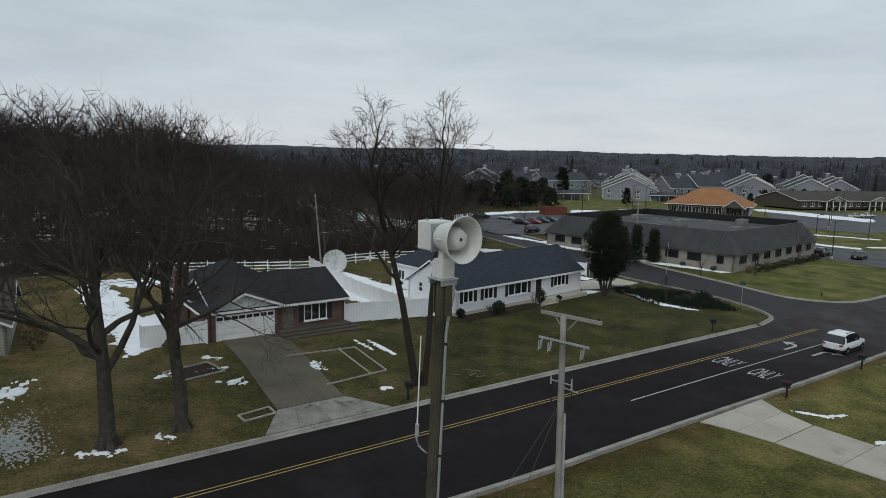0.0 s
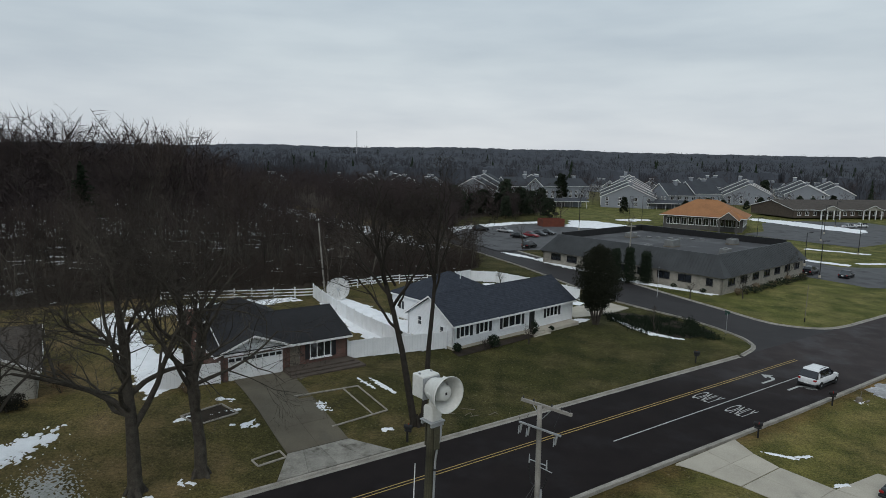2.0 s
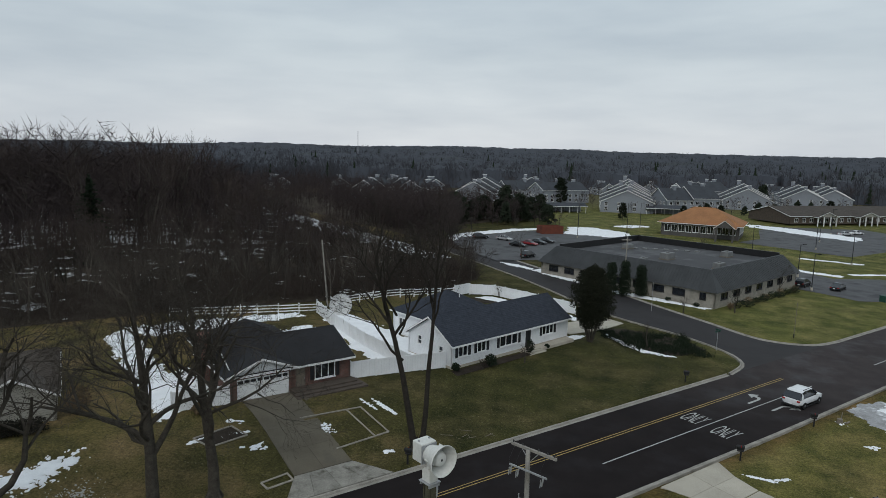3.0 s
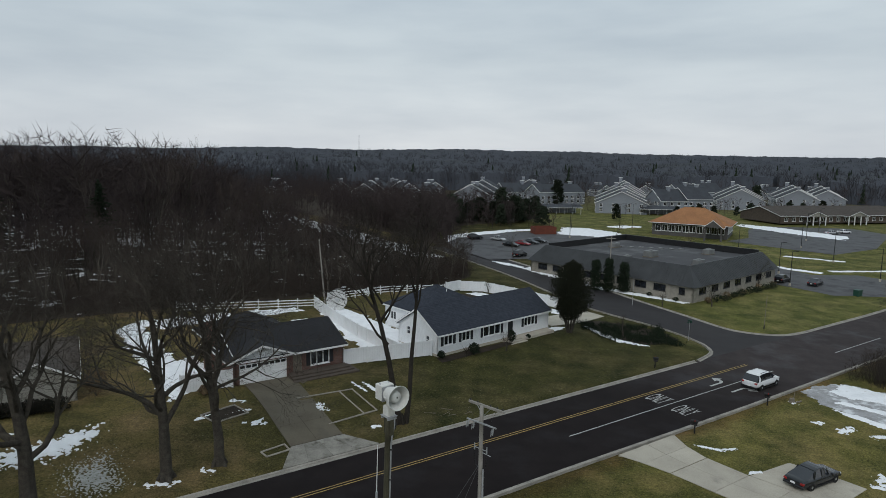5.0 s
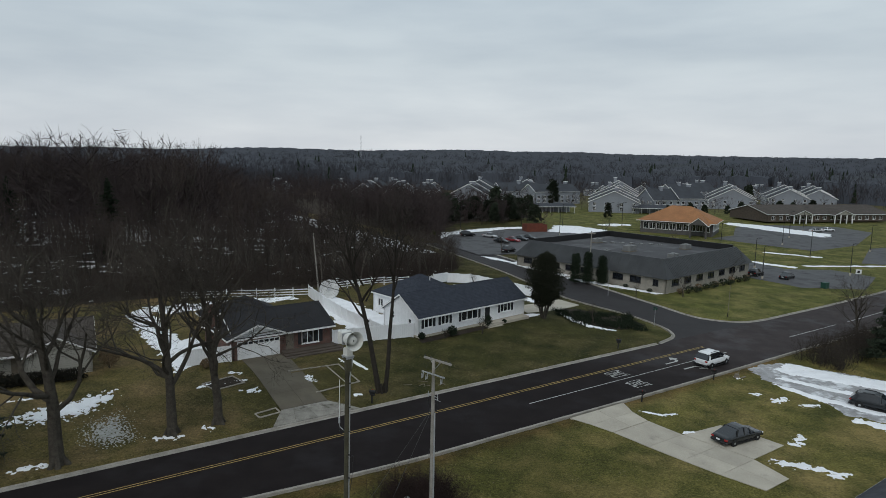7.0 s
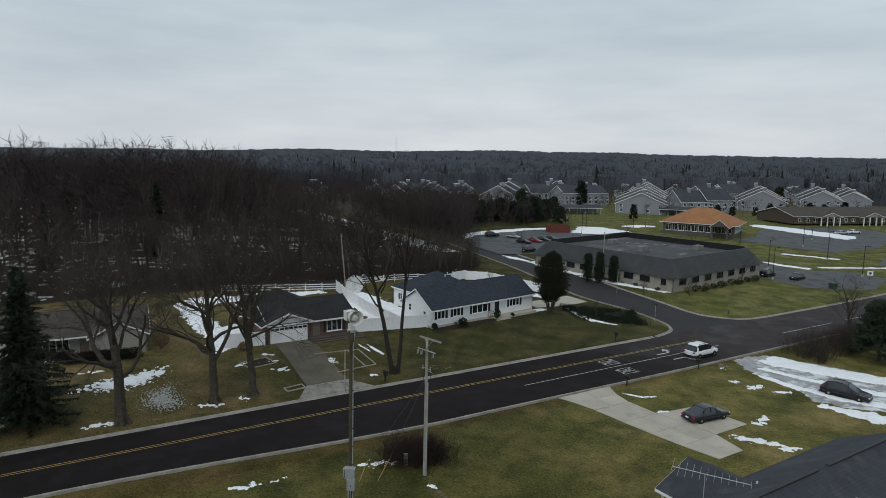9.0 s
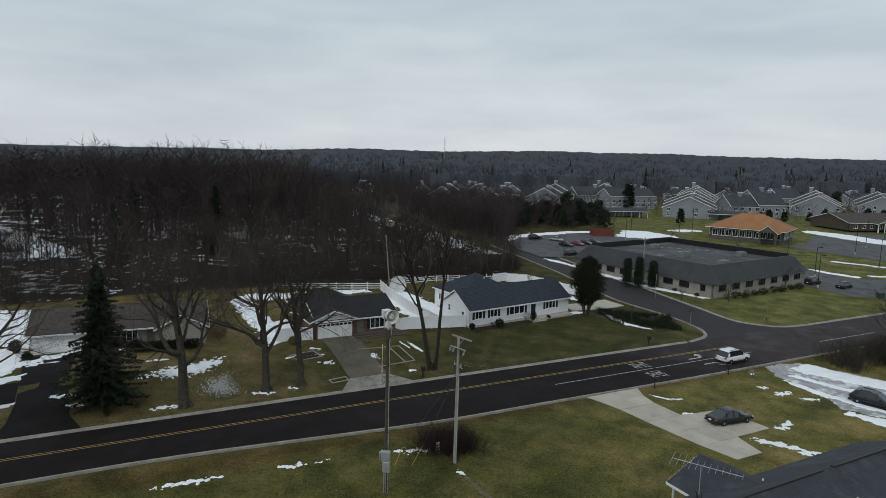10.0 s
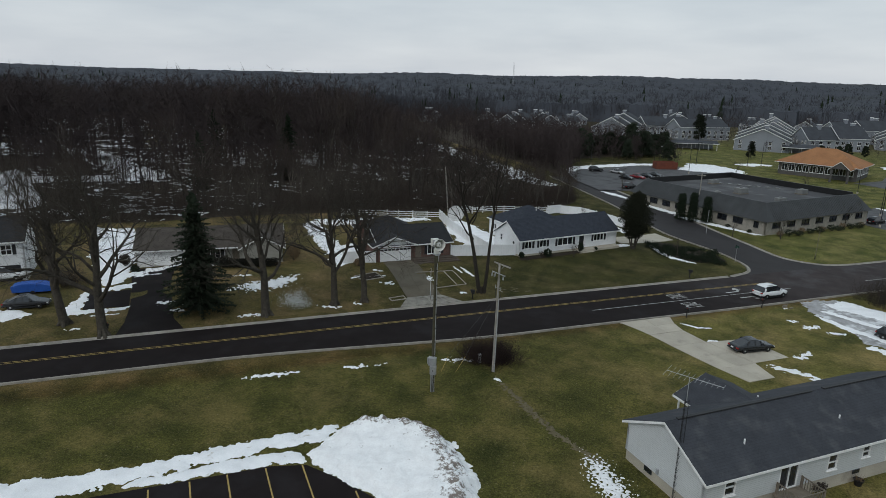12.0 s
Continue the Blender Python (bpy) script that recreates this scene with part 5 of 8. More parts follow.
def bare_tree(x, y, h, r, seed, label, fork=0.42, spread=0.62, depth=5, kids=(9, 6, 5, 5, 5), twig=0.75, lean=(0, 0), group="lawn trees", turn=0.0, droop=0.4, trunk=0.62, crook=0.26, leaders=0.0, extra=(), tip=0.0085, dark=False):
    rng = random.Random(seed)
    k = grow(rng, h, r, fork, spread, depth, kids, twig, 12, droop, 0.011, lean, trunk, crook, leaders, extra)[4]
    rng = random.Random(seed)
    wv, wf, tv, tf, k = grow(rng, h, r / k, fork, spread, depth, kids, twig, 12, droop, tip / k, lean, trunk, crook, leaders, extra)
    t = thing("bare_tree", at(x, y, turn, -0.05), label, "tree", group)
    link("trunk", mesh_of("trunk", wv, wf, M["dark_bark" if dark else "bark"]), None, t)
    link("crown", mesh_of("crown", tv, tf, M["dark_bark" if dark else "twig"]), None, t, "fine bare twigs")
    return t


OAK = "tall bare deciduous tree standing on the winter lawn"
LAWN = dict(trunk=0.66, crook=0.36, leaders=0.42, kids=(12, 6, 5, 4, 3), droop=0.2, twig=0.8)
bare_tree(-15.1, 37.7, 19.5, 0.44, 11, OAK, 0.34, 0.86, extra=((5.2, (-0.9, -0.2, 0.12), 6.0, 0.30),), **LAWN)
bare_tree(-12.1, 40.0, 19.5, 0.40, 12, OAK, 0.36, 0.82, extra=((6.5, (0.9, -0.2, 0.25), 6.5, 0.32),), **LAWN)
bare_tree(-21.3, 32.2, 19.0, 0.54, 13, OAK, 0.36, 0.88, **LAWN)
bare_tree(-34.4, 21.8, 20.5, 0.52, 14, OAK, 0.28, 0.86, extra=((4.6, (-0.75, 0.1, 0.66), 9.0, 0.55),), **LAWN)
bare_tree(-40.0, 22.9, 19.5, 0.50, 15, OAK, 0.36, 0.86, lean=(-0.2, 0.02), **LAWN)
TALL = dict(depth=5, trunk=0.74, crook=0.28, leaders=0.25, droop=0.2, twig=0.6, tip=0.017, dark=True)
bare_tree(1.12, 48.2, 20.6, 0.29, 16, "very tall slim bare tree beside the kerb", 0.60, 0.84, kids=(7, 4, 4, 3, 2), lean=(-0.15, 0.02), extra=((7.0, (-0.8, 0.0, 0.62), 6.0, 0.42), (10.5, (-0.7, -0.3, 0.6), 5.0, 0.36), (9.0, (0.5, 0.4, 0.7), 4.0, 0.3)), **TALL)
bare_tree(1.62, 48.45, 20.8, 0.24, 17, "very tall slim bare tree beside the kerb", 0.64, 0.74, kids=(6, 4, 4, 3, 2), lean=(0.10, 0.02), **TALL)
bare_tree(66.4, 73.6, 10.5, 0.2, 18, "small bare tree at the edge of the brush", 0.2, 0.72, 4, (9, 6, 5, 4), 0.7)

# the woods behind the houses: some of many alike bare trees, each a thing of its own
WOOD = []
for k in range(7):
    rng = random.Random(100 + k)
    h = (20.0, 22.0, 18.5, 23.0, 21.0, 19.0, 22.5)[k]
    wv, wf, tv, tf, _ = grow(rng, h, rng.uniform(0.20, 0.30), (0.22, 0.10, 0.30, 0.14, 0.34, 0.08, 0.18)[k], (0.44, 0.54, 0.42, 0.50, 0.40, 0.56, 0.46)[k], 4, (9, 5, 4, 3), 1.3, 6, 0.1, 0.024, (0, 0), 0.66, 0.34)
    WOOD.append((mesh_of("trunk", wv, wf, M["wood_bark"]), mesh_of("crown", tv, tf, M["wood_twig"])))


def wood_tree(x, y, k, s, a):
    t = thing("woodland_tree", pose(x, y, level(x, y) - 0.1, 0, 0, a) @ Matrix.Scale(s, 4), "slender bare tree in the brown winter woods", "tree", "woodland trees")
    link("trunk", WOOD[k][0], None, t)
    link("crown", WOOD[k][1], None, t)


WOODS = [(-84, 56), (-61, 65), (-40, 79), (-27, 87), (-13, 93), (5, 105), (12, 118), (12, 128), (8, 142), (-16, 178), (-59, 247), (-172, 300), (-330, 260), (-330, 60), (-150, 40)]


STRIP = [(4, 146), (-2, 157), (-23, 190), (-60, 246)]


def clearing(x, y):
    """Open snowy strips among the trees."""
    return edge_distance(x, y, [(-120, 92), (-92, 108), (-150, 150)]) < 5 or edge_distance(x, y, [(-132, 104), (-92, 70)]) < 4 or edge_distance(x, y, STRIP) < 5.5 or edge_distance(x, y, [(-80, 148), (-34, 156)]) < 3


def wood_height(x, y):
    """Scrubby trees at the edge of the woods and beside the open strip, tall ones farther in."""
    tall = 0.58 + 0.72 * smooth(26, 70, edge_distance(x, y, WOODS[:9]))
    scrub = 0.36 + 0.94 * smooth(4, 48, edge_distance(x, y, STRIP))
    return min(tall, scrub) * (1.0 - 0.22 * smooth(-52, 6, x) - 0.08 * smooth(140, 240, y))


rng = random.Random(5)
count = 0
tries = 0
wood_spots = []
while count < 256 and tries < 20000:
    tries += 1
    x, y = rng.uniform(-190, 12), rng.uniform(50, 250)
    if not inside(x, y, WOODS) or clearing(x, y):
        continue
    near = edge_distance(x, y, WOODS[:9])
    if rng.random() > (1.3 if x > -58 else 0.65) / (1 + (near / 17.0) ** 1.9):
        continue
    if any((x - a) ** 2 + (y - b) ** 2 < 5 for a, b in wood_spots):
        continue
    wood_spots.append((x, y))
    wood_tree(x, y, rng.randrange(7), wood_height(x, y) * rng.uniform(0.82, 1.1), rng.uniform(0, 360))
    count += 1


# far woods, past counting: one mesh of many small bare crowns and dark conifers
def far_woods(name, spots, mat, label, conifer=False, twigs=26):
    vs, fs = [], []
    rng = random.Random(9)
    for x, y, h in spots:
        z = level(x, y)
        if conifer:
            w = h * 0.2
            for k in range(5):
                z0, z1, r = z + h * (0.1 + 0.18 * k), z + h * (0.34 + 0.17 * k), w * (1 - 0.18 * k)
                b = len(vs)
                for i in range(6):
                    a = i * 1.047 + k
                    rr = r * rng.uniform(0.7, 1.15)
                    vs.append((x + rr * math.cos(a), y + rr * math.sin(a), z0 - rng.uniform(0, 0.06) * h))
                vs.append((x, y, z1))
                for i in range(6):
                    fs.append((b + i, b + (i + 1) % 6, b + 6))
            continue
        r = h * rng.uniform(0.30, 0.45)
        cone3(vs, fs, Vector((x, y, z - 0.5)), Vector((x, y, z + h * 0.7)), h * 0.007 + 0.03, h * 0.004, 3)
        if twigs > 60:
            for k in range(twigs // 9):
                a, e = k * 2.4 + rng.random(), rng.uniform(0.3, 1.25)
                base = Vector((x + rng.gauss(0, 0.6), y + rng.gauss(0, 0.6), z + h * rng.uniform(0.08, 0.68)))
                tip = base + Vector((math.cos(a) * math.cos(e), math.sin(a) * math.cos(e), math.sin(e))) * r * rng.uniform(0.6, 1.0)
                tip.z = min(tip.z, z + h * 0.97)
                cone3(vs, fs, base, tip, h * 0.005, h * 0.0015, 3)
                for j in range(8):
                    b2 = base.lerp(tip, rng.uniform(0.35, 1.0))
                    d2 = Vector((rng.gauss(0, 1), rng.gauss(0, 1), rng.uniform(-0.1, 1.7))).normalized() * h * rng.uniform(0.07, 0.15)
                    cone3(vs, fs, b2, b2 + d2, 0.02 + h * 0.0022, 0.0, 3)
            continue
        for k in range(twigs):
            a, e = rng.random() * 6.283, rng.uniform(0.85, 1.5)
            base = Vector((x + rng.uniform(-0.5, 0.5) * r, y + rng.uniform(-0.5, 0.5) * r, z + h * (0.25 + 0.5 * rng.random())))
            tip = base + Vector((math.cos(a) * math.cos(e), math.sin(a) * math.cos(e), math.sin(e))) * r * rng.uniform(0.7, 1.3)
            tip.z = min(tip.z, z + h * (1.0 - 0.25 * ((tip.x - x) ** 2 + (tip.y - y) ** 2) / (r * r * 2)))
            cone3(vs, fs, base, tip, h * 0.013, 0.0, 3)
    return tagged(raw(name, vs, fs, mat), label, "woods", kind="stuff")


rng = random.Random(21)
mid, far, pines = [], [], []
while len(mid) < 1250:
    x, y = rng.uniform(-330, 40), rng.uniform(60, 420)
    if inside(x, y, WOODS) and not clearing(x, y) and edge_distance(x, y, WOODS[:9]) > 18 and rng.random() < (1.0 if edge_distance(x, y, WOODS[:9]) < 110 else 0.3):
        mid.append((x, y, wood_height(x, y) * rng.uniform(17, 22)))
far_woods("woods", mid, M["wood_mass"], "brown mass of bare winter woods", twigs=99)
copse = []
BEYOND = [(13, 148), (5, 166), (-12, 194), (-50, 252), (-110, 330), (-30, 352), (12, 318), (20, 300), (48, 240), (26, 222), (10, 206), (6, 184)]
while len(copse) < 460:
    x, y = rng.uniform(-110, 62), rng.uniform(148, 352)
    if inside(x, y, BEYOND):
        copse.append((x, y, rng.uniform(9, 14)))
FRONT = [(12, 150), (4, 167), (-13, 195), (-34, 228), (8, 226), (13, 200), (9, 180)]
while len(copse) < 700:
    x, y = rng.uniform(-34, 14), rng.uniform(150, 228)
    if inside(x, y, FRONT):
        copse.append((x, y, rng.uniform(10.5, 15.5)))
for _ in range(130):
    copse.append((rng.uniform(-190, -50), rng.uniform(330, 400), rng.uniform(11, 16)))
for _ in range(70):
    x = rng.uniform(6, 46)
    copse.append((x, rng.uniform(206, 240), rng.uniform(7, 11)))
for _ in range(70):
    copse.append((rng.uniform(36, 232), rng.uniform(268, 350), rng.uniform(5, 9)))
for _ in range(60):
    copse.append((rng.uniform(236, 310), rng.uniform(320, 430), rng.uniform(9, 14)))
for _ in range(110):
    copse.append((rng.uniform(50, 250), rng.uniform(352, 432), rng.uniform(8, 13)))
far_woods("woods", copse, M["wood_mass"], "thin belts of bare trees round the apartments", twigs=90)
while len(far) < 5200:
    a, d = rng.uniform(radians(42), radians(152)), 330 * (1500 / 330) ** (rng.random() ** 1.3)
    x, y = d * math.cos(a), 40 + d * math.sin(a)
    if d < 520 and -45 < x < 240 and y < 425:
        continue
    (pines if rng.random() < 0.035 else far).append((x, y, rng.uniform(12, 19)))
far_woods("far_woods", far, M["hazed_twig"], "distant bare woods covering low hills, coloured blue-grey for haze", twigs=11)
far_woods("far_pines", pines, M["needles"], "dark conifers among the distant woods", True)
# the closed canopy of the woods on the far hills, with haze painted in as blue-grey
M["canopy"] = material("hazed_canopy", (0.063, 0.068, 0.080), 0.95, (0.045, 0.049, 0.058), 0.012, 0.10, 0.55, 0.3, 1.0, spec=0.05, coords="World", third=(0.058, 0.063, 0.064), third_scale=0.010, third_at=(0.54, 0.68))
vs, fs = [], []
NA, NR_ = 460, 70
rng = random.Random(33)
for j in range(NR_ + 1):
    d = 400 * (3900 / 400) ** (j / NR_)
    for i in range(NA + 1):
        a = radians(38) + radians(120) * i / NA
        x, y = d * math.cos(a), 40 + d * math.sin(a)
        hh = 11.5 + 2.0 * noise.noise((x * 0.03, y * 0.03, 0)) + 9.0 * noise.noise((x * 0.0035, y * 0.0035, 3)) * smooth(600, 1500, d) + rng.uniform(-1.0, 1.0) + (3.0 if d > 1500 else 0)
        if j == 0 or d < 520 and -60 < x < 250 and y < 440:
            hh = -3.0
        vs.append((x, y, level(x, y) + hh))
for j in range(NR_):
    for i in range(NA):
        k = j * (NA + 1) + i
        fs.append((k, k + 1, k + NA + 2, k + NA + 1))
tagged(raw("hazed_canopy", vs, fs, M["canopy"]), "canopy of distant bare woods, coloured blue-grey for haze", "woods", kind="stuff")


# ---- the warning siren on its pole ----
sx, sy = 1.73, 18.5
ZS = level(sx, sy)
sp = thing("siren_pole", pose(sx - 0.32, sy + 1.18, ZS, 5.1, 1.4), "tall weathered wooden pole carrying a siren, on grass", "pole")
bm = B()
for k in range(13):
    z0, z1 = -0.4 + k * 1.047, -0.4 + (k + 1) * 1.047
    tube(bm, (0, 0, z0), (0, 0, z1), 0.155 - k * 0.0026, 0.155 - (k + 1) * 0.0026, 18, cap=k in (0, 12))
bmesh.ops.remove_doubles(bm, verts=bm.verts, dist=0.002)
part("post", bm, M["pole_wood"], sp, smooth=True)
bm = B()
path_tube(bm, [(0.15, -0.08, 0.0), (0.15, -0.08, 2.0), (0.145, -0.08, 8.0), (0.14, -0.08, 12.1), (0.18, -0.11, 12.5), (0.25, -0.13, 12.9), (0.25, -0.12, 13.2)], 0.032, 8)
part("conduit", bm, M["galvanised"], sp)
for k in range(9):
    part("strap", box(B(), 0.10, 0.19, -0.125, -0.03, 1.0 + k * 1.35, 1.06 + k * 1.35), M["black"], sp)
for x, y, z0, z1, r in ((-0.165, -0.06, 0.0, 2.0, 0.03), (-0.10, -0.16, 0.0, 2.0, 0.035), (0.01, -0.185, 0.0, 2.0, 0.03)):
    part("conduit", tube(B(), (x, y, z0), (x, y, z1), r, r, 8), M["galvanised"], sp)
bx = part("control_box", box(B(), -0.34, 0.34, -0.48, -0.14, 2.86, 3.60, 0.03), M["galvanised"], sp, "grey steel control cabinet")
part("hinge", box(B(), -0.36, -0.33, -0.50, -0.46, 2.96, 3.50), M["black"], bx)
part("lid_flange", box(B(), -0.36, 0.36, -0.51, -0.14, 3.57, 3.63), M["galvanised"], bx)
bx = part("battery_box", box(B(), -0.20, 0.36, -0.46, -0.15, 1.95, 2.82, 0.03), M["galvanised"], sp, "grey steel battery cabinet")
part("latch", box(B(), 0.07, 0.12, -0.48, -0.46, 2.3, 2.45), M["black"], bx)
part("control_box", box(B(), -0.46, -0.34, -0.38, -0.18, 2.94, 3.54, 0.015), M["galvanised"], sp)
# antenna on its bracket
bm = B()
path_tube(bm, [(-0.15, 0.0, 9.12), (-0.27, 0.0, 9.22), (-0.36, 0.0, 9.32), (-0.40, 0.0, 9.46), (-0.40, 0.0, 9.85)], 0.022, 8)
an = part("antenna_bracket", bm, M["galvanised"], sp)
part("antenna", tube(B(), (-0.40, 0, 9.7), (-0.40, 0, 11.95), 0.018, 0.013, 8), M["white"], an, "slim white whip antenna")
part("clamp", box(B(), -0.445, -0.355, -0.04, 0.04, 9.55, 9.85, 0.01), M["galvanised"], an)
bm = B()
path_tube(bm, [(-0.40, 0.0, 9.5), (-0.36, -0.05, 9.05), (-0.28, -0.05, 8.92), (-0.2, -0.05, 9.0), (-0.17, -0.05, 9.2)], 0.012, 6)
part("coax_loop", bm, M["black"], sp)
bm = B()
path_tube(bm, [(0.2, -0.1, 7.6), (0.33, -0.1, 7.75), (0.38, -0.1, 7.6), (0.34, -0.1, 7.2), (0.3, -0.05, 6.5), (0.2, -0.08, 5.6)], 0.012, 6)
part("cable_loop", bm, M["black"], sp)
bm = B()
for k in range(10):
    z = 2.6 + k * 1.0
    box(bm, -0.03 + (0.14 if k % 2 else -0.2), 0.03 + (0.14 if k % 2 else -0.2), -0.02, 0.02, z, z + 0.02)
tagged(part("step_bolt", bm, M["black"], sp), kind="stuff")

ax = Vector((0.62, -0.785, 0.0)).normalized()
si = thing("siren", pose(sx + 0.02, sy, ZS + 13.16, 0, 0, math.degrees(math.atan2(ax.y, ax.x))), "off-white outdoor warning siren with a flared horn", "siren")
# x is the way that the horn faces
part("base_plate", box(B(), -0.26, 0.26, -0.24, 0.24, 0.045, 0.08, 0.008), M["galvanised"], si)
for a in (-0.2, 0.2):
    part("bracket", box(B(), a - 0.025, a + 0.025, -0.21, 0.21, -0.06, 0.045), M["galvanised"], si)
    part("mounting_leg", box(B(), a - 0.02, a + 0.02, -0.09, 0.09, -0.72, -0.06, 0.008), M["pole_wood"], si, "weathered mounting leg bolted to the pole")
bm = B()
prism(bm, [(-0.19, 0.08), (0.19, 0.08), (0.19, 0.42), (0.12, 0.50), (-0.12, 0.50), (-0.19, 0.42)], -0.17, 0.17)
bmesh.ops.bevel(bm, geom=bm.edges[:], offset=0.018, segments=2, affect="EDGES")
part("motor_housing", bm, M["siren_paint"], si)
part("neck", tube(B(), (0, 0, 0.49), (0, 0, 0.66), 0.115, 0.10, 20), M["siren_paint"], si, smooth=False)
bm = B()
box(bm, -0.54, -0.08, -0.29, 0.29, 0.66, 1.28, 0.02)
part("rotor_housing", bm, M["siren_paint"], si)
part("seam_flange", box(B(), -0.09, -0.055, -0.285, 0.285, 0.645, 1.235), M["galvanised"], si)
lay = Matrix.Translation((-0.06, 0, 0.95)) @ Matrix.Rotation(radians(90), 4, "Y")
bm = B()
# outside and inside of the flared horn
prof_out = [(0.245, 0.0), (0.27, 0.06), (0.30, 0.20), (0.345, 0.36), (0.40, 0.52), (0.445, 0.64), (0.468, 0.70), (0.468, 0.725), (0.452, 0.725)]
prof_in = [(0.43, 0.64), (0.385, 0.52), (0.33, 0.36), (0.285, 0.2), (0.25, 0.08)]
lathe(bm, [(r * 1.06, z) for r, z in prof_out + prof_in], 40, lay)
part("horn", bm, M["siren_paint"], si, smooth=True)
bm = B()
lathe(bm, [(0.10, 0.05), (0.21, 0.10), (0.255, 0.22), (0.258, 0.34), (0.228, 0.50), (0.195, 0.58), (0.16, 0.603), (0.0005, 0.605)], 32, lay)
part("centre_cone", bm, M["siren_paint"], si, smooth=True)
for k in range(3):
    b0 = lay @ Matrix.Rotation(radians(30 + 120 * k), 4, "Z")
    bm = B()
    box(bm, 0.22, 0.40, -0.008, 0.008, 0.25, 0.42)
    bm.transform(b0)
    part("vane", bm, M["siren_paint"], si)
part("badge", box(B(), -0.035, 0.035, -0.03, 0.03, 0.0, 0.006), M["black"], si).matrix_basis = lay @ Matrix.Translation((0.0, 0, 0.604))
bm = B()
for k in range(14):
    a = 2 * math.pi * k / 14
    tube(bm, lay @ Vector((0.275 * math.cos(a), 0.275 * math.sin(a), 0.02)), lay @ Vector((0.275 * math.cos(a), 0.275 * math.sin(a), 0.06)), 0.012, 0.012, 6)
tagged(part("bolt", bm, M["galvanised"], si), kind="stuff")
for y in (-0.2, 0.2):
    part("lifting_lug", box(B(), -0.36, -0.30, y - 0.02, y + 0.02, 1.28, 1.32), M["galvanised"], si)

# ---- the utility pole ----
ux, uy = 6.14, 25.3
ZU = level(ux, uy) - 0.2
up_ = thing("utility_pole", pose(ux, uy, ZU), "silver-grey wooden utility pole with crossarms and fuses", "pole")
LEAN = Vector((0.03, 0.95, 0))


def on_pole(z, dx=0.0, dy=0.0):
    return LEAN * (z / 11.0) + Vector((dx, dy, z))


bm = B()
for k in range(11):
    tube(bm, on_pole(-0.4 + k * 1.018), on_pole(-0.4 + (k + 1) * 1.018), 0.155 - k * 0.005, 0.155 - (k + 1) * 0.005, 14, cap=k in (0, 10))
bmesh.ops.remove_doubles(bm, verts=bm.verts, dist=0.002)
part("post", bm, M["grey_wood"], up_, smooth=True)
ARM = Vector((0.72, -0.69, 0)).normalized()
ACR = Vector((ARM.y, -ARM.x, 0))


def beam(bm, c, half0, half1, w, h):
    vs = []
    for s in (-half0, half1):
        for a, b in ((-w, -h), (w, -h), (w, h), (-w, h)):
            vs.append(bm.verts.new(c + ARM * s + ACR * a + Vector((0, 0, b))))
    for f in ((0, 1, 2, 3), (7, 6, 5, 4), (0, 4, 5, 1), (1, 5, 6, 2), (2, 6, 7, 3), (3, 7, 4, 0)):
        bm.faces.new([vs[i] for i in f])
    return bm


arm = part("crossarm", beam(B(), on_pole(10.75) - ACR * 0.17, 1.0, 1.35, 0.05, 0.06), M["grey_wood"], up_)
for s in (-0.9, -0.4, 0.45, 0.9, 1.25):
    p = on_pole(10.82) - ACR * 0.17 + ARM * s
    bm = B()
    lathe(bm, [(0.02, 0.0), (0.04, 0.02), (0.025, 0.045), (0.045, 0.065), (0.025, 0.09), (0.015, 0.11)], 10, Matrix.Translation(p))
    part("insulator", bm, M["black"], arm, "small dark insulator")
for s in (-0.45, 0.45):
    part("brace", tube(B(), on_pole(10.2) - ACR * 0.15, on_pole(10.7) - ACR * 0.17 + ARM * s, 0.018, 0.018, 5), M["galvanised"], up_)
part("crossarm", beam(B(), on_pole(9.95) + ACR * 0.16, 0.85, 1.1, 0.03, 0.035), M["galvanised"], up_, "steel fuse crossarm")
for s in (-0.8, -0.42, 0.85):
    p = on_pole(9.75) + ACR * 0.16 + ARM * s
    f = part("fuse_cutout", tube(B(), p + Vector((0, 0, -0.22)), p + Vector((0.05, -0.03, 0.14)), 0.045, 0.04, 10), M["galvanised"], up_, "grey cylindrical fuse cutout")
    part("fuse_tube", tube(B(), p + ACR * 0.12 + Vector((0, 0, -0.25)), p + ACR * 0.08 + Vector((0, 0, 0.1)), 0.02, 0.02, 6), M["galvanised"], f)
    part("hook", tube(B(), p + Vector((0.05, -0.03, 0.14)), on_pole(9.95) + ACR * 0.16 + ARM * s, 0.012, 0.012, 5), M["black"], f)
    bm = B()
    path_tube(bm, [p + Vector((0, 0, 0.12)), p + Vector((-0.06, 0, 0.5)), on_pole(10.7) - ACR * 0.17 + ARM * s], 0.008, 4)
    part("jumper", bm, M["black"], f)
for s in (-0.42, 0.40):
    c = on_pole(8.5) + ARM * s
    br = part("cable_bracket", tube(B(), on_pole(8.5), c, 0.025, 0.025, 6), M["galvanised"], up_)
    part("terminator", tube(B(), c + Vector((0, 0, -0.15)), c + Vector((0, 0, 0.22)), 0.035, 0.022, 8), M["galvanised"], br, "grey cable end")
    bm = B()
    path_tube(bm, [c + Vector((0, 0, -0.15)), c + Vector((0.02, 0, -0.6)), c - ARM * s * 0.25 + Vector((0, 0, -0.95)), on_pole(7.4)], 0.022, 6)
    part("riser_cable", bm, M["black"], br)
part("cable_bracket", tube(B(), on_pole(8.35), on_pole(8.3) + ARM * 0.65, 0.02, 0.02, 6), M["galvanised"], up_)
bm = B()
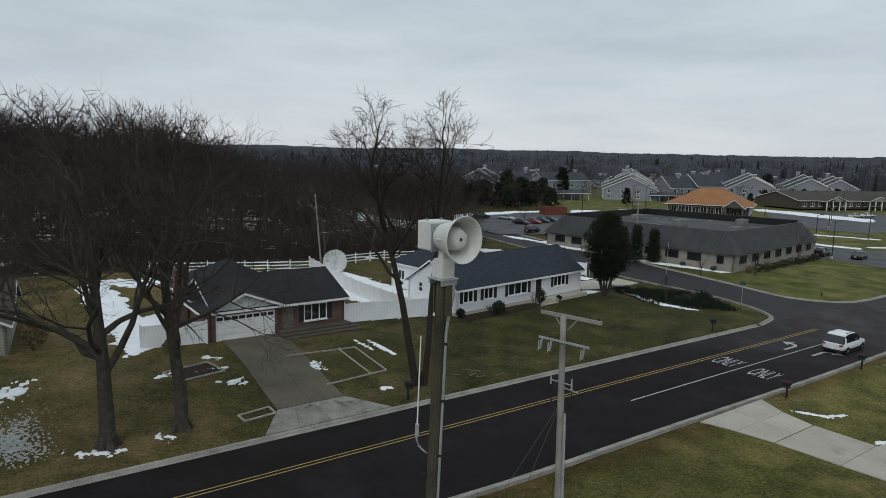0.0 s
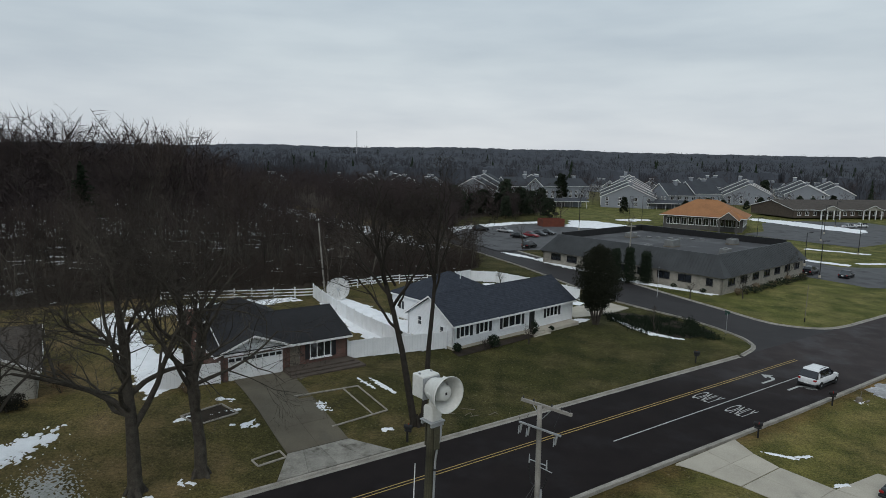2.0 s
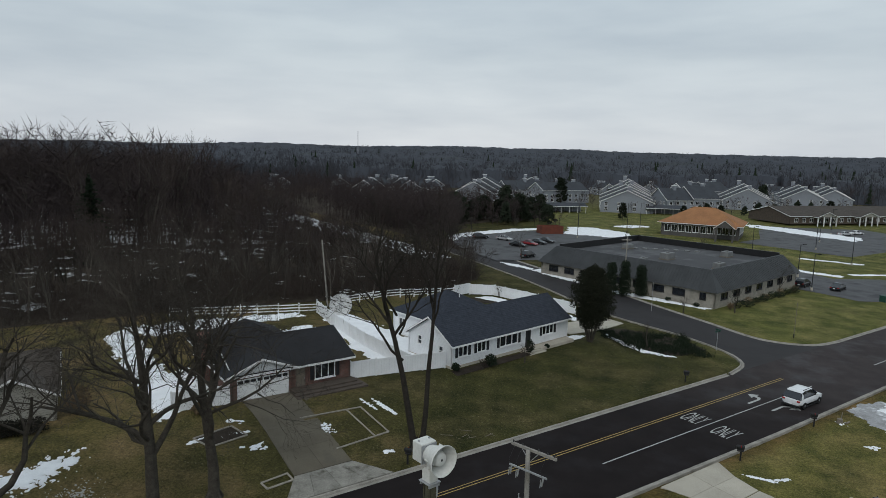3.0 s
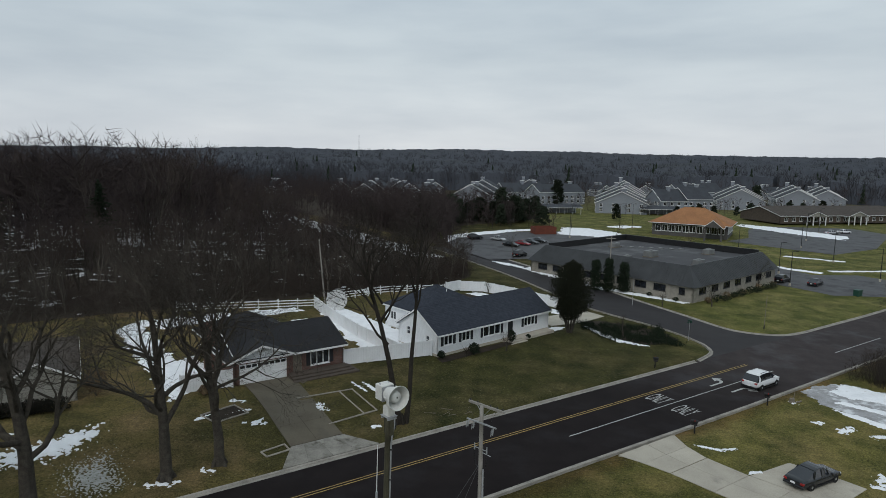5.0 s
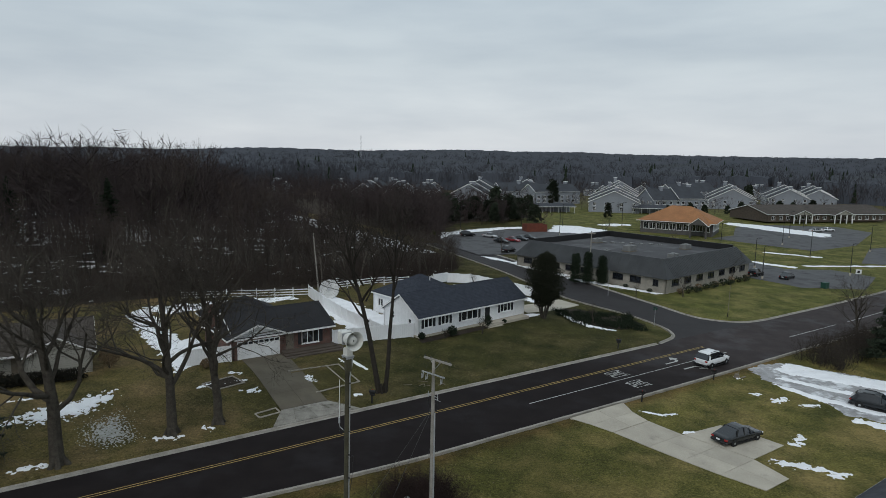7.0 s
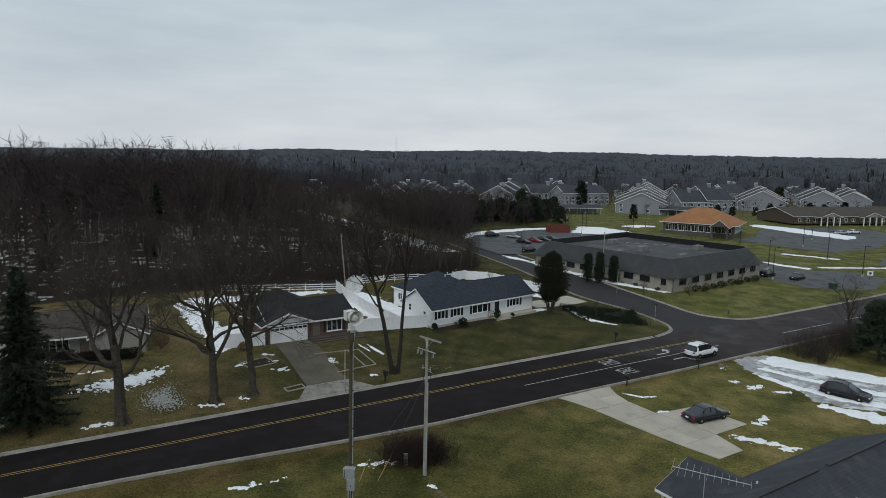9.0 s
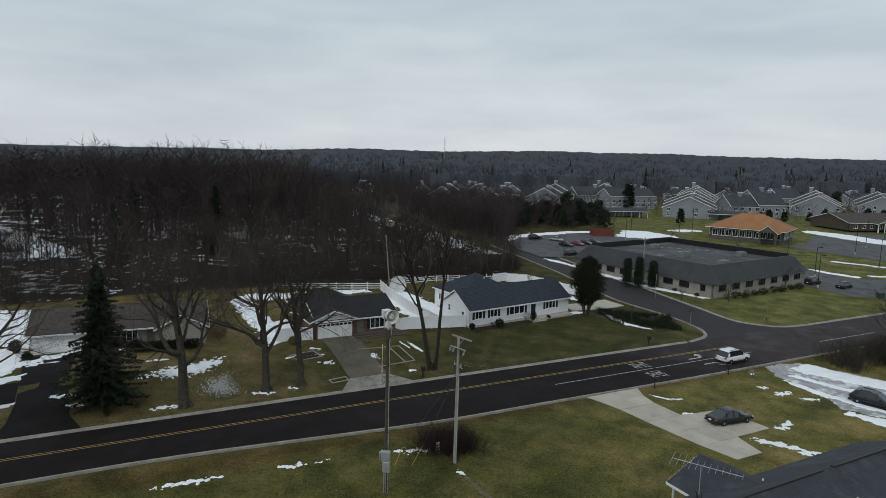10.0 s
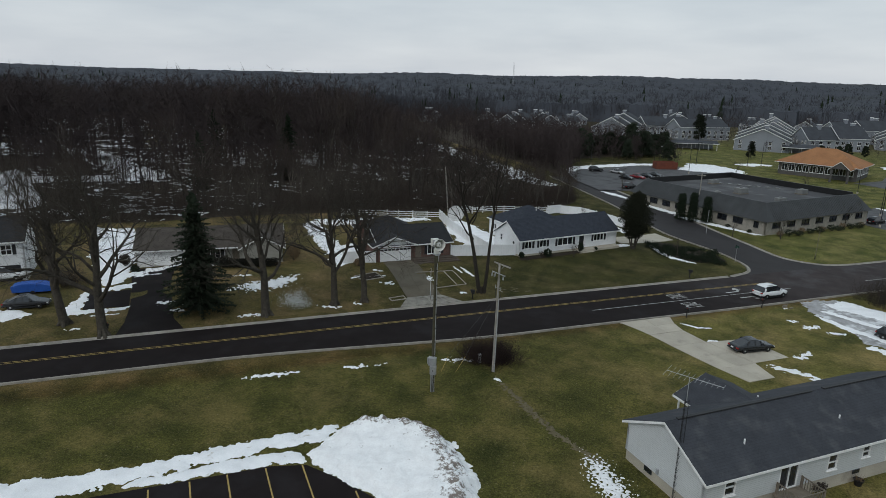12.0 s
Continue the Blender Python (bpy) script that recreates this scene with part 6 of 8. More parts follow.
tube(bm, on_pole(0.1, 0.12, -0.118), on_pole(7.46, 0.12, -0.118), 0.05, 0.05, 8)
part("riser_duct", bm, M["galvanised"], up_)
bm = B()
path_tube(bm, [on_pole(5.2, -0.13, -0.06), on_pole(4.9, -0.2, -0.08), on_pole(2.5, -0.15, -0.08), on_pole(0.2, -0.15, -0.1)], 0.014, 5)
part("ground_wire", bm, M["black"], up_)
for gx, gy, tx, ty in ((1.32, 23.8, 1.9, 24.2), (2.68, 24.1, 3.5, 24.6)):
    foot, grip = Vector((gx - ux, gy - uy, level(gx, gy) - ZU)), Vector((tx - ux, ty - uy, level(tx, ty) - ZU + 1.55))
    part("guy_wire", tube(B(), grip, on_pole(7.8), 0.009, 0.009, 5), M["wire"], up_)
    part("guy_guard", tube(B(), foot, grip, 0.026, 0.026, 6), M["yellow"], up_)
pd = thing("cable_pedestal", at(4.55, 26.85, 30), "weathered grey-green cable pedestal in the bush", "utility box")
part("cabinet", box(B(), -0.14, 0.14, -0.12, 0.12, -0.1, 0.86, 0.02), M["galvanised"], pd)
part("cap", box(B(), -0.16, 0.16, -0.14, 0.14, 0.84, 0.95, 0.03), M["galvanised"], pd)
part("latch", box(B(), -0.03, 0.03, -0.135, -0.118, 0.4, 0.5), M["black"], pd)

# ---- driveways ----
def slab(parent, quad, mat):
    vs = list(quad) + [(x, y, z - 0.14) for x, y, z in quad]
    n = len(quad)
    fs = [tuple(range(n)), tuple(range(2 * n - 1, n - 1, -1))] + [(i, n + i, n + (i + 1) % n, (i + 1) % n) for i in range(n)]
    return raw("slab", vs, fs, mat, parent)


def lerp2(a, b, t):
    return (a[0] + (b[0] - a[0]) * t, a[1] + (b[1] - a[1]) * t)


def paved(name, label, left, right, cols, mat, joint=0.02, lift=0.05, category="driveway"):
    """A driveway between two lines: one slab for each bay and column."""
    dw = thing(name, Matrix(), label, category, kind="structure")
    for i in range(len(left) - 1):
        for c in range(cols):
            t0, t1 = c / cols, (c + 1) / cols
            q = [lerp2(left[i], right[i], t0), lerp2(left[i], right[i], t1), lerp2(left[i + 1], right[i + 1], t1), lerp2(left[i + 1], right[i + 1], t0)]
            cx, cy = sum(p[0] for p in q) / 4, sum(p[1] for p in q) / 4
            w = max(0.5, math.dist(q[0], q[2]))
            s = 1 - joint / w * 2
            q = [(cx + (x - cx) * s, cy + (y - cy) * s) for x, y in q]
            slab(dw, [(x, y, level(x, y) + lift) for x, y in q], mat)
    return dw


def uvs(*pts):
    return [xy(u, v) for u, v in pts]


paved("driveway_apron", "spalled, stained concrete driveway apron beside the kerb", uvs((-6.0, 4.15), (-4.1, 7.2)), uvs((2.3, 4.15), (0.5, 7.2)), 4, M["worn_concrete"])
paved("driveway", "stained grey concrete driveway of the brick house", uvs((-4.1, 7.25), (-3.9, 10.6), (-3.7, 14.0), (-3.6, 17.4), (-3.5, 21.0)), uvs((0.5, 7.25), (0.7, 10.6), (0.9, 14.0), (1.1, 17.4), (1.3, 21.0)), 2, M["old_concrete"], 0.015)
paved("walkway", "narrow concrete walk to the brick porch", uvs((1.35, 17.6), (3.0, 18.6), (5.0, 18.9)), uvs((1.35, 18.8), (3.0, 19.7), (5.0, 19.9)), 1, M["old_concrete"])
paved("driveway_apron", "pale concrete driveway apron beside the kerb", uvs((17.6, -7.75), (18.2, -9.8), (18.6, -11.9)), uvs((25.0, -7.75), (23.9, -9.8), (23.4, -11.9)), 2, M["concrete"])
paved("driveway", "pale grey concrete driveway with dark joints", uvs((18.6, -11.95), (18.9, -15.4), (19.2, -18.4), (19.6, -21.4), (20.3, -24.6)), uvs((23.4, -11.95), (23.5, -15.4), (24.0, -18.4), (24.4, -21.4), (23.6, -24.6)), 2, M["concrete"])
paved("parking_pad", "pale grey concrete parking pad beside the driveway", uvs((23.55, -15.45), (24.05, -18.4), (24.45, -21.35)), uvs((28.4, -16.0), (29.0, -18.4), (29.2, -21.35)), 2, M["concrete"])
paved("driveway", "concrete driveway of the white house", [(20.6, 79.6), (26.0, 83.5), (30.4, 88.3)], [(19.0, 84.0), (23.8, 88.4), (27.6, 92.6)], 2, M["concrete"])
paved("driveway", "wet black asphalt driveway of the tan house", uvs((-37.2, 4.15), (-36.6, 7.5), (-36.3, 12.0), (-36.5, 19.0), (-37.0, 26.2)), uvs((-30.6, 4.15), (-31.6, 7.5), (-31.8, 12.0), (-32.0, 19.0), (-31.4, 26.2)), 1, M["asphalt"], 0.0)
paved("parking_pad", "wet black asphalt pad beside the driveway", uvs((-41.2, 12.4), (-41.0, 17.5)), uvs((-36.4, 12.2), (-36.5, 17.5)), 1, M["asphalt"], 0.0)


def sheet_poly(name, outline, mat, label, category, lift=0.03, kind="structure", step=2.0):
    """A paved area inside an outline, draped over the land."""
    bm = B()
    f = bm.faces.new([bm.verts.new((x, y, 0)) for x, y in outline])
    xs, ys = [p[0] for p in outline], [p[1] for p in outline]
    for axis, lo, hi in ((0, min(xs), max(xs)), (1, min(ys), max(ys))):
        k = lo + step
        while k < hi:
            co = (k, 0, 0) if axis == 0 else (0, k, 0)
            no = (1, 0, 0) if axis == 0 else (0, 1, 0)
            bmesh.ops.bisect_plane(bm, geom=bm.verts[:] + bm.edges[:] + bm.faces[:], plane_co=co, plane_no=no)
            k += step
    for v in bm.verts:
        v.co.z = level(v.co.x, v.co.y) + lift
    return tagged(part(name, bm, mat), label, category, kind=kind)


# the parking lot under the last views
sheet_poly("parking_lot", [(-17.5, -1.6), (-9.7, 3.5), (-7.2, 5.2), (-4.7, 6.1), (-1.9, 5.2), (2.2, 3.4), (12, -6), (16, -20), (-10, -33), (-40, -16)], M["asphalt"], "dark asphalt parking lot with yellow bay lines", "parking lot", 0.04)
for x, y, l in ((-16.0, -1.0, 5.2), (-13.6, 0.6, 5.2), (-11.5, 2.1, 5.4), (-9.5, 3.5, 5.6), (-7.3, 4.9, 5.6), (-5.0, 6.0, 5.8), (-0.3, 4.2, 5.4)):
    d = (0.575, -0.818)
    n_ = (0.055 * 0.818, 0.055 * 0.575)
    q = [(x + n_[0], y + n_[1]), (x - n_[0], y - n_[1]), (x + d[0] * l - n_[0], y + d[1] * l - n_[1]), (x + d[0] * l + n_[0], y + d[1] * l + n_[1])]
    tagged(raw("bay_line", [(a, b, level(a, b) + 0.052) for a, b in q], [(0, 1, 2, 3)], M["yellow"]), "yellow painted parking bay line", "road marking", "bay lines", "structure")
# office and clinic car parks
sheet_poly("parking_lot", [(8, 163), (12, 178), (30, 195), (44, 200), (60, 196), (62, 176), (38, 160), (28, 143), (18, 140)], M["old_asphalt"], "grey asphalt car park behind the office", "parking lot", 0.05)
sheet_poly("parking_lot", [(72, 121), (79, 109), (92, 109), (103, 122), (98, 130), (88, 130), (84, 142), (77, 134)], M["old_asphalt"], "grey asphalt car park beside the office", "parking lot", 0.05)
sheet_poly("parking_lot", [(94, 184), (105, 192), (116, 214), (128, 226), (158, 222), (160, 205), (132, 172), (112, 160)], M["old_asphalt"], "grey asphalt car park of the clinic", "parking lot", 0.05)
sheet_poly("parking_lot", [(112, 140), (132, 166), (165, 178), (172, 160), (130, 134)], M["old_asphalt"], "grey asphalt car park beyond the grass", "parking lot", 0.05)


# ---- snow ----
M["slush"] = material("grey_slush", (0.40, 0.40, 0.41), 0.7, (0.13, 0.12, 0.11), 0.9, 7.0, 0.8, 0.5, 0.04, coords="World", third=(0.62, 0.63, 0.65), third_scale=0.7, third_at=(0.5, 0.62))
M["dirty_snow"] = material("dirty_ploughed_snow", (0.88, 0.89, 0.90), 0.75, (0.72, 0.72, 0.73), 1.4, 9.0, 0.5, 0.7, 0.06, spec=0.3, coords="World")


def gritty(m):
    """Road grit and leaves that the plough left, thickest along the crest of the bank."""
    n, l = m.node_tree.nodes, m.node_tree.links
    b = n["Principled BSDF"]
    at_, geo, no, add, gate, lay = (n.new("ShaderNodeAttribute"), n.new("ShaderNodeNewGeometry"), n.new("ShaderNodeTexNoise"), n.new("ShaderNodeMath"), n.new("ShaderNodeValToRGB"), n.new("ShaderNodeMixRGB"))
    at_.attribute_name = "grit"
    no.inputs["Scale"].default_value, no.inputs["Detail"].default_value, no.inputs["Roughness"].default_value = 1.7, 9.0, 0.78
    l.new(geo.outputs["Position"], no.inputs["Vector"])
    add.operation, add.inputs[1].default_value = "MULTIPLY_ADD", 0.17
    l.new(at_.outputs["Fac"], add.inputs[0])
    l.new(no.outputs[0], add.inputs[2])
    gate.color_ramp.elements[0].position, gate.color_ramp.elements[1].position = 0.625, 0.69
    l.new(add.outputs[0], gate.inputs[0])
    l.new(gate.outputs[0], lay.inputs[0])
    l.new(b.inputs["Base Color"].links[0].from_socket, lay.inputs[1])
    lay.inputs[2].default_value = (0.20, 0.17, 0.15, 1)
    l.new(lay.outputs[0], b.inputs["Base Color"])


gritty(M["dirty_snow"])
M["thin_snow"] = material("thin_snow_in_grass", (0.46, 0.465, 0.46), 0.8, (0.20, 0.20, 0.16), 2.5, 18.0, 0.7, 0.5, 0.04, coords="World")


def snow(outline, depth=0.12, ragged=0.7, grain=0.6, res=0.3, mat=None, label="patch of old melting snow on the grass", slope=0.25, name="snow_patch", hump=None, shift=0.0):
    """Old snow inside an outline, with a ragged melting edge: its surface dips under the grass where it ends."""
    xs, ys = [p[0] for p in outline], [p[1] for p in outline]
    res = res if res > 0.5 or res < 0.13 else max(0.12, res * 0.62)
    x0, x1, y0, y1 = min(xs) - ragged, max(xs) + ragged, min(ys) - ragged, max(ys) + ragged
    nx_, ny_ = int((x1 - x0) / res) + 2, int((y1 - y0) / res) + 2
    closed = list(outline) + [outline[0]]
    f = {}
    vs, index = [], {}
    for j in range(ny_):
        for i in range(nx_):
            x, y = x0 + i * res, y0 + j * res
            d = edge_distance(x, y, closed) * (1 if inside(x, y, outline) else -1)
            d += ragged * (noise.noise((x * grain, y * grain, 3.1)) * 1.1 + noise.noise((x * grain * 3.3, y * grain * 3.3, 7.7)) * 0.6 + noise.noise((x * grain * 9, y * grain * 9, 1.7)) * 0.38 - 0.1) + shift * 0.5
            f[i, j] = d
    fs = []

    def vert(i, j):
        if (i, j) not in index:
            x, y = x0 + i * res, y0 + j * res
            d = f[i, j]
            h = min(depth, d * slope) if d > 0 else max(-0.12, d * 0.4)
            if hump and d > 0:
                h += hump(x, y) * min(1.0, d / 1.5)
            if d > 0:
                h += 0.03 * noise.noise((x * 1.7, y * 1.7, 0))
            index[i, j] = len(vs)
            vs.append((x, y, level(x, y) + h + 0.035))
        return index[i, j]

    for j in range(ny_ - 1):
        for i in range(nx_ - 1):
            if max(f[i, j], f[i + 1, j], f[i, j + 1], f[i + 1, j + 1]) > 0:
                fs.append((vert(i, j), vert(i + 1, j), vert(i + 1, j + 1), vert(i, j + 1)))
    if not fs:
        return None
    return tagged(raw(name, vs, fs, mat or M["snow"], smooth=True), label, "snow", "snow patches", "stuff")


CREST = [(-2.8, 12.0), (0.5, 12.6), (3.6, 11.0), (5.4, 8.0), (6.6, 4.2), (8.0, 0.0)]


def heap(x, y):
    """A ploughed bank: a crest that bends round its outer side, with scraped ridges and lumps."""
    crest = edge_distance(x, y, CREST)
    h = 0.85 * math.exp(-(crest / 2.4) ** 2) + 0.45 * math.exp(-((x - 1.4) / 3.6) ** 2 - ((y - 8.0) / 4.0) ** 2)
    rough = 0.4 + 0.6 * math.exp(-(crest / 1.3) ** 2)
    h += 0.16 * noise.noise((x * 0.7, y * 0.7, 2)) + rough * (0.16 * abs(noise.noise((x * 1.5 + y * 0.5, y * 0.9 - x * 0.3, 4))) + 0.07 * noise.noise((x * 3.1, y * 3.1, 5)) + 0.04 * noise.noise((x * 6, y * 6, 6)))
    return h


heap_ = snow([(-5.2, 7.4), (-4.4, 11.0), (-2.9, 13.2), (1.6, 13.8), (5.0, 11.6), (7.4, 8.0), (8.6, 4.6), (10.5, 0.0), (8.0, -5.0), (4.5, -1.5), (2.0, 3.3), (-1.9, 5.3), (-4.2, 6.4)], 0.30, 0.5, 0.9, 0.2, M["dirty_snow"], label="large ploughed heap of dirty snow by the parking lot", name="snow_heap", hump=heap)
grit = heap_.data.attributes.new("grit", "FLOAT", "POINT")
grit.data.foreach_set("value", [1 - smooth(0.0, 2.0, edge_distance(v.co.x, v.co.y, CREST)) for v in heap_.data.vertices])
snow([(-25, -2.6), (-18.5, 0.9), (-14.2, 4.2), (-10.0, 7.6), (-4.6, 11.6), (-4.8, 9.6), (-7.6, 8.0), (-11.2, 5.2), (-15.2, 1.7), (-20, -2.6)], 0.12, 0.55, 0.9, 0.2, shift=0.5, label="long band of snow along the parking lot edge")
snow([(-6.0, 7.2), (-7.6, 6.6), (-11.4, 4.0), (-14.8, 1.2), (-15.2, 0.6), (-11.2, 3.1), (-7.4, 5.8), (-5.2, 6.5)], 0.08, 0.35, 1.1, 0.18, shift=0.5, label="thin strip of snow at the parking lot edge")
# the rutted snowy drive past the brush
snow([(43.2, 58.2), (45.6, 60.3), (49.3, 61.0), (53, 58), (60, 53.5), (67, 50), (67, 41), (57, 41.5), (48.5, 43.5), (46, 45.4), (46.4, 48.6), (44.6, 51.6), (43.4, 54.8)], 0.03, 0.5, 0.9, 0.25, M["slush"], "rutted drive of grey slush and ice", name="slush_drive")
snow([(46.0, 58.6), (49.3, 61.0), (52, 58.4), (58, 54.4), (67, 50.4), (67, 46.5), (58, 50), (51.5, 53.8), (47, 56.4)], 0.14, 0.55, 0.8, 0.22)
snow([(44.6, 55.2), (46.0, 55.8), (49, 52.7), (55, 48.9), (62, 46.0), (62, 44.8), (54, 47.4), (48.5, 51.2)], 0.10, 0.40, 0.9, 0.2)
snow([(43.4, 54.0), (44.2, 52.8), (46.6, 49.8), (50, 46.9), (56, 44.0), (55, 42.6), (49, 44.8), (46.0, 48.4), (43.8, 52.0)], 0.10, 0.40, 0.9, 0.2)
snow([(46.5, 44.5), (49, 42.6), (53, 41.2), (54, 39.0), (49, 39.6), (46, 43.0)], 0.08, 0.7, 1.0, 0.22)
for cx, cy, rx, ry, a in ((41.6, 48.6, 1.3, 0.5, 0.4), (43.9, 47.2, 1.3, 0.4, 0.2), (40.0, 50.2, 0.5, 0.3, 0), (38.4, 39.6, 0.9, 0.4, 0.8), (37.6, 38.4, 0.9, 0.4, 0.2), (35.4, 34.3, 2.4, 0.7, -0.35), (37.6, 33.0, 1.0, 0.6, 0.2), (29.0, 38.6 + 1.6, 1.0, 0.3, 0.2), (27.2, 44.4, 1.3, 0.22, -0.5), (28.9, 44.3, 0.8, 0.2, 0.1), (40.5, 55.1, 0.35, 0.35, 0), (6.8, 23.7, 0.6, 0.22, -0.6), (2.2, 26.8, 1.5, 0.45, 0.3), (3.6, 27.1, 0.7, 0.3, 0.1), (-13.8, 18.4, 2.6, 0.35, 0.53), (-6.2, 22.7, 2.4, 0.28, 0.5), (-6.2, 50.2, 0.5, 1.2, 0.75), (-13.7, 50.2, 0.8, 0.35, 0.3), (-11.1, 46.7, 0.9, 0.4, 0.3), (-15.4, 37.0, 1.3, 0.4, 0.2), (-22.6, 31.6, 1.5, 0.4, 0.4), (-12.6, 39.0, 0.6, 0.3, 0.2), (-15.6, 46.8, 0.9, 0.25, 0.9), (-13.0, 48.2, 1.2, 0.2, 0.6), (-38.4, 22.2, 1.0, 0.3, 0.4), (-28.4, 37.6, 1.0, 0.4, 0.8), (-1.0, 47.4, 0.5, 0.3, 0), (-1.6, 54.6, 0.25, 2.0, 0.75), (-3.2, 55.0, 0.2, 1.4, 0.75), (-33.2, 31.4, 1.9, 0.8, 0.3), (-31.4, 29.9, 0.9, 0.6, 0.5), (-42.6, 38.8, 1.3, 0.9, 0.4), (-40.9, 39.6, 0.9, 0.4, 0.5), (-36.1, 45.0, 0.9, 0.45, 0.4), (-29.6, 41.9, 1.2, 0.3, 0.5), (-37.8, 18.0 + 8.4, 1.8, 0.2, 0.55)):
    ring = []
    for k in range(12):
        t = 2 * math.pi * k / 12
        px, py = rx * math.cos(t), ry * math.sin(t)
        ring.append((cx + px * math.cos(a) - py * math.sin(a), cy + px * math.sin(a) + py * math.cos(a)))
    if min(rx, ry) < 0.26:
        snow(ring, 0.05, 0.22, 3.4, 0.08, shift=-0.12)
    else:
        snow(ring, 0.05, 0.62, 2.1, 0.10, shift=-0.28)
# thin speckled snow in the lawns
for o in ([(-25.5, 38.6), (-21, 43.4), (-17.6, 41.0), (-14.4, 36.4), (-18.6, 32.8), (-22.4, 33.4)], [(-34, 33), (-29, 36.4), (-26, 33), (-31, 28.5)], [(46, 52), (60, 46), (64, 52), (56, 57)]):
    snow(o, 0.012, 2.2, 6.5, 0.085, M["thin_snow"], "thin speckled snow lying in the grass", 0.05, shift=-5.7)
snow([(14.9, 13.2), (16.4, 12.6), (18.4, 8.4), (18.6, 6.6), (16.8, 7.4), (15.2, 10.4)], 0.03, 1.3, 4.5, 0.08, shift=-0.45, label="thin broken snow in the grass beside the grey house")
snow([(-28.6, 38.6), (-25.6, 41.8), (-23.2, 44.4), (-22.2, 43.0), (-23.4, 39.6), (-26.4, 37.4)], 0.05, 1.3, 2.4, 0.11, shift=-0.5)
# yards and verges
snow([(-13, 88), (-8, 86), (-4.0, 80.5), (-0.5, 76.0), (2.6, 72.6), (4.2, 70.0), (3.6, 67.0), (-1.0, 65.2), (-3.4, 66.5), (-6.5, 71), (-10, 79)], 0.1, 0.7, 0.6, 0.3)
snow([(-34.8, 72.3), (-34, 76), (-28, 68), (-22.9, 60.2), (-22, 63), (-19.6, 59.6), (-18.0, 57.4), (-16.4, 54.6), (-18.4, 52.4), (-18.9, 50.5), (-19.7, 50.0), (-23.7, 55.8), (-28.2, 62)], 0.1, 0.7, 0.6, 0.3)
snow([(-22.0, 66.5), (-19.0, 73), (-13.6, 79.5), (-10.6, 78.4), (-8.6, 73.8), (-10.5, 70.0), (-13.5, 69.0), (-17.5, 66.8)], 0.08, 1.5, 0.7, 0.25)
snow([(-34, 76), (-16, 86), (-14, 84.6), (-20, 79), (-31, 72.5)], 0.08, 1.2, 0.5, 0.4)
snow([(17.0, 73.4), (19.5, 75.4), (22.6, 79.4), (20.9, 79.0), (18.4, 76.2)], 0.06, 0.4, 1.0, 0.2)
snow([(26.4, 76.2), (28.4, 73.9), (31.0, 73.2), (32.0, 73.4), (28.9, 74.9), (27.0, 77.6), (25.9, 81.0), (25.4, 80.6)], 0.08, 0.3, 0.8, 0.2)
snow([(10, 101.5), (15, 97.5), (19.5, 92.8), (23.4, 88.6), (24.6, 90.4), (20.5, 95.6), (16, 100.4), (12.0, 103.2)], 0.1, 0.5, 0.6, 0.3)
snow([(26, 131), (30, 122.5), (35, 115.5), (33.2, 114.2), (28.6, 121), (24.2, 129.5)], 0.1, 0.6, 0.5, 0.35)
snow([(33.5, 114), (41.0, 106.8), (47.8, 99.4), (46.8, 98.4), (40, 104.8), (34.2, 110.4)], 0.12, 0.5, 0.6, 0.3)
snow([(18.5, 139), (22, 136), (25, 131), (24, 130.4), (20, 135)], 0.08, 0.4, 0.6, 0.3)
snow([(9, 168), (13, 180), (31, 197), (44, 203), (45, 206), (28, 201), (9, 184)], 0.2, 1.2, 0.3, 0.6)
snow([(44.5, 192.5), (50, 210), (58, 209), (66, 199), (66, 193), (58, 185.5), (53, 188)], 0.3, 1.6, 0.3, 0.6)
snow([(66, 216), (74, 222), (80, 219), (72, 213)], 0.2, 1.2, 0.3, 0.6)
snow([(84, 143), (92, 133), (91, 130.5), (86, 137)], 0.15, 0.8, 0.4, 0.4)
snow([(122, 233), (131, 222), (141, 198), (134, 188.6), (124, 207), (118, 226)], 0.2, 1.6, 0.3, 0.6)
snow([(96, 156), (107, 148), (108, 149.4), (97, 157.4)], 0.1, 0.7, 0.4, 0.5)
snow([(95, 134), (118, 136), (118, 137.2), (95, 135.6)], 0.1, 0.6, 0.4, 0.4)
snow([(-66, 58.7), (-60.3, 60.8), (-53.0, 52.4), (-47.6, 44.2), (-45.8, 41.0), (-44.4, 38.4), (-43.2, 37.0), (-43.3, 34.0), (-45.5, 34.6), (-48.6, 38.4), (-55.2, 44.8), (-60.5, 51.5)], 0.1, 0.7, 0.6, 0.25)
snow(uvs((-43.5, 12.0), (-41.4, 18.6), (-36.0, 20.4), (-36.4, 18.2), (-41.0, 17.6), (-41.4, 12.2), (-36.6, 12.0), (-36.6, 11.2), (-42.5, 11.0)), 0.1, 0.4, 0.9, 0.22)
snow(uvs((-60, 8.5), (-49, 10.4), (-46.0, 12.4), (-48, 14.0), (-60, 13.0)), 0.1, 0.7, 0.6, 0.3)
snow(uvs((-38.6, 22.4), (-33.0, 24.6), (-30.6, 26.6), (-33.4, 26.2), (-38.8, 24.4)), 0.08, 0.5, 1.0, 0.2)


# the floor of the woods, and the snow that lies in it
sheet_poly("forest_floor", BEYOND, M["leaf_litter"], "brown leaf litter under the trees beyond the open strip", "ground", 0.055, step=6.0)
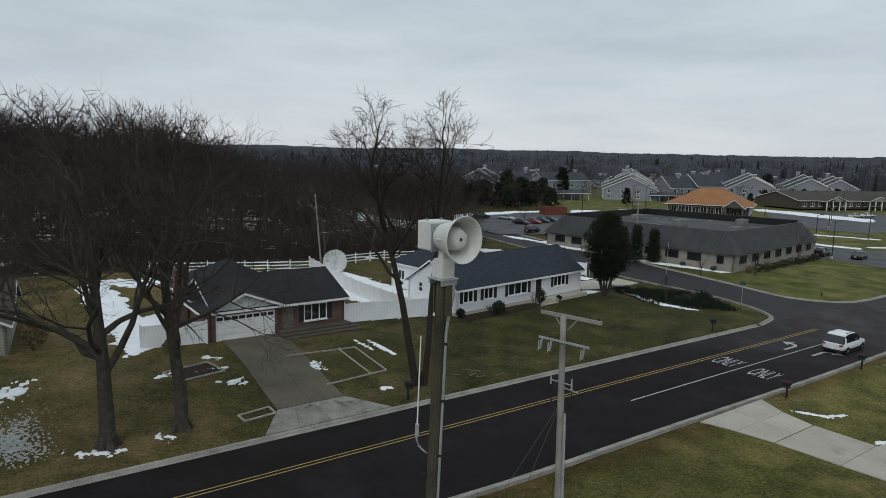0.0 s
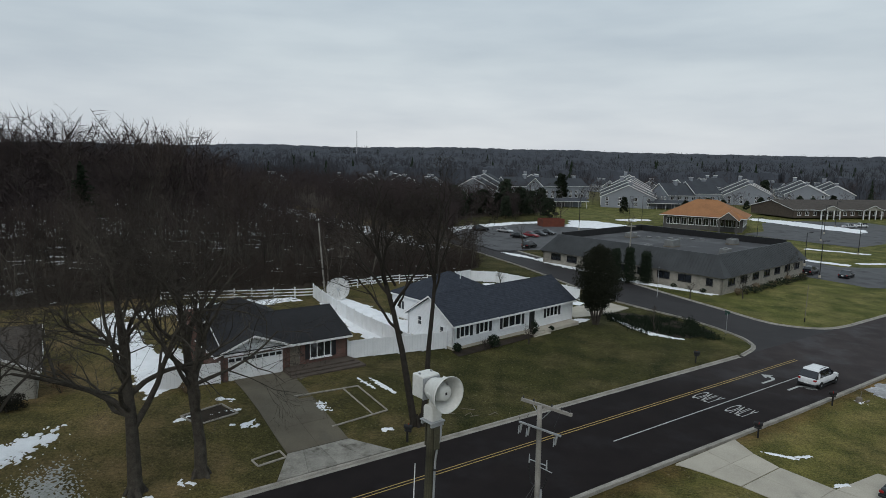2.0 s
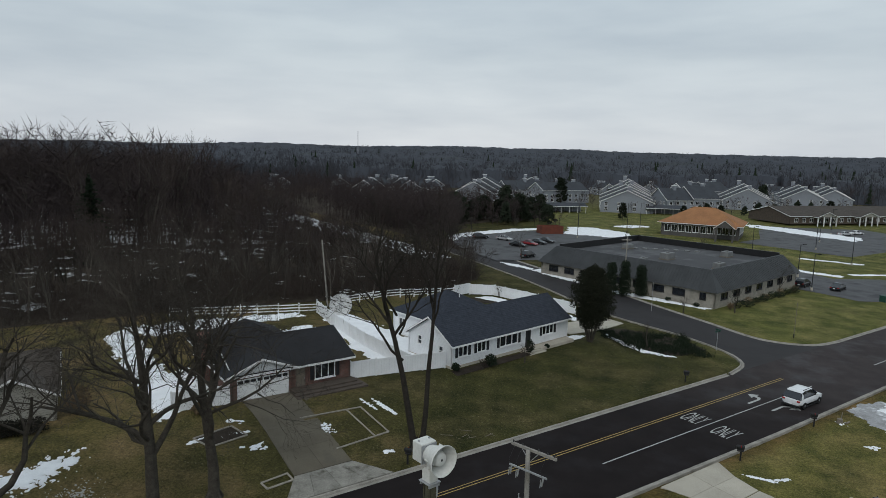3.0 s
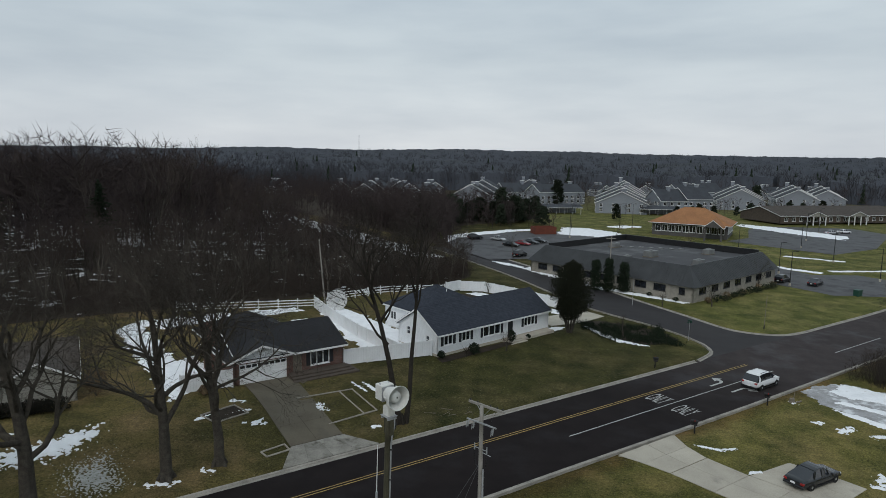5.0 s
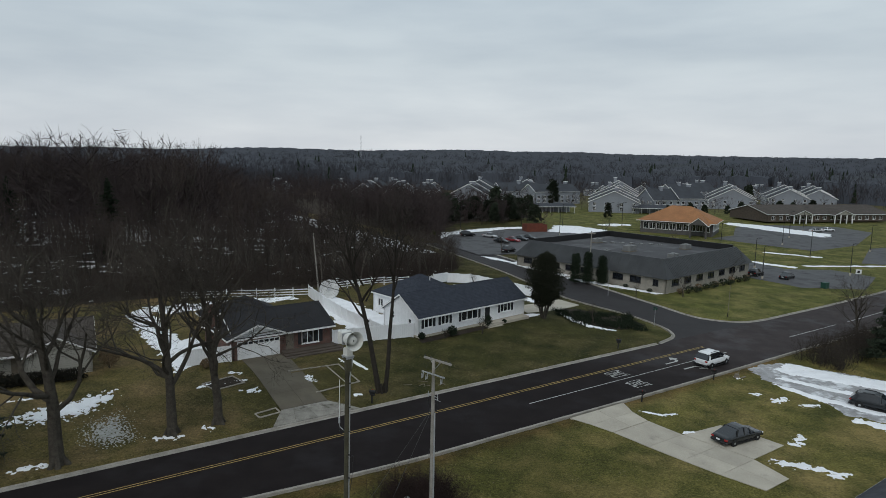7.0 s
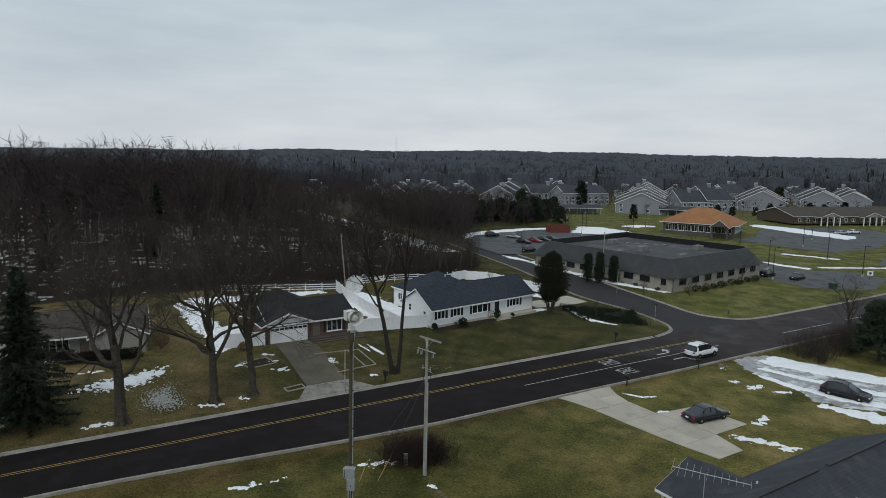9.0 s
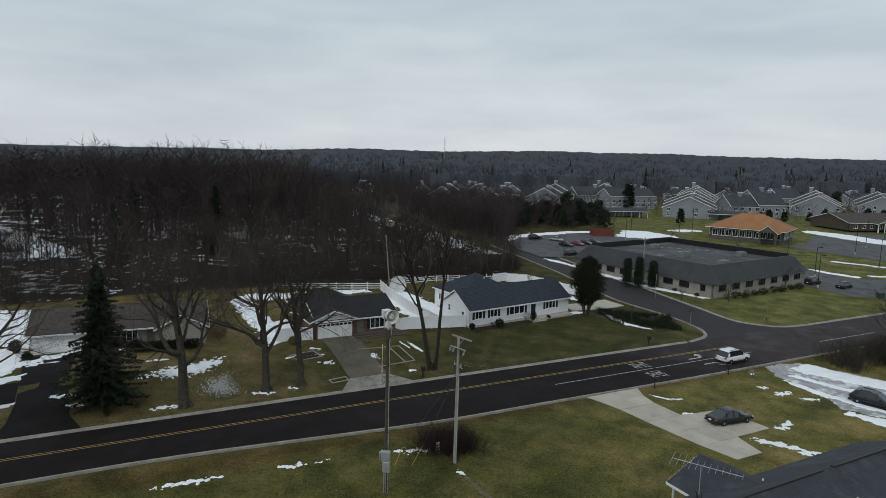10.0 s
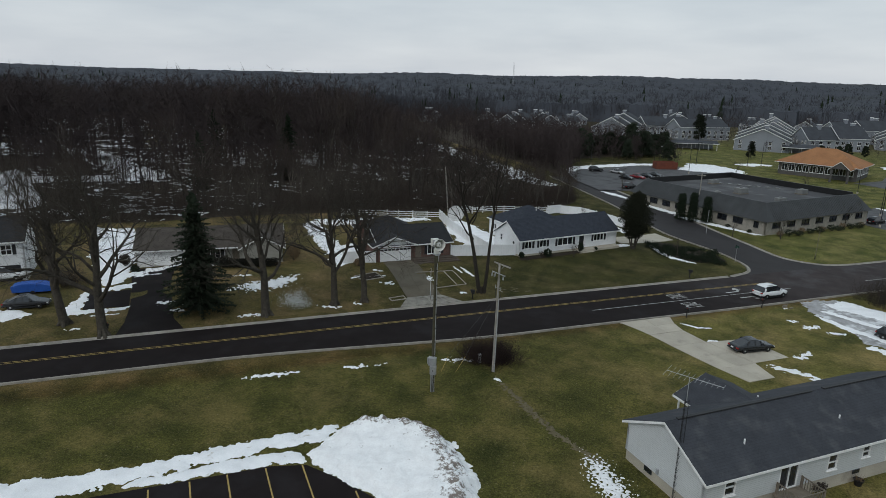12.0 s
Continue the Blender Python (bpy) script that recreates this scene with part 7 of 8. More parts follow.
sheet_poly("forest_floor", WOODS[:9] + [(-59, 247), (-172, 300), (-330, 260), (-330, 60), (-150, 40)], M["leaf_litter"], "brown leaf litter under the bare woods", "ground", 0.06, step=6.0)


def wood_snow(x0, x1, y0, y1, res, cut, seed, lab):
    vs, fs, index, f = [], [], {}, {}
    nx_, ny_ = int((x1 - x0) / res), int((y1 - y0) / res)
    for j in range(ny_ + 1):
        for i in range(nx_ + 1):
            x, y = x0 + i * res, y0 + j * res
            n_ = 0.5 * noise.noise((x * 0.06, y * 0.10, seed)) + 0.6 * noise.noise((x * 0.25, y * 0.4, seed + 4)) + 0.8 * noise.noise((x * 0.9, y * 0.9, seed + 9))
            f[i, j] = (n_ - cut) + (0.9 if clearing(x, y) else 0) + 0.22 * smooth(30, 66, -x) if inside(x, y, WOODS) else -1
    for j in range(ny_):
        for i in range(nx_):
            if max(f[i, j], f[i + 1, j], f[i, j + 1], f[i + 1, j + 1]) > 0:
                q = []
                for a, b in ((i, j), (i + 1, j), (i + 1, j + 1), (i, j + 1)):
                    if (a, b) not in index:
                        x, y = x0 + a * res, y0 + b * res
                        index[a, b] = len(vs)
                        vs.append((x, y, level(x, y) + 0.07 + max(-0.1, min(0.1, f[a, b] * 0.4))))
                    q.append(index[a, b])
                fs.append(q)
    tagged(raw("snow_patch", vs, fs, M["snow"], smooth=True), lab, "snow", "snow patches", "stuff")


snow([(-1, 160), (-22, 193), (-58, 249), (-63, 245), (-26, 187), (-5, 154)], 0.2, 1.6, 0.35, 0.6, label="snow along the open strip through the woods")
wood_snow(-130, 14, 44, 180, 0.5, 0.55, 2.0, "scattered old snow among the trees of the woods")
wood_snow(-260, -20, 130, 290, 2.0, 0.42, 5.0, "scattered old snow deeper in the woods")


# ---- evergreens, shrubs and brush ----
def clump(vs, fs, rng, c, rad, n, size, hollow=0.55):
    """Many small leaf-sized triangles spread through an uneven round form."""
    ph = rng.random() * 9
    for _ in range(n):
        d = Vector((rng.gauss(0, 1), rng.gauss(0, 1), rng.gauss(0, 1))).normalized()
        lump = 0.82 + 0.32 * noise.noise((d.x * 1.9 + ph, d.y * 1.9, d.z * 1.9))
        r = lump * (hollow + (1 - hollow) * rng.random() ** 0.5)
        p = Vector((c[0] + d.x * rad[0] * r, c[1] + d.y * rad[1] * r, c[2] + d.z * rad[2] * r))
        s = size * rng.uniform(0.5, 1.2)
        a = Vector((rng.gauss(0, 1), rng.gauss(0, 1), rng.gauss(0, 1))).normalized()
        b = a.orthogonal().normalized()
        k = len(vs)
        vs.extend((p + a * s, p - a * s * 0.5 + b * s * 0.55, p - a * s * 0.5 - b * s * 0.55))
        fs.append((k, k + 1, k + 2))


def shrub(x, y, r, h, seed, label="rounded dark evergreen shrub beside the wall", mat="needles", n=500, group="shrubs", name="shrub"):
    rng = random.Random(seed)
    vs, fs = [], []
    clump(vs, fs, rng, (0, 0, h * 0.52), (r, r, h * 0.5), n * 2, 0.06 + r * 0.045, 0.35)
    t = thing(name, at(x, y, 0), label, "shrub", group)
    link("foliage", mesh_of("foliage", vs, fs, M[mat]), None, t)
    wv, wf = [], []
    for k in range(5):
        a = k * 1.26
        cone3(wv, wf, Vector((0, 0, -0.1)), Vector((math.cos(a) * r * 0.6, math.sin(a) * r * 0.6, h * 0.6)), 0.03, 0.01, 4)
    link("woody_base", mesh_of("woody_base", wv, wf, M["bark"]), None, t)
    return t


def conifer(x, y, h, r, seed, label, name="spruce", tiers=22, per=9, mat="needles", group="", core=0):
    """A conifer with whorls of drooping boughs, each set with sprays of needles."""
    rng = random.Random(seed)
    wv, wf, nv, nf = [], [], [], []
    cone3(wv, wf, Vector((0, 0, -0.3)), Vector((0, 0, h * 0.96)), 0.09 + h * 0.012, 0.02, 8)
    for k in range(tiers):
        f = k / (tiers - 1)
        z = h * (0.05 + 0.90 * f)
        length = r * (1 - f) ** 0.75 * rng.uniform(0.82, 1.1) + 0.15
        for b in range(per if f < 0.8 else 5):
            a = b * 6.283 / per + k * 1.1 + rng.uniform(-0.25, 0.25)
            ll = length * rng.uniform(0.7, 1.15)
            tip = Vector((math.cos(a) * ll, math.sin(a) * ll, z - ll * rng.uniform(0.05, 0.38) + 0.1))
            base = Vector((0, 0, z))
            cone3(wv, wf, base, tip, 0.025 + 0.01 * ll, 0.005, 3)
            out = Vector((math.cos(a), math.sin(a), 0))
            sd = Vector((-out.y, out.x, 0))
            steps = max(3, int(ll / 0.22))
            for s in range(steps):
                t = (s + 0.7) / steps
                c = base.lerp(tip, t)
                w = (0.24 + 0.26 * ll * (1 - t)) * rng.uniform(0.7, 1.2)
                for sg in (-1, 1):
                    if rng.random() < 0.15:
                        continue
                    q = c + sd * sg * w * rng.uniform(0.6, 1.3) + out * w * rng.uniform(0.2, 0.9) + Vector((0, 0, rng.uniform(-0.22, 0.06)))
                    i = len(nv)
                    nv.extend((c - out * 0.10, q, c + out * 0.16 + Vector((0, 0, 0.03))))
                    nf.append((i, i + 1, i + 2))
                    i = len(nv)
                    nv.extend((c - out * 0.05, c + sd * sg * w * rng.uniform(0.2, 0.9) + out * rng.uniform(-0.2, 0.2) + Vector((0, 0, -rng.uniform(0.08, 0.36))), c + out * rng.uniform(0.1, 0.34)))
                    nf.append((i, i + 1, i + 2))
    if core:
        for k in range(12):
            f = k / 12
            rad = r * (1 - f) ** 0.8 * 0.62 + 0.1
            clump(nv, nf, rng, (0, 0, h * (0.10 + 0.86 * f)), (rad, rad, h * 0.06), core, 0.22 + 0.012 * h, 0.3)
    t = thing(name, at(x, y, 0, -0.02), label, "conifer", group)
    link("trunk", mesh_of("trunk", wv, wf, M["bark"]), None, t)
    link("foliage", mesh_of("foliage", nv, nf, M[mat]), None, t)
    return t


conifer(-29.0, 31.0, 14.6, 4.2, 3, "big dark spruce standing beside the black driveway", tiers=32, per=9, mat="spruce_needles", core=120)


def pine(x, y, h, r, seed, label, boughs=34, per=330, leaf=0.2, name="pine", group="pines"):
    """A broad pine with layered clumps of needles on upswept boughs."""
    rng = random.Random(seed)
    wv, wf, nv, nf = [], [], [], []
    cone3(wv, wf, Vector((0, 0, -0.3)), Vector((0, 0, h * 0.95)), 0.2, 0.03, 8)
    for k in range(boughs):
        f = (k + 0.5) / boughs
        a, rr = k * 2.4 + rng.uniform(-0.3, 0.3), r * (1 - 0.72 * f ** 1.4) * rng.uniform(0.55, 0.95)
        c = (rr * math.cos(a), rr * math.sin(a), h * (0.12 + 0.82 * f))
        cone3(wv, wf, Vector((0, 0, c[2] - 0.5)), Vector(c), 0.05, 0.01, 4)
        clump(nv, nf, rng, c, (r * 0.42, r * 0.42, h * 0.085), per, leaf, 0.4)
    t = thing(name, at(x, y, 0, -0.02), label, "conifer", group)
    link("trunk", mesh_of("trunk", wv, wf, M["bark"]), None, t)
    link("foliage", mesh_of("foliage", nv, nf, M["spruce_needles"]), None, t)
    return t


pine(62.5, 60.5, 8.2, 3.4, 4, "broad dark pine behind the roadside brush")
pine(66.5, 57.5, 7.2, 3.0, 5, "broad dark pine behind the roadside brush")
# the big rounded cedar beside the white house
rng = random.Random(31)
vs, fs = [], []
for k in range(9):
    f = k / 8
    rad = (1.9, 2.7, 3.2, 3.4, 3.4, 3.2, 2.85, 2.3, 1.5)[k]
    clump(vs, fs, rng, (rng.uniform(-0.2, 0.2), rng.uniform(-0.2, 0.2), 2.7 + 6.0 * f), (rad, rad, 1.15), 3000, 0.125, 0.3)
ct = thing("cedar_tree", at(22.4, 76.4, 0), "large rounded dark cedar beside the white house", "tree")
link("foliage", mesh_of("foliage", vs, fs, M["cedar"]), None, ct)
wv, wf = [], []
for k in range(6):
    a = k * 1.05
    cone3(wv, wf, Vector((math.cos(a) * 0.15, math.sin(a) * 0.15, -0.3)), Vector((math.cos(a) * 1.2, math.sin(a) * 1.2, 3.6)), 0.14, 0.06, 6)
link("trunk", mesh_of("trunk", wv, wf, M["bark"]), None, ct)
# three narrow arborvitae by the office
for i, (x, y, h) in enumerate(((34.0, 107.4, 5.6), (36.3, 107.2, 6.0), (39.0, 106.8, 5.4))):
    vs, fs = [], []
    for k in range(6):
        f = k / 5
        clump(vs, fs, random.Random(40 + i * 7 + k), (0, 0, 0.8 + (h - 1.3) * f), (1.5 - 0.5 * f, 1.5 - 0.5 * f, 0.9), 900, 0.14, 0.3)
    t = thing("arborvitae", at(x, y, 0), "narrow dark evergreen column beside the office", "conifer", "arborvitae")
    link("foliage", mesh_of("foliage", vs, fs, M["needles"]), None, t)
    link("trunk", mesh_of("trunk", *(lambda a, b: (cone3(a, b, Vector((0, 0, -0.2)), Vector((0, 0, h * 0.8)), 0.1, 0.02, 6), (a, b))[1])([], []), M["bark"]), None, t)
# shrubs along the white house, the tan house and the office
for i, (x, y, r, h) in enumerate(((8.9, 65.6, 0.85, 1.5), (5.1, 63.7, 0.55, 0.95), (13.9, 70.3, 0.6, 1.9), (16.3, 72.6, 0.35, 0.6))):
    shrub(x, y, r, h, 60 + i)
def hedge(points, half, h, seed, label):
    """A clipped hedge: a dense, slightly wavy box of leaves along a line."""
    rng = random.Random(seed)
    hv, hf = [], []
    for (x0, y0), (x1, y1) in zip(points, points[1:]):
        n = max(2, int(math.hypot(x1 - x0, y1 - y0) / 0.4))
        for k in range(n + 1):
            x, y = x0 + (x1 - x0) * k / n, y0 + (y1 - y0) * k / n
            for z in (0.3, 0.72):
                clump(hv, hf, rng, (x, y, level(x, y) + h * z), (half, half, h * 0.36), 300, 0.085, 0.25)
            cone3(hv, hf, Vector((x, y, level(x, y) - 0.1)), Vector((x, y, level(x, y) + h * 0.7)), 0.03, 0.01, 4)
    return tagged(raw("hedge", hv, hf, M["hedge_leaves"]), label, "hedge", "hedges")


hedge([(-33.9, 44.2), (-31.8, 45.2), (-29.6, 46.3), (-27.6, 47.2)], 0.95, 1.15, 80, "long low clipped dark hedge along the tan house")
hedge([(-38.0, 45.0), (-36.2, 45.6), (-34.6, 46.1)], 0.6, 1.0, 81, "low clipped dark hedge below the front window")
shrub(-26.4, 50.6, 1.25, 2.6, 85, "tall dark shrub at the corner of the tan house", "dead_weeds", 520)
shrub(-47.2, 41.7, 0.85, 1.9, 86, "dark red-brown cone-shaped shrub beside the garage", "red_twig", 700)
shrub(-44.3, 39.9, 0.75, 0.95, 87, "rounded dark evergreen shrub beside the driveway", "needles", 420)
f_of, b_of = Vector((math.cos(radians(OA)), math.sin(radians(OA)))), Vector((-math.sin(radians(OA)), math.cos(radians(OA))))
for i in range(13):
    p = Vector((48.4, 99.0)) + f_of * (2.4 + i * 2.2) - b_of * (1.5 + 0.4 * (i % 3))
    shrub(p.x, p.y, 0.8 + 0.25 * (i % 3), 1.2 + 0.3 * (i % 2), 120 + i, "bare brown-green shrub below the office windows", "needles" if i % 3 else "dead_weeds", 260)
for i in range(4):
    p = Vector((48.4, 99.0)) + b_of * (2.4 + i * 5.0) - f_of * 1.3
    shrub(p.x, p.y, 0.6, 0.9, 150 + i, "small shrub below the office windows", "needles", 200)


def thicket(name, spots, h, mat, label, stems=14, seed=1, spread=0.35, r=0.012):
    """Brush: many thin bare stems, past counting."""
    rng = random.Random(seed)
    vs, fs = [], []
    for x, y in spots:
        z = level(x, y)
        for _ in range(stems):
            a, e = rng.random() * 6.283, rng.uniform(0.0, spread * 2)
            hh = h * rng.uniform(0.5, 1.1)
            p = Vector((x + rng.gauss(0, 0.35), y + rng.gauss(0, 0.35), z - 0.05))
            q = p + Vector((math.cos(a) * math.sin(e), math.sin(a) * math.sin(e), math.cos(e))) * hh
            cone3(vs, fs, p, q, r, 0.0, 3)
            for _ in range(5):
                m_ = p.lerp(q, rng.uniform(0.3, 0.9))
                d = Vector((rng.gauss(0, 1), rng.gauss(0, 1), rng.uniform(0, 1.6))).normalized() * hh * rng.uniform(0.15, 0.35)
                cone3(vs, fs, m_, m_ + d, r * 0.7, 0.0, 3)
    return tagged(raw(name, vs, fs, M[mat]), label, "brush", kind="stuff")


rng = random.Random(77)
thicket("brush", [xy(rng.uniform(55.2, 76), rng.uniform(-14.5, -9.4)) for _ in range(190)], 3.3, "twig", "brown roadside brush behind the snow", 14, 2, 0.35, 0.013)
thicket("brush", [(5.2 + rng.gauss(0, 1.35), 27.9 + rng.gauss(0, 0.8)) for _ in range(150)], 2.2, "red_twig", "bare dark red-brown bush beside the utility pole", 14, 3, 0.6, 0.011)
thicket("ground_cover", [(31 + rng.uniform(-5.6, 5.6), 78.5 + rng.uniform(-4.2, 4.2)) for _ in range(150) ], 0.75, "needles", "low dark evergreen ground cover in the island bed", 24, 4, 0.8, 0.035)
snow([(6.7, 23.3), (9.4, 19.3), (12.2, 15.5), (16.0, 11.8), (16.5, 12.2), (12.7, 16.0), (9.9, 19.8), (7.2, 23.6)], 0.04, 0.6, 3.2, 0.08, M["straw"], "line of pale dead grass and leaves between the lots", name="dead_grass", shift=-0.2)
thicket("undergrowth", [(x, y) for x, y in ((rng.uniform(-80, 13), rng.uniform(46, 130)) for _ in range(40000)) if inside(x, y, WOODS) and not clearing(x, y) and edge_distance(x, y, WOODS[:9]) < rng.uniform(3, 24)][:1900], 4.6, "wood_twig", "brown undergrowth of the bare woods", 6, 6, 0.5, 0.016)
thicket("brush", [(-49.5 + rng.gauss(0, 1.8), 33.0 + rng.gauss(0, 1.0)) for _ in range(70)], 2.2, "twig", "bare brown brush beside the covered trailer", 12, 9, 0.5, 0.012)
sheet_poly("planting_bed", [(25.4, 80.5), (26.6, 76.5), (29, 73.8), (33, 74.0), (37.4, 76.8), (36.2, 80.2), (33.0, 82.8), (29, 85.0), (26.4, 84.2)], M["mulch"], "dark planting bed in the corner lawn", "planting bed", 0.05)
sheet_poly("planting_bed", [(8.6, 99.2), (10.6, 97.4), (13.6, 98.0), (14.6, 100.4), (12.6, 102.0), (9.6, 101.4)], M["mulch"], "brown mulch bed in the back yard", "planting bed", 0.05)
sheet_poly("planting_bed", [(4.6, 63.6), (11, 68.9), (15.4, 72.6), (15.9, 71.8), (11.4, 67.6), (5.2, 62.4)], M["mulch"], "dark mulch bed along the white house", "planting bed", 0.05)
for i, (x, y, h, s) in enumerate(((29.6, 76.4, 3.4, 1), (12.9, 67.6, 2.6, 2), (8.0, 64.7, 1.6, 3), (42.0, 95.6, 3.0, 5), (50.8, 97.0, 4.6, 6), (24.0, 143.5, 7.0, 7), (70.5, 118.2, 6.5, 8), (68.0, 115.0, 6.0, 9), (74.0, 162, 6, 10), (60, 182, 6, 11), (14.2, 103.2, 3.2, 12))):
    bare_tree(x, y, h, 0.035 + h * 0.009, 200 + s, "small bare ornamental tree", 0.3, 0.55, 3, (6, 5, 5), 0.5 + h * 0.04, (0, 0), "ornamental trees")
# dark spruces before the apartments and in the woods
FAR = "dark pine in front of the apartments"
SPRUCE = [pine(12, 214, 11.0, 3.3, 301, FAR, 24, 130, 0.42, "pine", "far pines"), conifer(-58, 116, 17, 4.4, 302, "dark spruce among the bare woods", "spruce", 20, 11, "needles", "spruces", 90), pine(116, 262, 4.6, 1.7, 303, FAR, 16, 90, 0.30, "pine", "far pines"), pine(36, 226, 10.0, 4.2, 304, FAR, 26, 130, 0.42, "pine", "far pines")]
rng = random.Random(61)
for k, x, y, s in ((3, 19, 224, 0.8), (0, 27, 219, 0.75), (3, 44, 217, 0.7), (0, 31, 231, 1.15), (0, 15, 220, 0.8), (3, 23, 229, 0.9), (0, 35, 222, 0.9), (3, 40, 231, 0.85), (0, 43, 226, 0.9), (3, 8, 211, 0.75), (0, 29, 213, 0.7), (0, 78, 243, 0.6), (3, 90, 300, 0.9), (0, 70, 318, 1.2), (3, 128, 300, 1.0), (0, 172, 318, 1.1), (1, -88, 132, 0.95), (1, -70, 96, 0.8), (2, 128, 268, 1.0), (2, 140, 272, 0.9), (2, 148, 276, 1.2), (2, 158, 280, 1.0), (2, 170, 284, 1.3), (2, 180, 290, 1.1), (2, 192, 294, 1.3), (2, 120, 264, 1.2), (2, 109, 261, 1.0)):
    copy_thing(SPRUCE[k], pose(x, y, level(x, y) - 0.05, 0, 0, rng.uniform(0, 360)) @ Matrix.Scale(s, 4))


# ---- fences ----
M["fence_boards"] = striped(material("white_vinyl_boards", (0.80, 0.81, 0.82), 0.45, (0.68, 0.69, 0.70), 1.0, 10.0, 0.5, 0.05), 0, 0.28, 0.4, 0.06, (0.4, 0.41, 0.42), 0.5)
def panel_fence(pts, h, label, solid=True, bay=2.4, name="fence"):
    t = thing(name, Matrix(), label, "fence")
    for (x0, y0), (x1, y1) in zip(pts, pts[1:]):
        n = max(1, round(math.dist((x0, y0), (x1, y1)) / bay))
        a = math.degrees(math.atan2(y1 - y0, x1 - x0))
        w = math.dist((x0, y0), (x1, y1)) / n
        for k in range(n + 1):
            x, y = x0 + (x1 - x0) * k / n, y0 + (y1 - y0) * k / n
            bm = B()
            box(bm, -0.065, 0.065, -0.065, 0.065, -0.4, h + 0.08)
            lathe(bm, [(0.10, h + 0.08), (0.10, h + 0.11), (0.02, h + 0.17)], 4, Matrix.Rotation(radians(45), 4, "Z"))
            part("post", bm, M["vinyl"], t).matrix_basis = at(x, y, a)
            if k == n:
                continue
            bm = B()
            if solid:
                box(bm, 0.066, w - 0.066, -0.018, 0.018, 0.06, h - 0.05)
                for z in (0.05, h - 0.12):
                    part("rail", box(B(), 0.066, w - 0.066, -0.035, 0.035, z, z + 0.13), M["vinyl"], t).matrix_basis = at(x, y, a)
                part("panel", bm, M["fence_boards"], t).matrix_basis = at(x, y, a)
            else:
                for z in (0.30, 0.70, 1.10):
                    part("rail", box(B(), 0.066, w - 0.066, -0.022, 0.022, z, z + 0.13), M["vinyl"], t).matrix_basis = at(x, y, a)
    return t


panel_fence([(-5.4, 60.5), (-3.0, 61.7), (4.0, 64.6)], 1.75, "white vinyl privacy fence with a gate between the houses")
panel_fence([(0.4, 63.4), (-1.4, 66.0), (-5.0, 71.0), (-9.3, 78.6), (-12.9, 86.2)], 1.75, "white vinyl privacy fence along the back yard")
panel_fence([(-12.6, 86.4), (-20.5, 84.2), (-31.0, 81.4)], 1.3, "white rail fence at the back of the yard", False)
panel_fence([(-11.5, 90.0), (-4.0, 96.5), (6.6, 101.8)], 1.3, "white three-rail fence before the woods", False)
panel_fence([(6.8, 101.8), (9.4, 104.2), (13.6, 104.0), (18.2, 99.6), (24.4, 92.6)], 1.75, "white vinyl privacy fence around the corner yard")
panel_fence([(-19.2, 51.4), (-15.05, 53.4)], 1.75, "white vinyl fence panel beside the garage")
# the big old satellite dish in the back yard
sd_ = thing("satellite_dish", at(-9.5, 85.3, 0), "big white mesh satellite dish on a post in the snow", "satellite dish")
part("post", tube(B(), (0, 0.35, -0.3), (0, 0.35, 1.4), 0.09, 0.08, 10), M["galvanised"], sd_)
DISH = Matrix.Translation((0, 0.1, 1.36)) @ Matrix.Rotation(radians(72), 4, "X")
DR, DD = 1.5, 0.40
for k in range(16):
    bm = B()
    a0, a1 = k * math.pi / 8 + 0.012, (k + 1) * math.pi / 8 - 0.012
    rows = []
    for r in (0.16, 0.45, 0.8, 1.1, 1.32, DR):
        rows.append([DISH @ Vector((r * math.cos(a), r * math.sin(a), DD * (r / DR) ** 2)) for a in (a0, (a0 + a1) / 2, a1)])
    back = [[p - DISH.to_3x3() @ Vector((0, 0, 0.02)) for p in row] for row in rows]
    va, vb = [[bm.verts.new(p) for p in row] for row in rows], [[bm.verts.new(p) for p in row] for row in back]
    for q0, q1 in zip(range(5), range(1, 6)):
        for c in range(2):
            bm.faces.new((va[q0][c], va[q0][c + 1], va[q1][c + 1], va[q1][c]))
            bm.faces.new((vb[q0][c], vb[q1][c], vb[q1][c + 1], vb[q0][c + 1]))
        for c in (0, 2):
            bm.faces.new((va[q0][c], va[q1][c], vb[q1][c], vb[q0][c]))
    for c in range(2):
        bm.faces.new((va[0][c], va[0][c + 1], vb[0][c + 1], vb[0][c]))
        bm.faces.new((va[5][c], va[5][c + 1], vb[5][c + 1], vb[5][c]))
    part("mesh_panel", bm, M["dish_mesh"], sd_)
bm = B()
path_tube(bm, [DISH @ Vector((DR * math.cos(k * math.pi / 16), DR * math.sin(k * math.pi / 16), DD)) for k in range(33)], 0.03, 6)
part("rim", bm, M["galvanised"], sd_)
part("hub", lathe(B(), [(0.2, -0.12), (0.2, 0.03), (0.05, 0.05)], 14, DISH), M["galvanised"], sd_)
for k in range(3):
    a = k * 2.094 + 0.5
    part("strut", tube(B(), DISH @ Vector((1.0 * math.cos(a), 1.0 * math.sin(a), 0.18)), DISH @ Vector((0, 0, 1.35)), 0.018, 0.018, 6), M["galvanised"], sd_)
part("feed_horn", tube(B(), DISH @ Vector((0, 0, 1.25)), DISH @ Vector((0, 0, 1.5)), 0.09, 0.11, 12), M["galvanised"], sd_)
# the leaning pole behind the houses
dp = thing("utility_pole", at(-12.2, 89.6, 0), "thin grey pole behind the back yard", "pole")
part("post", tube(B(), (0.3, 0, -0.3), (-0.5, 0, 9.6), 0.13, 0.09, 10), M["grey_wood"], dp)


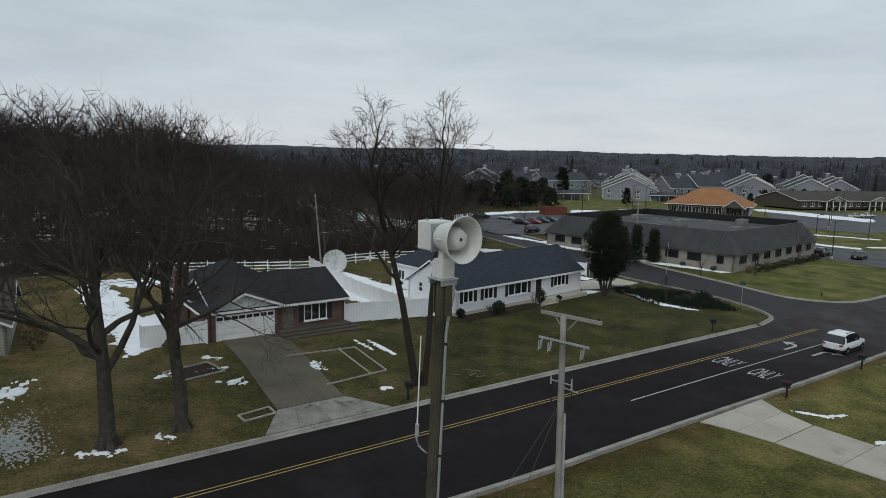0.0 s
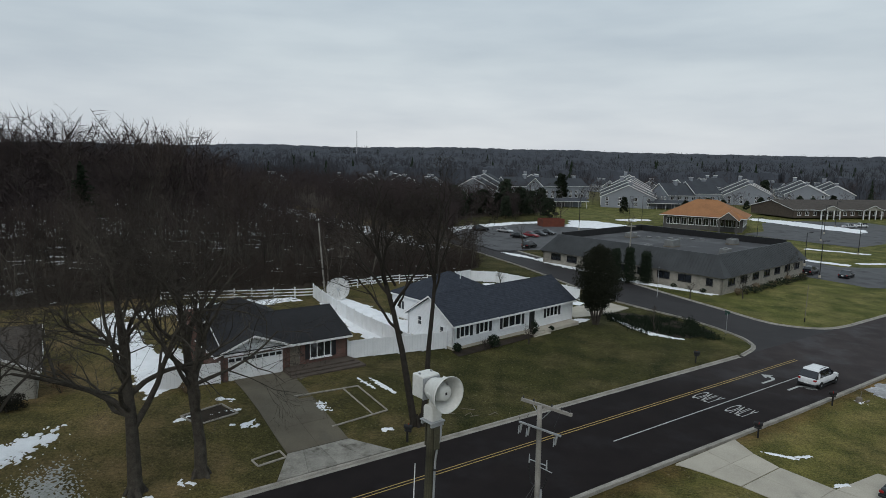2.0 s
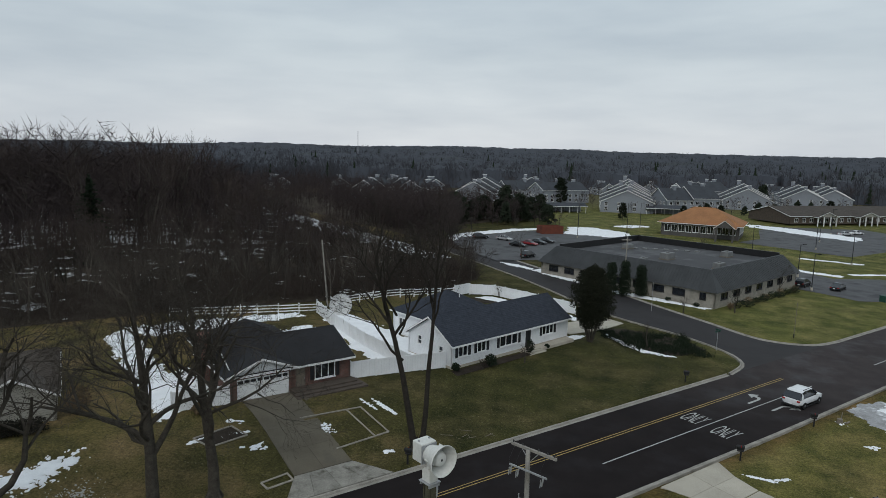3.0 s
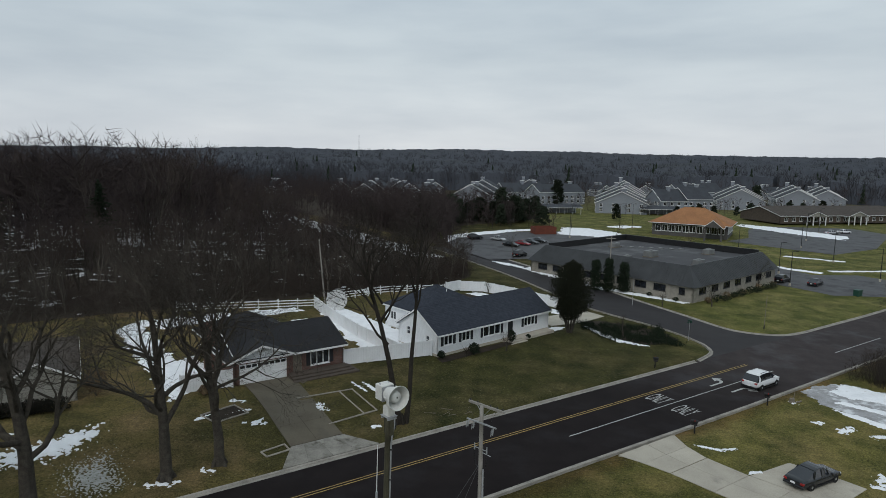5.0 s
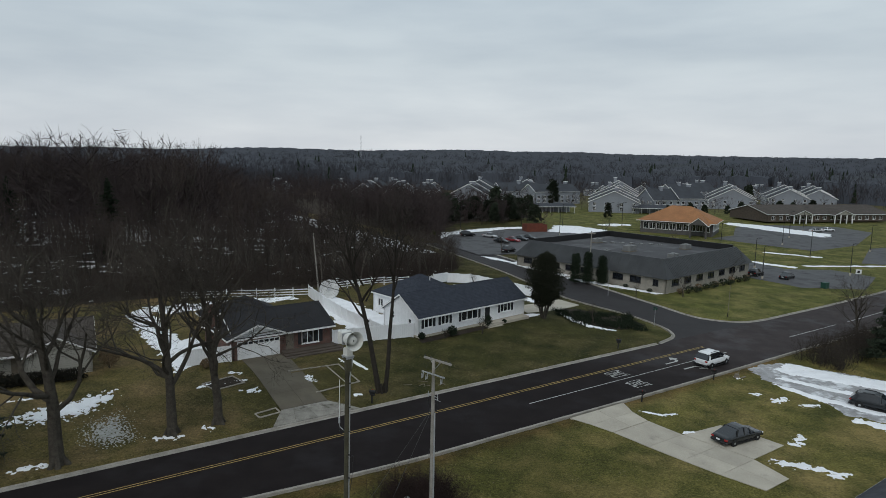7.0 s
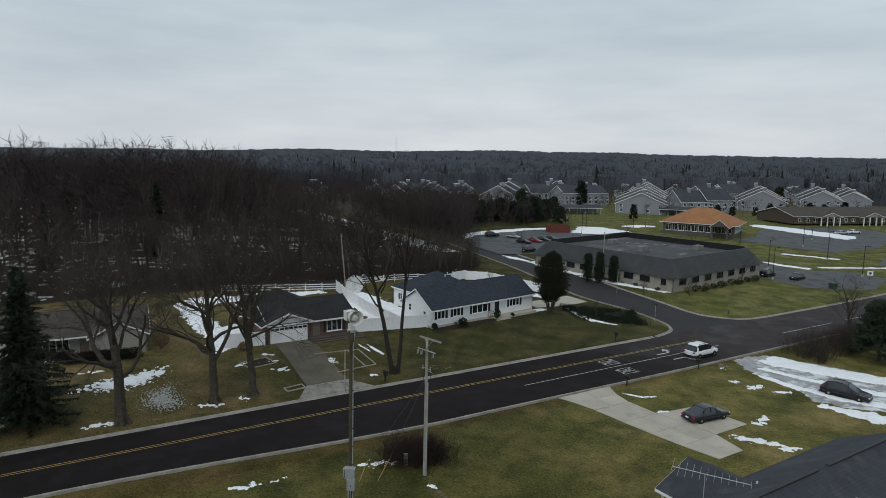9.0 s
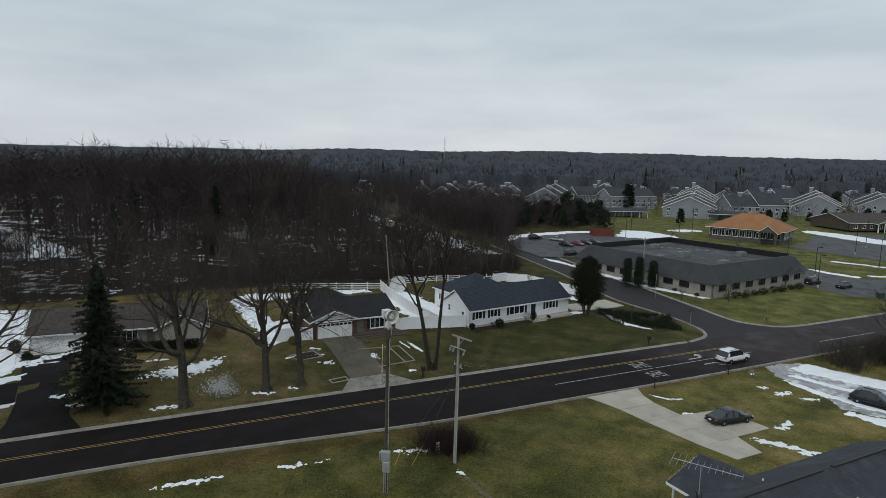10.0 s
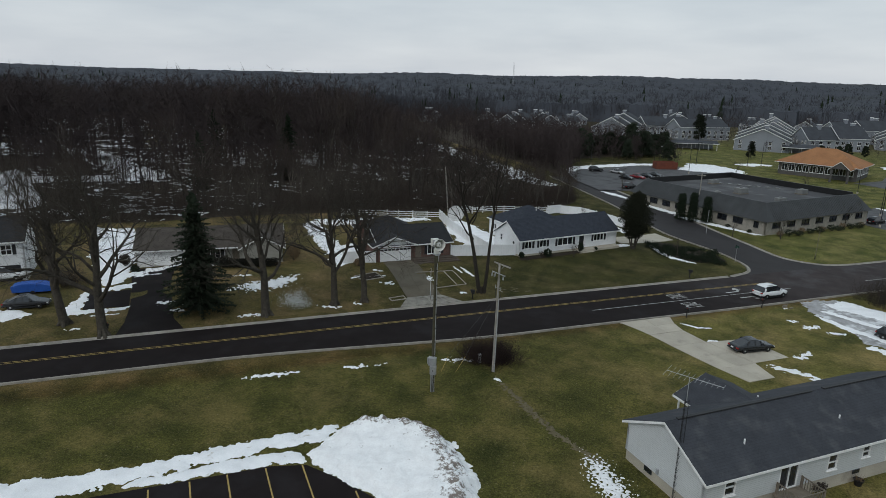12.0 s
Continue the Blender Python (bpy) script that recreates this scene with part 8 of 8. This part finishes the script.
# ---- cars ----
def car(x, y, a, paint, label, suv=True, length=4.8, width=1.9, tall=1.72, name="car", group="parked cars", z=None):
    """A car that heads along its own x: body, glass, roof, wheels, lamps and mirrors."""
    t = thing(name, at(x, y, a) if z is None else pose(x, y, z, 0, 0, a), label, "car", group)
    h, w, l = tall, width / 2, length / 2
    belt = 0.63 * h if suv else 0.64 * h
    if suv:
        st = [(-l, 0.78, 0.45, belt - 0.12), (-l + 0.12, 0.93, 0.30, belt), (-l + 0.9, 1.0, 0.24, belt + 0.01), (0, 1.0, 0.22, belt), (l - 1.6, 1.0, 0.22, belt - 0.02), (l - 1.15, 0.99, 0.24, belt - 0.05), (l - 0.35, 0.93, 0.26, belt - 0.14), (l - 0.05, 0.80, 0.30, belt - 0.26), (l, 0.70, 0.36, belt - 0.36)]
        gh = [(-l + 0.08, 0.88, belt - 0.02), (-l + 0.56, 0.76, h - 0.13), (-l + 1.05, 0.75, h - 0.01), (-0.25, 0.76, h), (l - 2.10, 0.74, h - 0.07), (l - 1.05, 0.86, belt - 0.05)]
    else:
        st = [(-l, 0.80, 0.40, belt - 0.14), (-l + 0.12, 0.93, 0.26, belt - 0.02), (-l + 0.9, 1.0, 0.20, belt + 0.01), (0, 1.0, 0.18, belt), (l - 1.6, 1.0, 0.18, belt - 0.02), (l - 1.15, 0.99, 0.20, belt - 0.06), (l - 0.35, 0.92, 0.22, belt - 0.17), (l - 0.05, 0.80, 0.28, belt - 0.28), (l, 0.68, 0.34, belt - 0.36)]
        gh = [(-l + 0.50, 0.84, belt - 0.01), (-l + 1.55, 0.66, h - 0.06), (-l + 1.95, 0.65, h), (-0.02, 0.66, h), (0.28, 0.65, h - 0.05), (l - 1.22, 0.86, belt - 0.05)]

    def loft(secs):
        bm = B()
        rows = [[bm.verts.new(p) for p in s] for s in secs]
        for r0, r1 in zip(rows, rows[1:]):
            for k in range(len(r0)):
                bm.faces.new((r0[k], r0[(k + 1) % len(r0)], r1[(k + 1) % len(r1)], r1[k]))
        bm.faces.new(rows[0][::-1])
        bm.faces.new(rows[-1])
        return bm

    secs = []
    for sx_, f, z0, z1 in st:
        ww = w * f
        zm = z0 + (z1 - z0) * 0.55
        secs.append([(sx_, -ww * 0.92, z0), (sx_, ww * 0.92, z0), (sx_, ww, zm - 0.08), (sx_, ww * 0.99, zm + 0.06), (sx_, ww * 0.93, z1 - 0.03), (sx_, ww * 0.80, z1), (sx_, -ww * 0.80, z1), (sx_, -ww * 0.93, z1 - 0.03), (sx_, -ww * 0.99, zm + 0.06), (sx_, -ww, zm - 0.08)])
    body = part("body", loft(secs), paint, t, smooth=True)
    rounded = body.modifiers.new("rounded", "SUBSURF")
    rounded.levels = rounded.render_levels = 2
    secs = []
    for i, (sx_, f, z1) in enumerate(gh):
        wt = w * f
        lowz = belt - 0.06
        secs.append([(sx_, -w * 0.90, lowz), (sx_, w * 0.90, lowz), (sx_, wt, max(z1, lowz + 0.01)), (sx_, -wt, max(z1, lowz + 0.01))])
    part("window_glass", loft(secs), M["dark_glass"], t, "dark tinted glass")
    ri = gh[1:-1]
    secs = [[(sx_, -w * f * 1.01, z1 - 0.015), (sx_, w * f * 1.01, z1 - 0.015), (sx_, w * f * 0.94, z1 + 0.045), (sx_, -w * f * 0.94, z1 + 0.045)] for sx_, f, z1 in ri]
    roof_ = part("roof", loft(secs), paint, t)
    if suv:
        for s in (-1, 1):
            part("roof_rail", box(B(), gh[2][0], gh[3][0], s * w * 0.64 - 0.02, s * w * 0.64 + 0.02, h + 0.05, h + 0.09), M["black"], roof_)
    # pillars between the panes
    for s in (-1, 1):
        for px, dx, pw in (((-l + 0.36, 0.30, 0.34), (-0.75, 0.05, 0.07), (0.30, -0.05, 0.06)) if suv else ((-l + 1.15, 0.28, 0.20), (-0.25, 0.05, 0.08), (0.55, -0.1, 0.05))):
            bm = B()
            vs_ = []
            for (xx, yy, zz) in ((px, w * 0.905, belt - 0.05), (px + pw, w * 0.905, belt - 0.05), (px + pw + dx, w * 0.735, h - 0.03), (px + dx, w * 0.735, h - 0.03)):
                vs_.append(bm.verts.new((xx, s * yy, zz)))
            for (xx, yy, zz) in ((px, w * 0.88, belt - 0.05), (px + pw, w * 0.88, belt - 0.05), (px + pw + dx, w * 0.70, h - 0.03), (px + dx, w * 0.70, h - 0.03)):
                vs_.append(bm.verts.new((xx, s * yy, zz)))
            for q in ((0, 1, 2, 3), (7, 6, 5, 4), (0, 4, 5, 1), (1, 5, 6, 2), (2, 6, 7, 3), (3, 7, 4, 0)):
                bm.faces.new([vs_[i] for i in q])
            part("pillar", bm, paint if px < -1 or not suv else M["black"], t)
        part("mirror", box(B(), l - 1.75, l - 1.6, s * (w + 0.06) - 0.1, s * (w + 0.06) + 0.1, belt - 0.02, belt + 0.14, 0.03), paint, t)
        part("sill", box(B(), -l * 0.55, l * 0.55, s * w * 0.93 - 0.05, s * w * 0.93 + 0.05, 0.18, 0.30), M["black"], t)
        part("tail_lamp", box(B(), -l - 0.012, -l + 0.20, s * w * 0.72 - 0.14, s * w * 0.72 + 0.12, belt - 0.30, belt - 0.14, 0.02), M["red_lamp"], t)
        part("headlamp", box(B(), l - 0.28, l - 0.02, s * w * 0.66 - 0.14, s * w * 0.66 + 0.14, belt - 0.42, belt - 0.30, 0.02), M["lamp_lens"], t)
    part("bumper", box(B(), -l - 0.05, -l + 0.25, -w * 0.88, w * 0.88, 0.30, 0.50, 0.04), M["black"] if suv else paint, t)
    part("bumper", box(B(), l - 0.25, l + 0.04, -w * 0.82, w * 0.82, 0.26, 0.44, 0.04), M["black"] if suv else paint, t)
    part("number_plate", box(B(), -l - 0.065, -l - 0.045, -0.18, 0.18, 0.52, 0.66), M["white"], t)
    wr_ = 0.37 if suv else 0.32
    for fx in (-l * 0.61, l * 0.60):
        for s in (-1, 1):
            m_ = Matrix.Translation((fx, s * (w - 0.12), wr_)) @ Matrix.Rotation(radians(-90 * s), 4, "X")
            wh_ = part("wheel", lathe(B(), [(wr_ * 0.62, -0.10), (wr_ * 0.96, -0.10), (wr_, -0.06), (wr_, 0.08), (wr_ * 0.94, 0.125), (wr_ * 0.64, 0.125)], 20, m_), M["tyre"], t)
            part("rim", lathe(B(), [(wr_ * 0.63, -0.05), (wr_ * 0.63, 0.11), (wr_ * 0.22, 0.13), (0.02, 0.135)], 14, m_), M["rim"], wh_)
    return t


WHITE_CAR, GREY_CAR, BLACK_CAR, RED_CAR, SILVER_CAR = car_paint("white_car_paint", (0.75, 0.76, 0.77)), car_paint("grey_car_paint", (0.012, 0.014, 0.017)), car_paint("black_car_paint", (0.007, 0.0075, 0.009)), car_paint("red_car_paint", (0.22, 0.02, 0.025)), car_paint("silver_car_paint", (0.40, 0.41, 0.42))
car(32.6, 39.0, 27, GREY_CAR, "dark grey saloon parked on the concrete pad", False, 4.85, 1.8, 1.37, "sedan")
wx, wy = xy(44.6, -4.9)
car(wx, wy, 33.9, WHITE_CAR, "white sport utility car driving along the road", True, 4.85, 1.95, 1.78, "white_suv", "traffic", road_z(wx, wy))
car(50.3, 46.6, -42, GREY_CAR, "dark grey estate car on the snowy drive", True, 4.7, 1.85, 1.6, "parked_suv")
for i, (x, y, a, p, s, lab) in enumerate(((17.5, 176.5, 20, BLACK_CAR, True, "black car parked by the snow bank"), (24.0, 175.0, -40, SILVER_CAR, False, "silver car parked behind the office"), (26.2, 163.5, -40, BLACK_CAR, False, "black car parked behind the office"), (29.6, 166.5, -40, RED_CAR, False, "dark red car parked behind the office"), (32.4, 169.5, -40, GREY_CAR, False, "grey car parked behind the office"), (35.2, 172.5, -40, BLACK_CAR, False, "black car parked behind the office"), (26.0, 146.5, 50, BLACK_CAR, True, "black car parked at the end of the office"), (29.6, 141.0, 50, GREY_CAR, False, "grey car parked at the end of the office"), (76.4, 121.5, 40, BLACK_CAR, True, "black car parked beside the office"), (81.4, 118.4, 40, GREY_CAR, False, "dark grey car parked beside the office"), (140, 205, 10, SILVER_CAR, False, "silver car parked by the long home"), (146, 208, 10, WHITE_CAR, False, "white car parked by the long home"))):
    car(x, y, a, p, lab, s, 4.6, 1.8, 1.65 if s else 1.42)
car(-47.2, 25.4, 30, BLACK_CAR, "dark saloon parked on the snowy drive", False, 4.6, 1.8, 1.42, "sedan")
car(-57.0, 32.0, 34, WHITE_CAR, "white van parked before the garage", True, 4.9, 1.9, 1.85, "white_van")
tp = thing("covered_trailer", at(-50.2, 29.4, 28) @ Matrix.Scale(0.78, 4), "trailer covered with a bright blue tarpaulin", "trailer")
bm = B()
prism(bm, [(-2.6, 0.35), (2.6, 0.35), (2.7, 1.15), (1.4, 1.55), (-1.2, 1.65), (-2.7, 1.3)], -1.0, 1.0)
bmesh.ops.subdivide_edges(bm, edges=bm.edges[:], cuts=3, use_grid_fill=True)
for v in bm.verts:
    v.co += Vector((noise.noise(v.co * 1.7), noise.noise(v.co * 1.7 + Vector((5, 0, 0))), noise.noise(v.co * 1.7 + Vector((0, 7, 0))))) * 0.10
part("tarpaulin", bm, M["tarp"], tp)
for s in (-1, 1):
    part("wheel", tube(B(), (0.2, s * 0.85, 0.3), (0.2, s * 1.05, 0.3), 0.3, 0.3, 16), M["tyre"], tp)
part("drawbar", tube(B(), (2.6, 0, 0.45), (3.8, 0, 0.42), 0.05, 0.05, 8), M["black"], tp)


# ---- mailboxes, signs, posts and street lamps ----
def mailbox(x, y, a, label="black mailbox on a post beside the kerb"):
    t = thing("mailbox", at(x, y, a), label, "mailbox", "mailboxes")
    part("post", box(B(), -0.06, 0.06, -0.06, 0.06, -0.3, 1.0), M["black"], t)
    part("arm", box(B(), -0.2, 0.3, -0.05, 0.05, 0.9, 1.0), M["black"], t)
    bm = B()
    prism(bm, [(-0.11, 1.0), (0.11, 1.0), (0.11, 1.16), (0.08, 1.24), (0, 1.28), (-0.08, 1.24), (-0.11, 1.16)], -0.25, 0.35, "x")
    bx_ = part("box", bm, M["black"], t)
    part("flag", box(B(), 0.0, 0.04, 0.115, 0.13, 1.1, 1.3), M["red_lamp"], bx_)
    part("newspaper_tube", tube(B(), (-0.2, 0, 0.8), (0.3, 0, 0.8), 0.08, 0.08, 10), M["black"], t)
    return t


for u, v, a in ((3.9, 4.75, -56), (39.4, 4.85, -56), (26.9, -8.5, 124), (39.4, -8.4, 124), (-38.0, 4.7, -56)):
    mx_, my_ = xy(u, v)
    mailbox(mx_, my_, 33.9 + a)
sg = thing("street_sign", at(38.7, 77.0, 20), "street name sign on a thin steel post", "sign")
part("post", tube(B(), (0, 0, -0.3), (0, 0, 2.6), 0.03, 0.03, 8), M["galvanised"], sg)
part("blade", box(B(), -0.4, 0.4, -0.012, 0.012, 2.4, 2.6), M["green_sign"], sg)
part("blade", box(B(), -0.012, 0.012, -0.4, 0.4, 2.62, 2.82), M["green_sign"], sg)
mk = thing("marker_post", at(52.9, 84.3, 0), "thin yellowish marker pole with a black foot", "post")
part("post", tube(B(), (0, 0, -0.2), (0.05, 0, 5.0), 0.045, 0.035, 8), M["timber"], mk)
part("foot", tube(B(), (0, 0, -0.1), (0, 0, 0.55), 0.08, 0.08, 10), M["black"], mk)
sg_ = thing("road_sign", at(98.2, 120.7, -20), "small white sign with a dark symbol by the drive", "sign")
part("post", tube(B(), (0, 0, -0.2), (0, 0, 1.3), 0.05, 0.05, 8), M["black"], sg_)
brd = part("board", box(B(), -0.55, 0.55, -0.05, 0.05, 0.9, 1.9, 0.02), M["white"], sg_, "white sign board")
part("symbol", box(B(), -0.22, 0.22, -0.06, -0.05, 1.15, 1.65), M["black"], brd, "dark symbol")
tf_ = thing("transformer_box", at(84.0, 109.5, 30), "dark green utility cabinet by the car park", "cabinet")
part("cabinet", box(B(), -0.7, 0.7, -0.5, 0.5, -0.2, 1.1, 0.04), M["green_sign"], tf_)
part("lid", box(B(), -0.74, 0.74, -0.54, 0.54, 1.1, 1.18), M["green_sign"], tf_)


def street_lamp(x, y, h, a=0.0, label="tall dark lamp post by the car park"):
    t = thing("street_lamp", at(x, y, a), label, "street lamp", "street lamps")
    part("post", tube(B(), (0, 0, -0.2), (0, 0, h), 0.09, 0.06, 8), M["black"], t)
    part("arm", tube(B(), (0, 0, h - 0.1), (0.8, 0, h), 0.04, 0.04, 6), M["black"], t)
    part("lamp_head", box(B(), 0.5, 1.2, -0.16, 0.16, h - 0.05, h + 0.1, 0.02), M["black"], t)
    part("foot", tube(B(), (0, 0, -0.2), (0, 0, 0.6), 0.22, 0.22, 10), M["concrete"], t)


for x, y, h in ((75.6, 117.4, 7.0), (81.0, 131.2, 7.0), (98.2, 123.4, 7.0), (120.8, 187.7, 8.5), (46.5, 184, 8.0), (52, 206, 8.0), (70, 212, 8.5), (75, 214, 8.5), (88, 164, 7.0), (136, 206, 8.5), (110, 172, 7.5), (128, 160, 7.5), (104, 148, 7.5), (16, 190, 8.0)):
    street_lamp(x, y, h)
for x, y, h in ((37.5, 97.0, 4.4), (25.0, 93.0, 6.2)):
    fp = thing("flag_pole", at(x, y, 0), "slim pale pole beside the side street", "post", "slim poles")
    part("post", tube(B(), (0, 0, -0.2), (0, 0, h), 0.05, 0.035, 8), M["galvanised"], fp)
    part("cap", lathe(B(), [(0.02, h), (0.06, h + 0.04), (0.06, h + 0.09), (0.01, h + 0.13)], 8), M["galvanised"], fp)
up2 = thing("utility_pole", at(38.2, 113.4, 0), "grey wooden utility pole behind the evergreens", "pole")
part("post", tube(B(), (0, 0, -0.3), (0.1, 0, 9.5), 0.14, 0.1, 10), M["grey_wood"], up2)
part("crossarm", box(B(), -0.9, 0.9, -0.06, 0.06, 8.9, 9.05), M["grey_wood"], up2)
db = thing("bin_enclosure", at(37.2, 190.4, 12), "rust-red boarded bin enclosure by the car park", "enclosure")
for x0, x1, y0, y1 in ((0, 7.0, 0, 0.15), (0, 7.0, 4.0, 4.15), (0, 0.15, 0.15, 4.0), (6.85, 7.0, 0.15, 4.0)):
    part("board_wall", box(B(), x0, x1, y0, y1, -0.4, 2.3), M["dumpster_brick"], db)
tw = thing("radio_mast", at(-90, 900, 0), "thin radio mast on the far hill", "mast")
for k in range(12):
    for a in range(3):
        t0 = a * 2.094
        o0 = Vector((math.cos(t0), math.sin(t0), 0)) * 0.8
        part("lattice_leg", tube(B(), o0 + Vector((0, 0, k * 3.5)), o0 + Vector((0, 0, (k + 1) * 3.5)), 0.12, 0.12, 4), M["galvanised"], tw)


# ---- small things in the yards ----
def log_frame(pts, label):
    t = thing("timber_edging", Matrix(), label, "garden edging", "timber edging")
    for (x0, y0), (x1, y1) in zip(pts, pts[1:]):
        part("timber", tube(B(), (x0, y0, level(x0, y0) + 0.06), (x1, y1, level(x1, y1) + 0.06), 0.075, 0.07, 7), M["pale_timber"], t)


log_frame([(-8.6, 51.4), (-3.8, 54.2), (-1.1, 50.4), (-5.0, 47.2)], "weathered timbers edging a bare garden bed")
log_frame([(-4.9, 53.4), (-2.2, 49.6)], "weathered timber across a bare garden bed")
log_frame([(-15.9, 47.0), (-13.7, 49.3), (-12.1, 48.1), (-14.3, 46.0), (-15.9, 47.0)], "old timbers around a planting bed with snow")
log_frame([(-9.5, 42.0), (-8.0, 43.4), (-7.4, 42.6), (-8.9, 41.3), (-9.5, 42.0)], "square of old timbers by the driveway")
sheet_poly("bare_bed", [(-8.3, 51.3), (-3.9, 53.9), (-1.3, 50.4), (-5.0, 47.5)], M["grass"], "bare brown garden bed in the lawn", "planting bed", 0.045)
sheet_poly("bare_bed", [(-15.8, 47.0), (-13.7, 49.1), (-12.3, 48.1), (-14.3, 46.2)], M["mulch"], "dark planting bed with dead stems", "planting bed", 0.05)
shrub(-16.9, 51.2, 0.8, 1.1, 400, "round tan shrub of dead grass", "dead_weeds", 380)
st_ = thing("tree_stump", at(40.4, 55.3, 0), "sawn pale tree stump with snow, on the lawn", "stump")
part("stump", lathe(B(), [(0.34, -0.1), (0.27, 0.12), (0.24, 0.38), (0.22, 0.42)], 14), M["timber"], st_)
part("split_log", tube(B(), (0.5, -0.2, 0.08), (1.0, 0.1, 0.09), 0.09, 0.08, 8), M["timber"], st_)
part("branch", tube(B(), (0.3, 0.3, 0.0), (0.45, 0.4, 0.9), 0.05, 0.03, 6), M["timber"], st_)
bt = thing("broken_branches", at(-0.5 + 5.6, 50.6, 0), "fallen pale branches on the verge", "branches")
for k in range(7):
    rng = random.Random(500 + k)
    a = rng.random() * 6.28
    x, y = rng.uniform(-1.5, 2.5), rng.uniform(-0.7, 1.2)
    part("branch", tube(B(), (x, y, 0.04), (x + math.cos(a) * 1.1, y + math.sin(a) * 0.6, 0.10), 0.03, 0.012, 5), M["timber"], bt)
# lattice aerial mast and the aerial on the near house
ma = thing("aerial_mast", at(20.9, 9.0, 0), "slim dark lattice mast beside the grey house", "mast")
for k in range(14):
    for a in range(3):
        t0, t1 = a * 2.094, (a + 1) * 2.094
        r0 = 0.16
        p0, p1 = Vector((math.cos(t0) * r0, math.sin(t0) * r0, k * 0.55)), Vector((math.cos(t1) * r0, math.sin(t1) * r0, (k + 1) * 0.55))
        part("lattice_leg", tube(B(), p0, Vector((p0.x, p0.y, (k + 1) * 0.55)), 0.018, 0.018, 5), M["black"], ma)
        part("lattice_brace", tube(B(), p0, p1, 0.01, 0.01, 4), M["black"], ma)
part("mast_tube", tube(B(), (0, 0, 7.6), (0, 0, 9.3), 0.02, 0.02, 6), M["galvanised"], ma)
boom = part("aerial_boom", tube(B(), (-1.3, 0.9, 9.2), (2.0, -0.6, 9.1), 0.018, 0.018, 5), M["galvanised"], ma)
for k in range(12):
    f = k / 11
    c = Vector((-1.3, 0.9, 9.2)).lerp(Vector((2.0, -0.6, 9.1)), f)
    s = 0.95 - 0.6 * f
    d = Vector((0.41, 0.91, 0))
    part("element", tube(B(), c - d * s, c + d * s, 0.009, 0.009, 4), M["galvanised"], boom)
pt = thing("garden_pot", at(34.4, 14.6, 0), "dark plant pot with dead stems by the wall", "plant pot")
part("pot", lathe(B(), [(0.22, 0.0), (0.34, 0.45), (0.37, 0.48), (0.33, 0.48), (0.28, 0.40)], 16), M["black"], pt)
vs, fs = [], []
for k in range(30):
    a = k * 2.4
    cone3(vs, fs, Vector((math.cos(a) * 0.1, math.sin(a) * 0.1, 0.38)), Vector((math.cos(a) * 0.5, math.sin(a) * 0.5, 0.75 + 0.2 * math.sin(k))), 0.012, 0.0, 3)
link("stems", mesh_of("stems", vs, fs, M["dead_weeds"]), None, pt)
shrub(31.0, 13.2, 1.0, 0.9, 410, "bare brown shrub below the deck", "twig", 500)
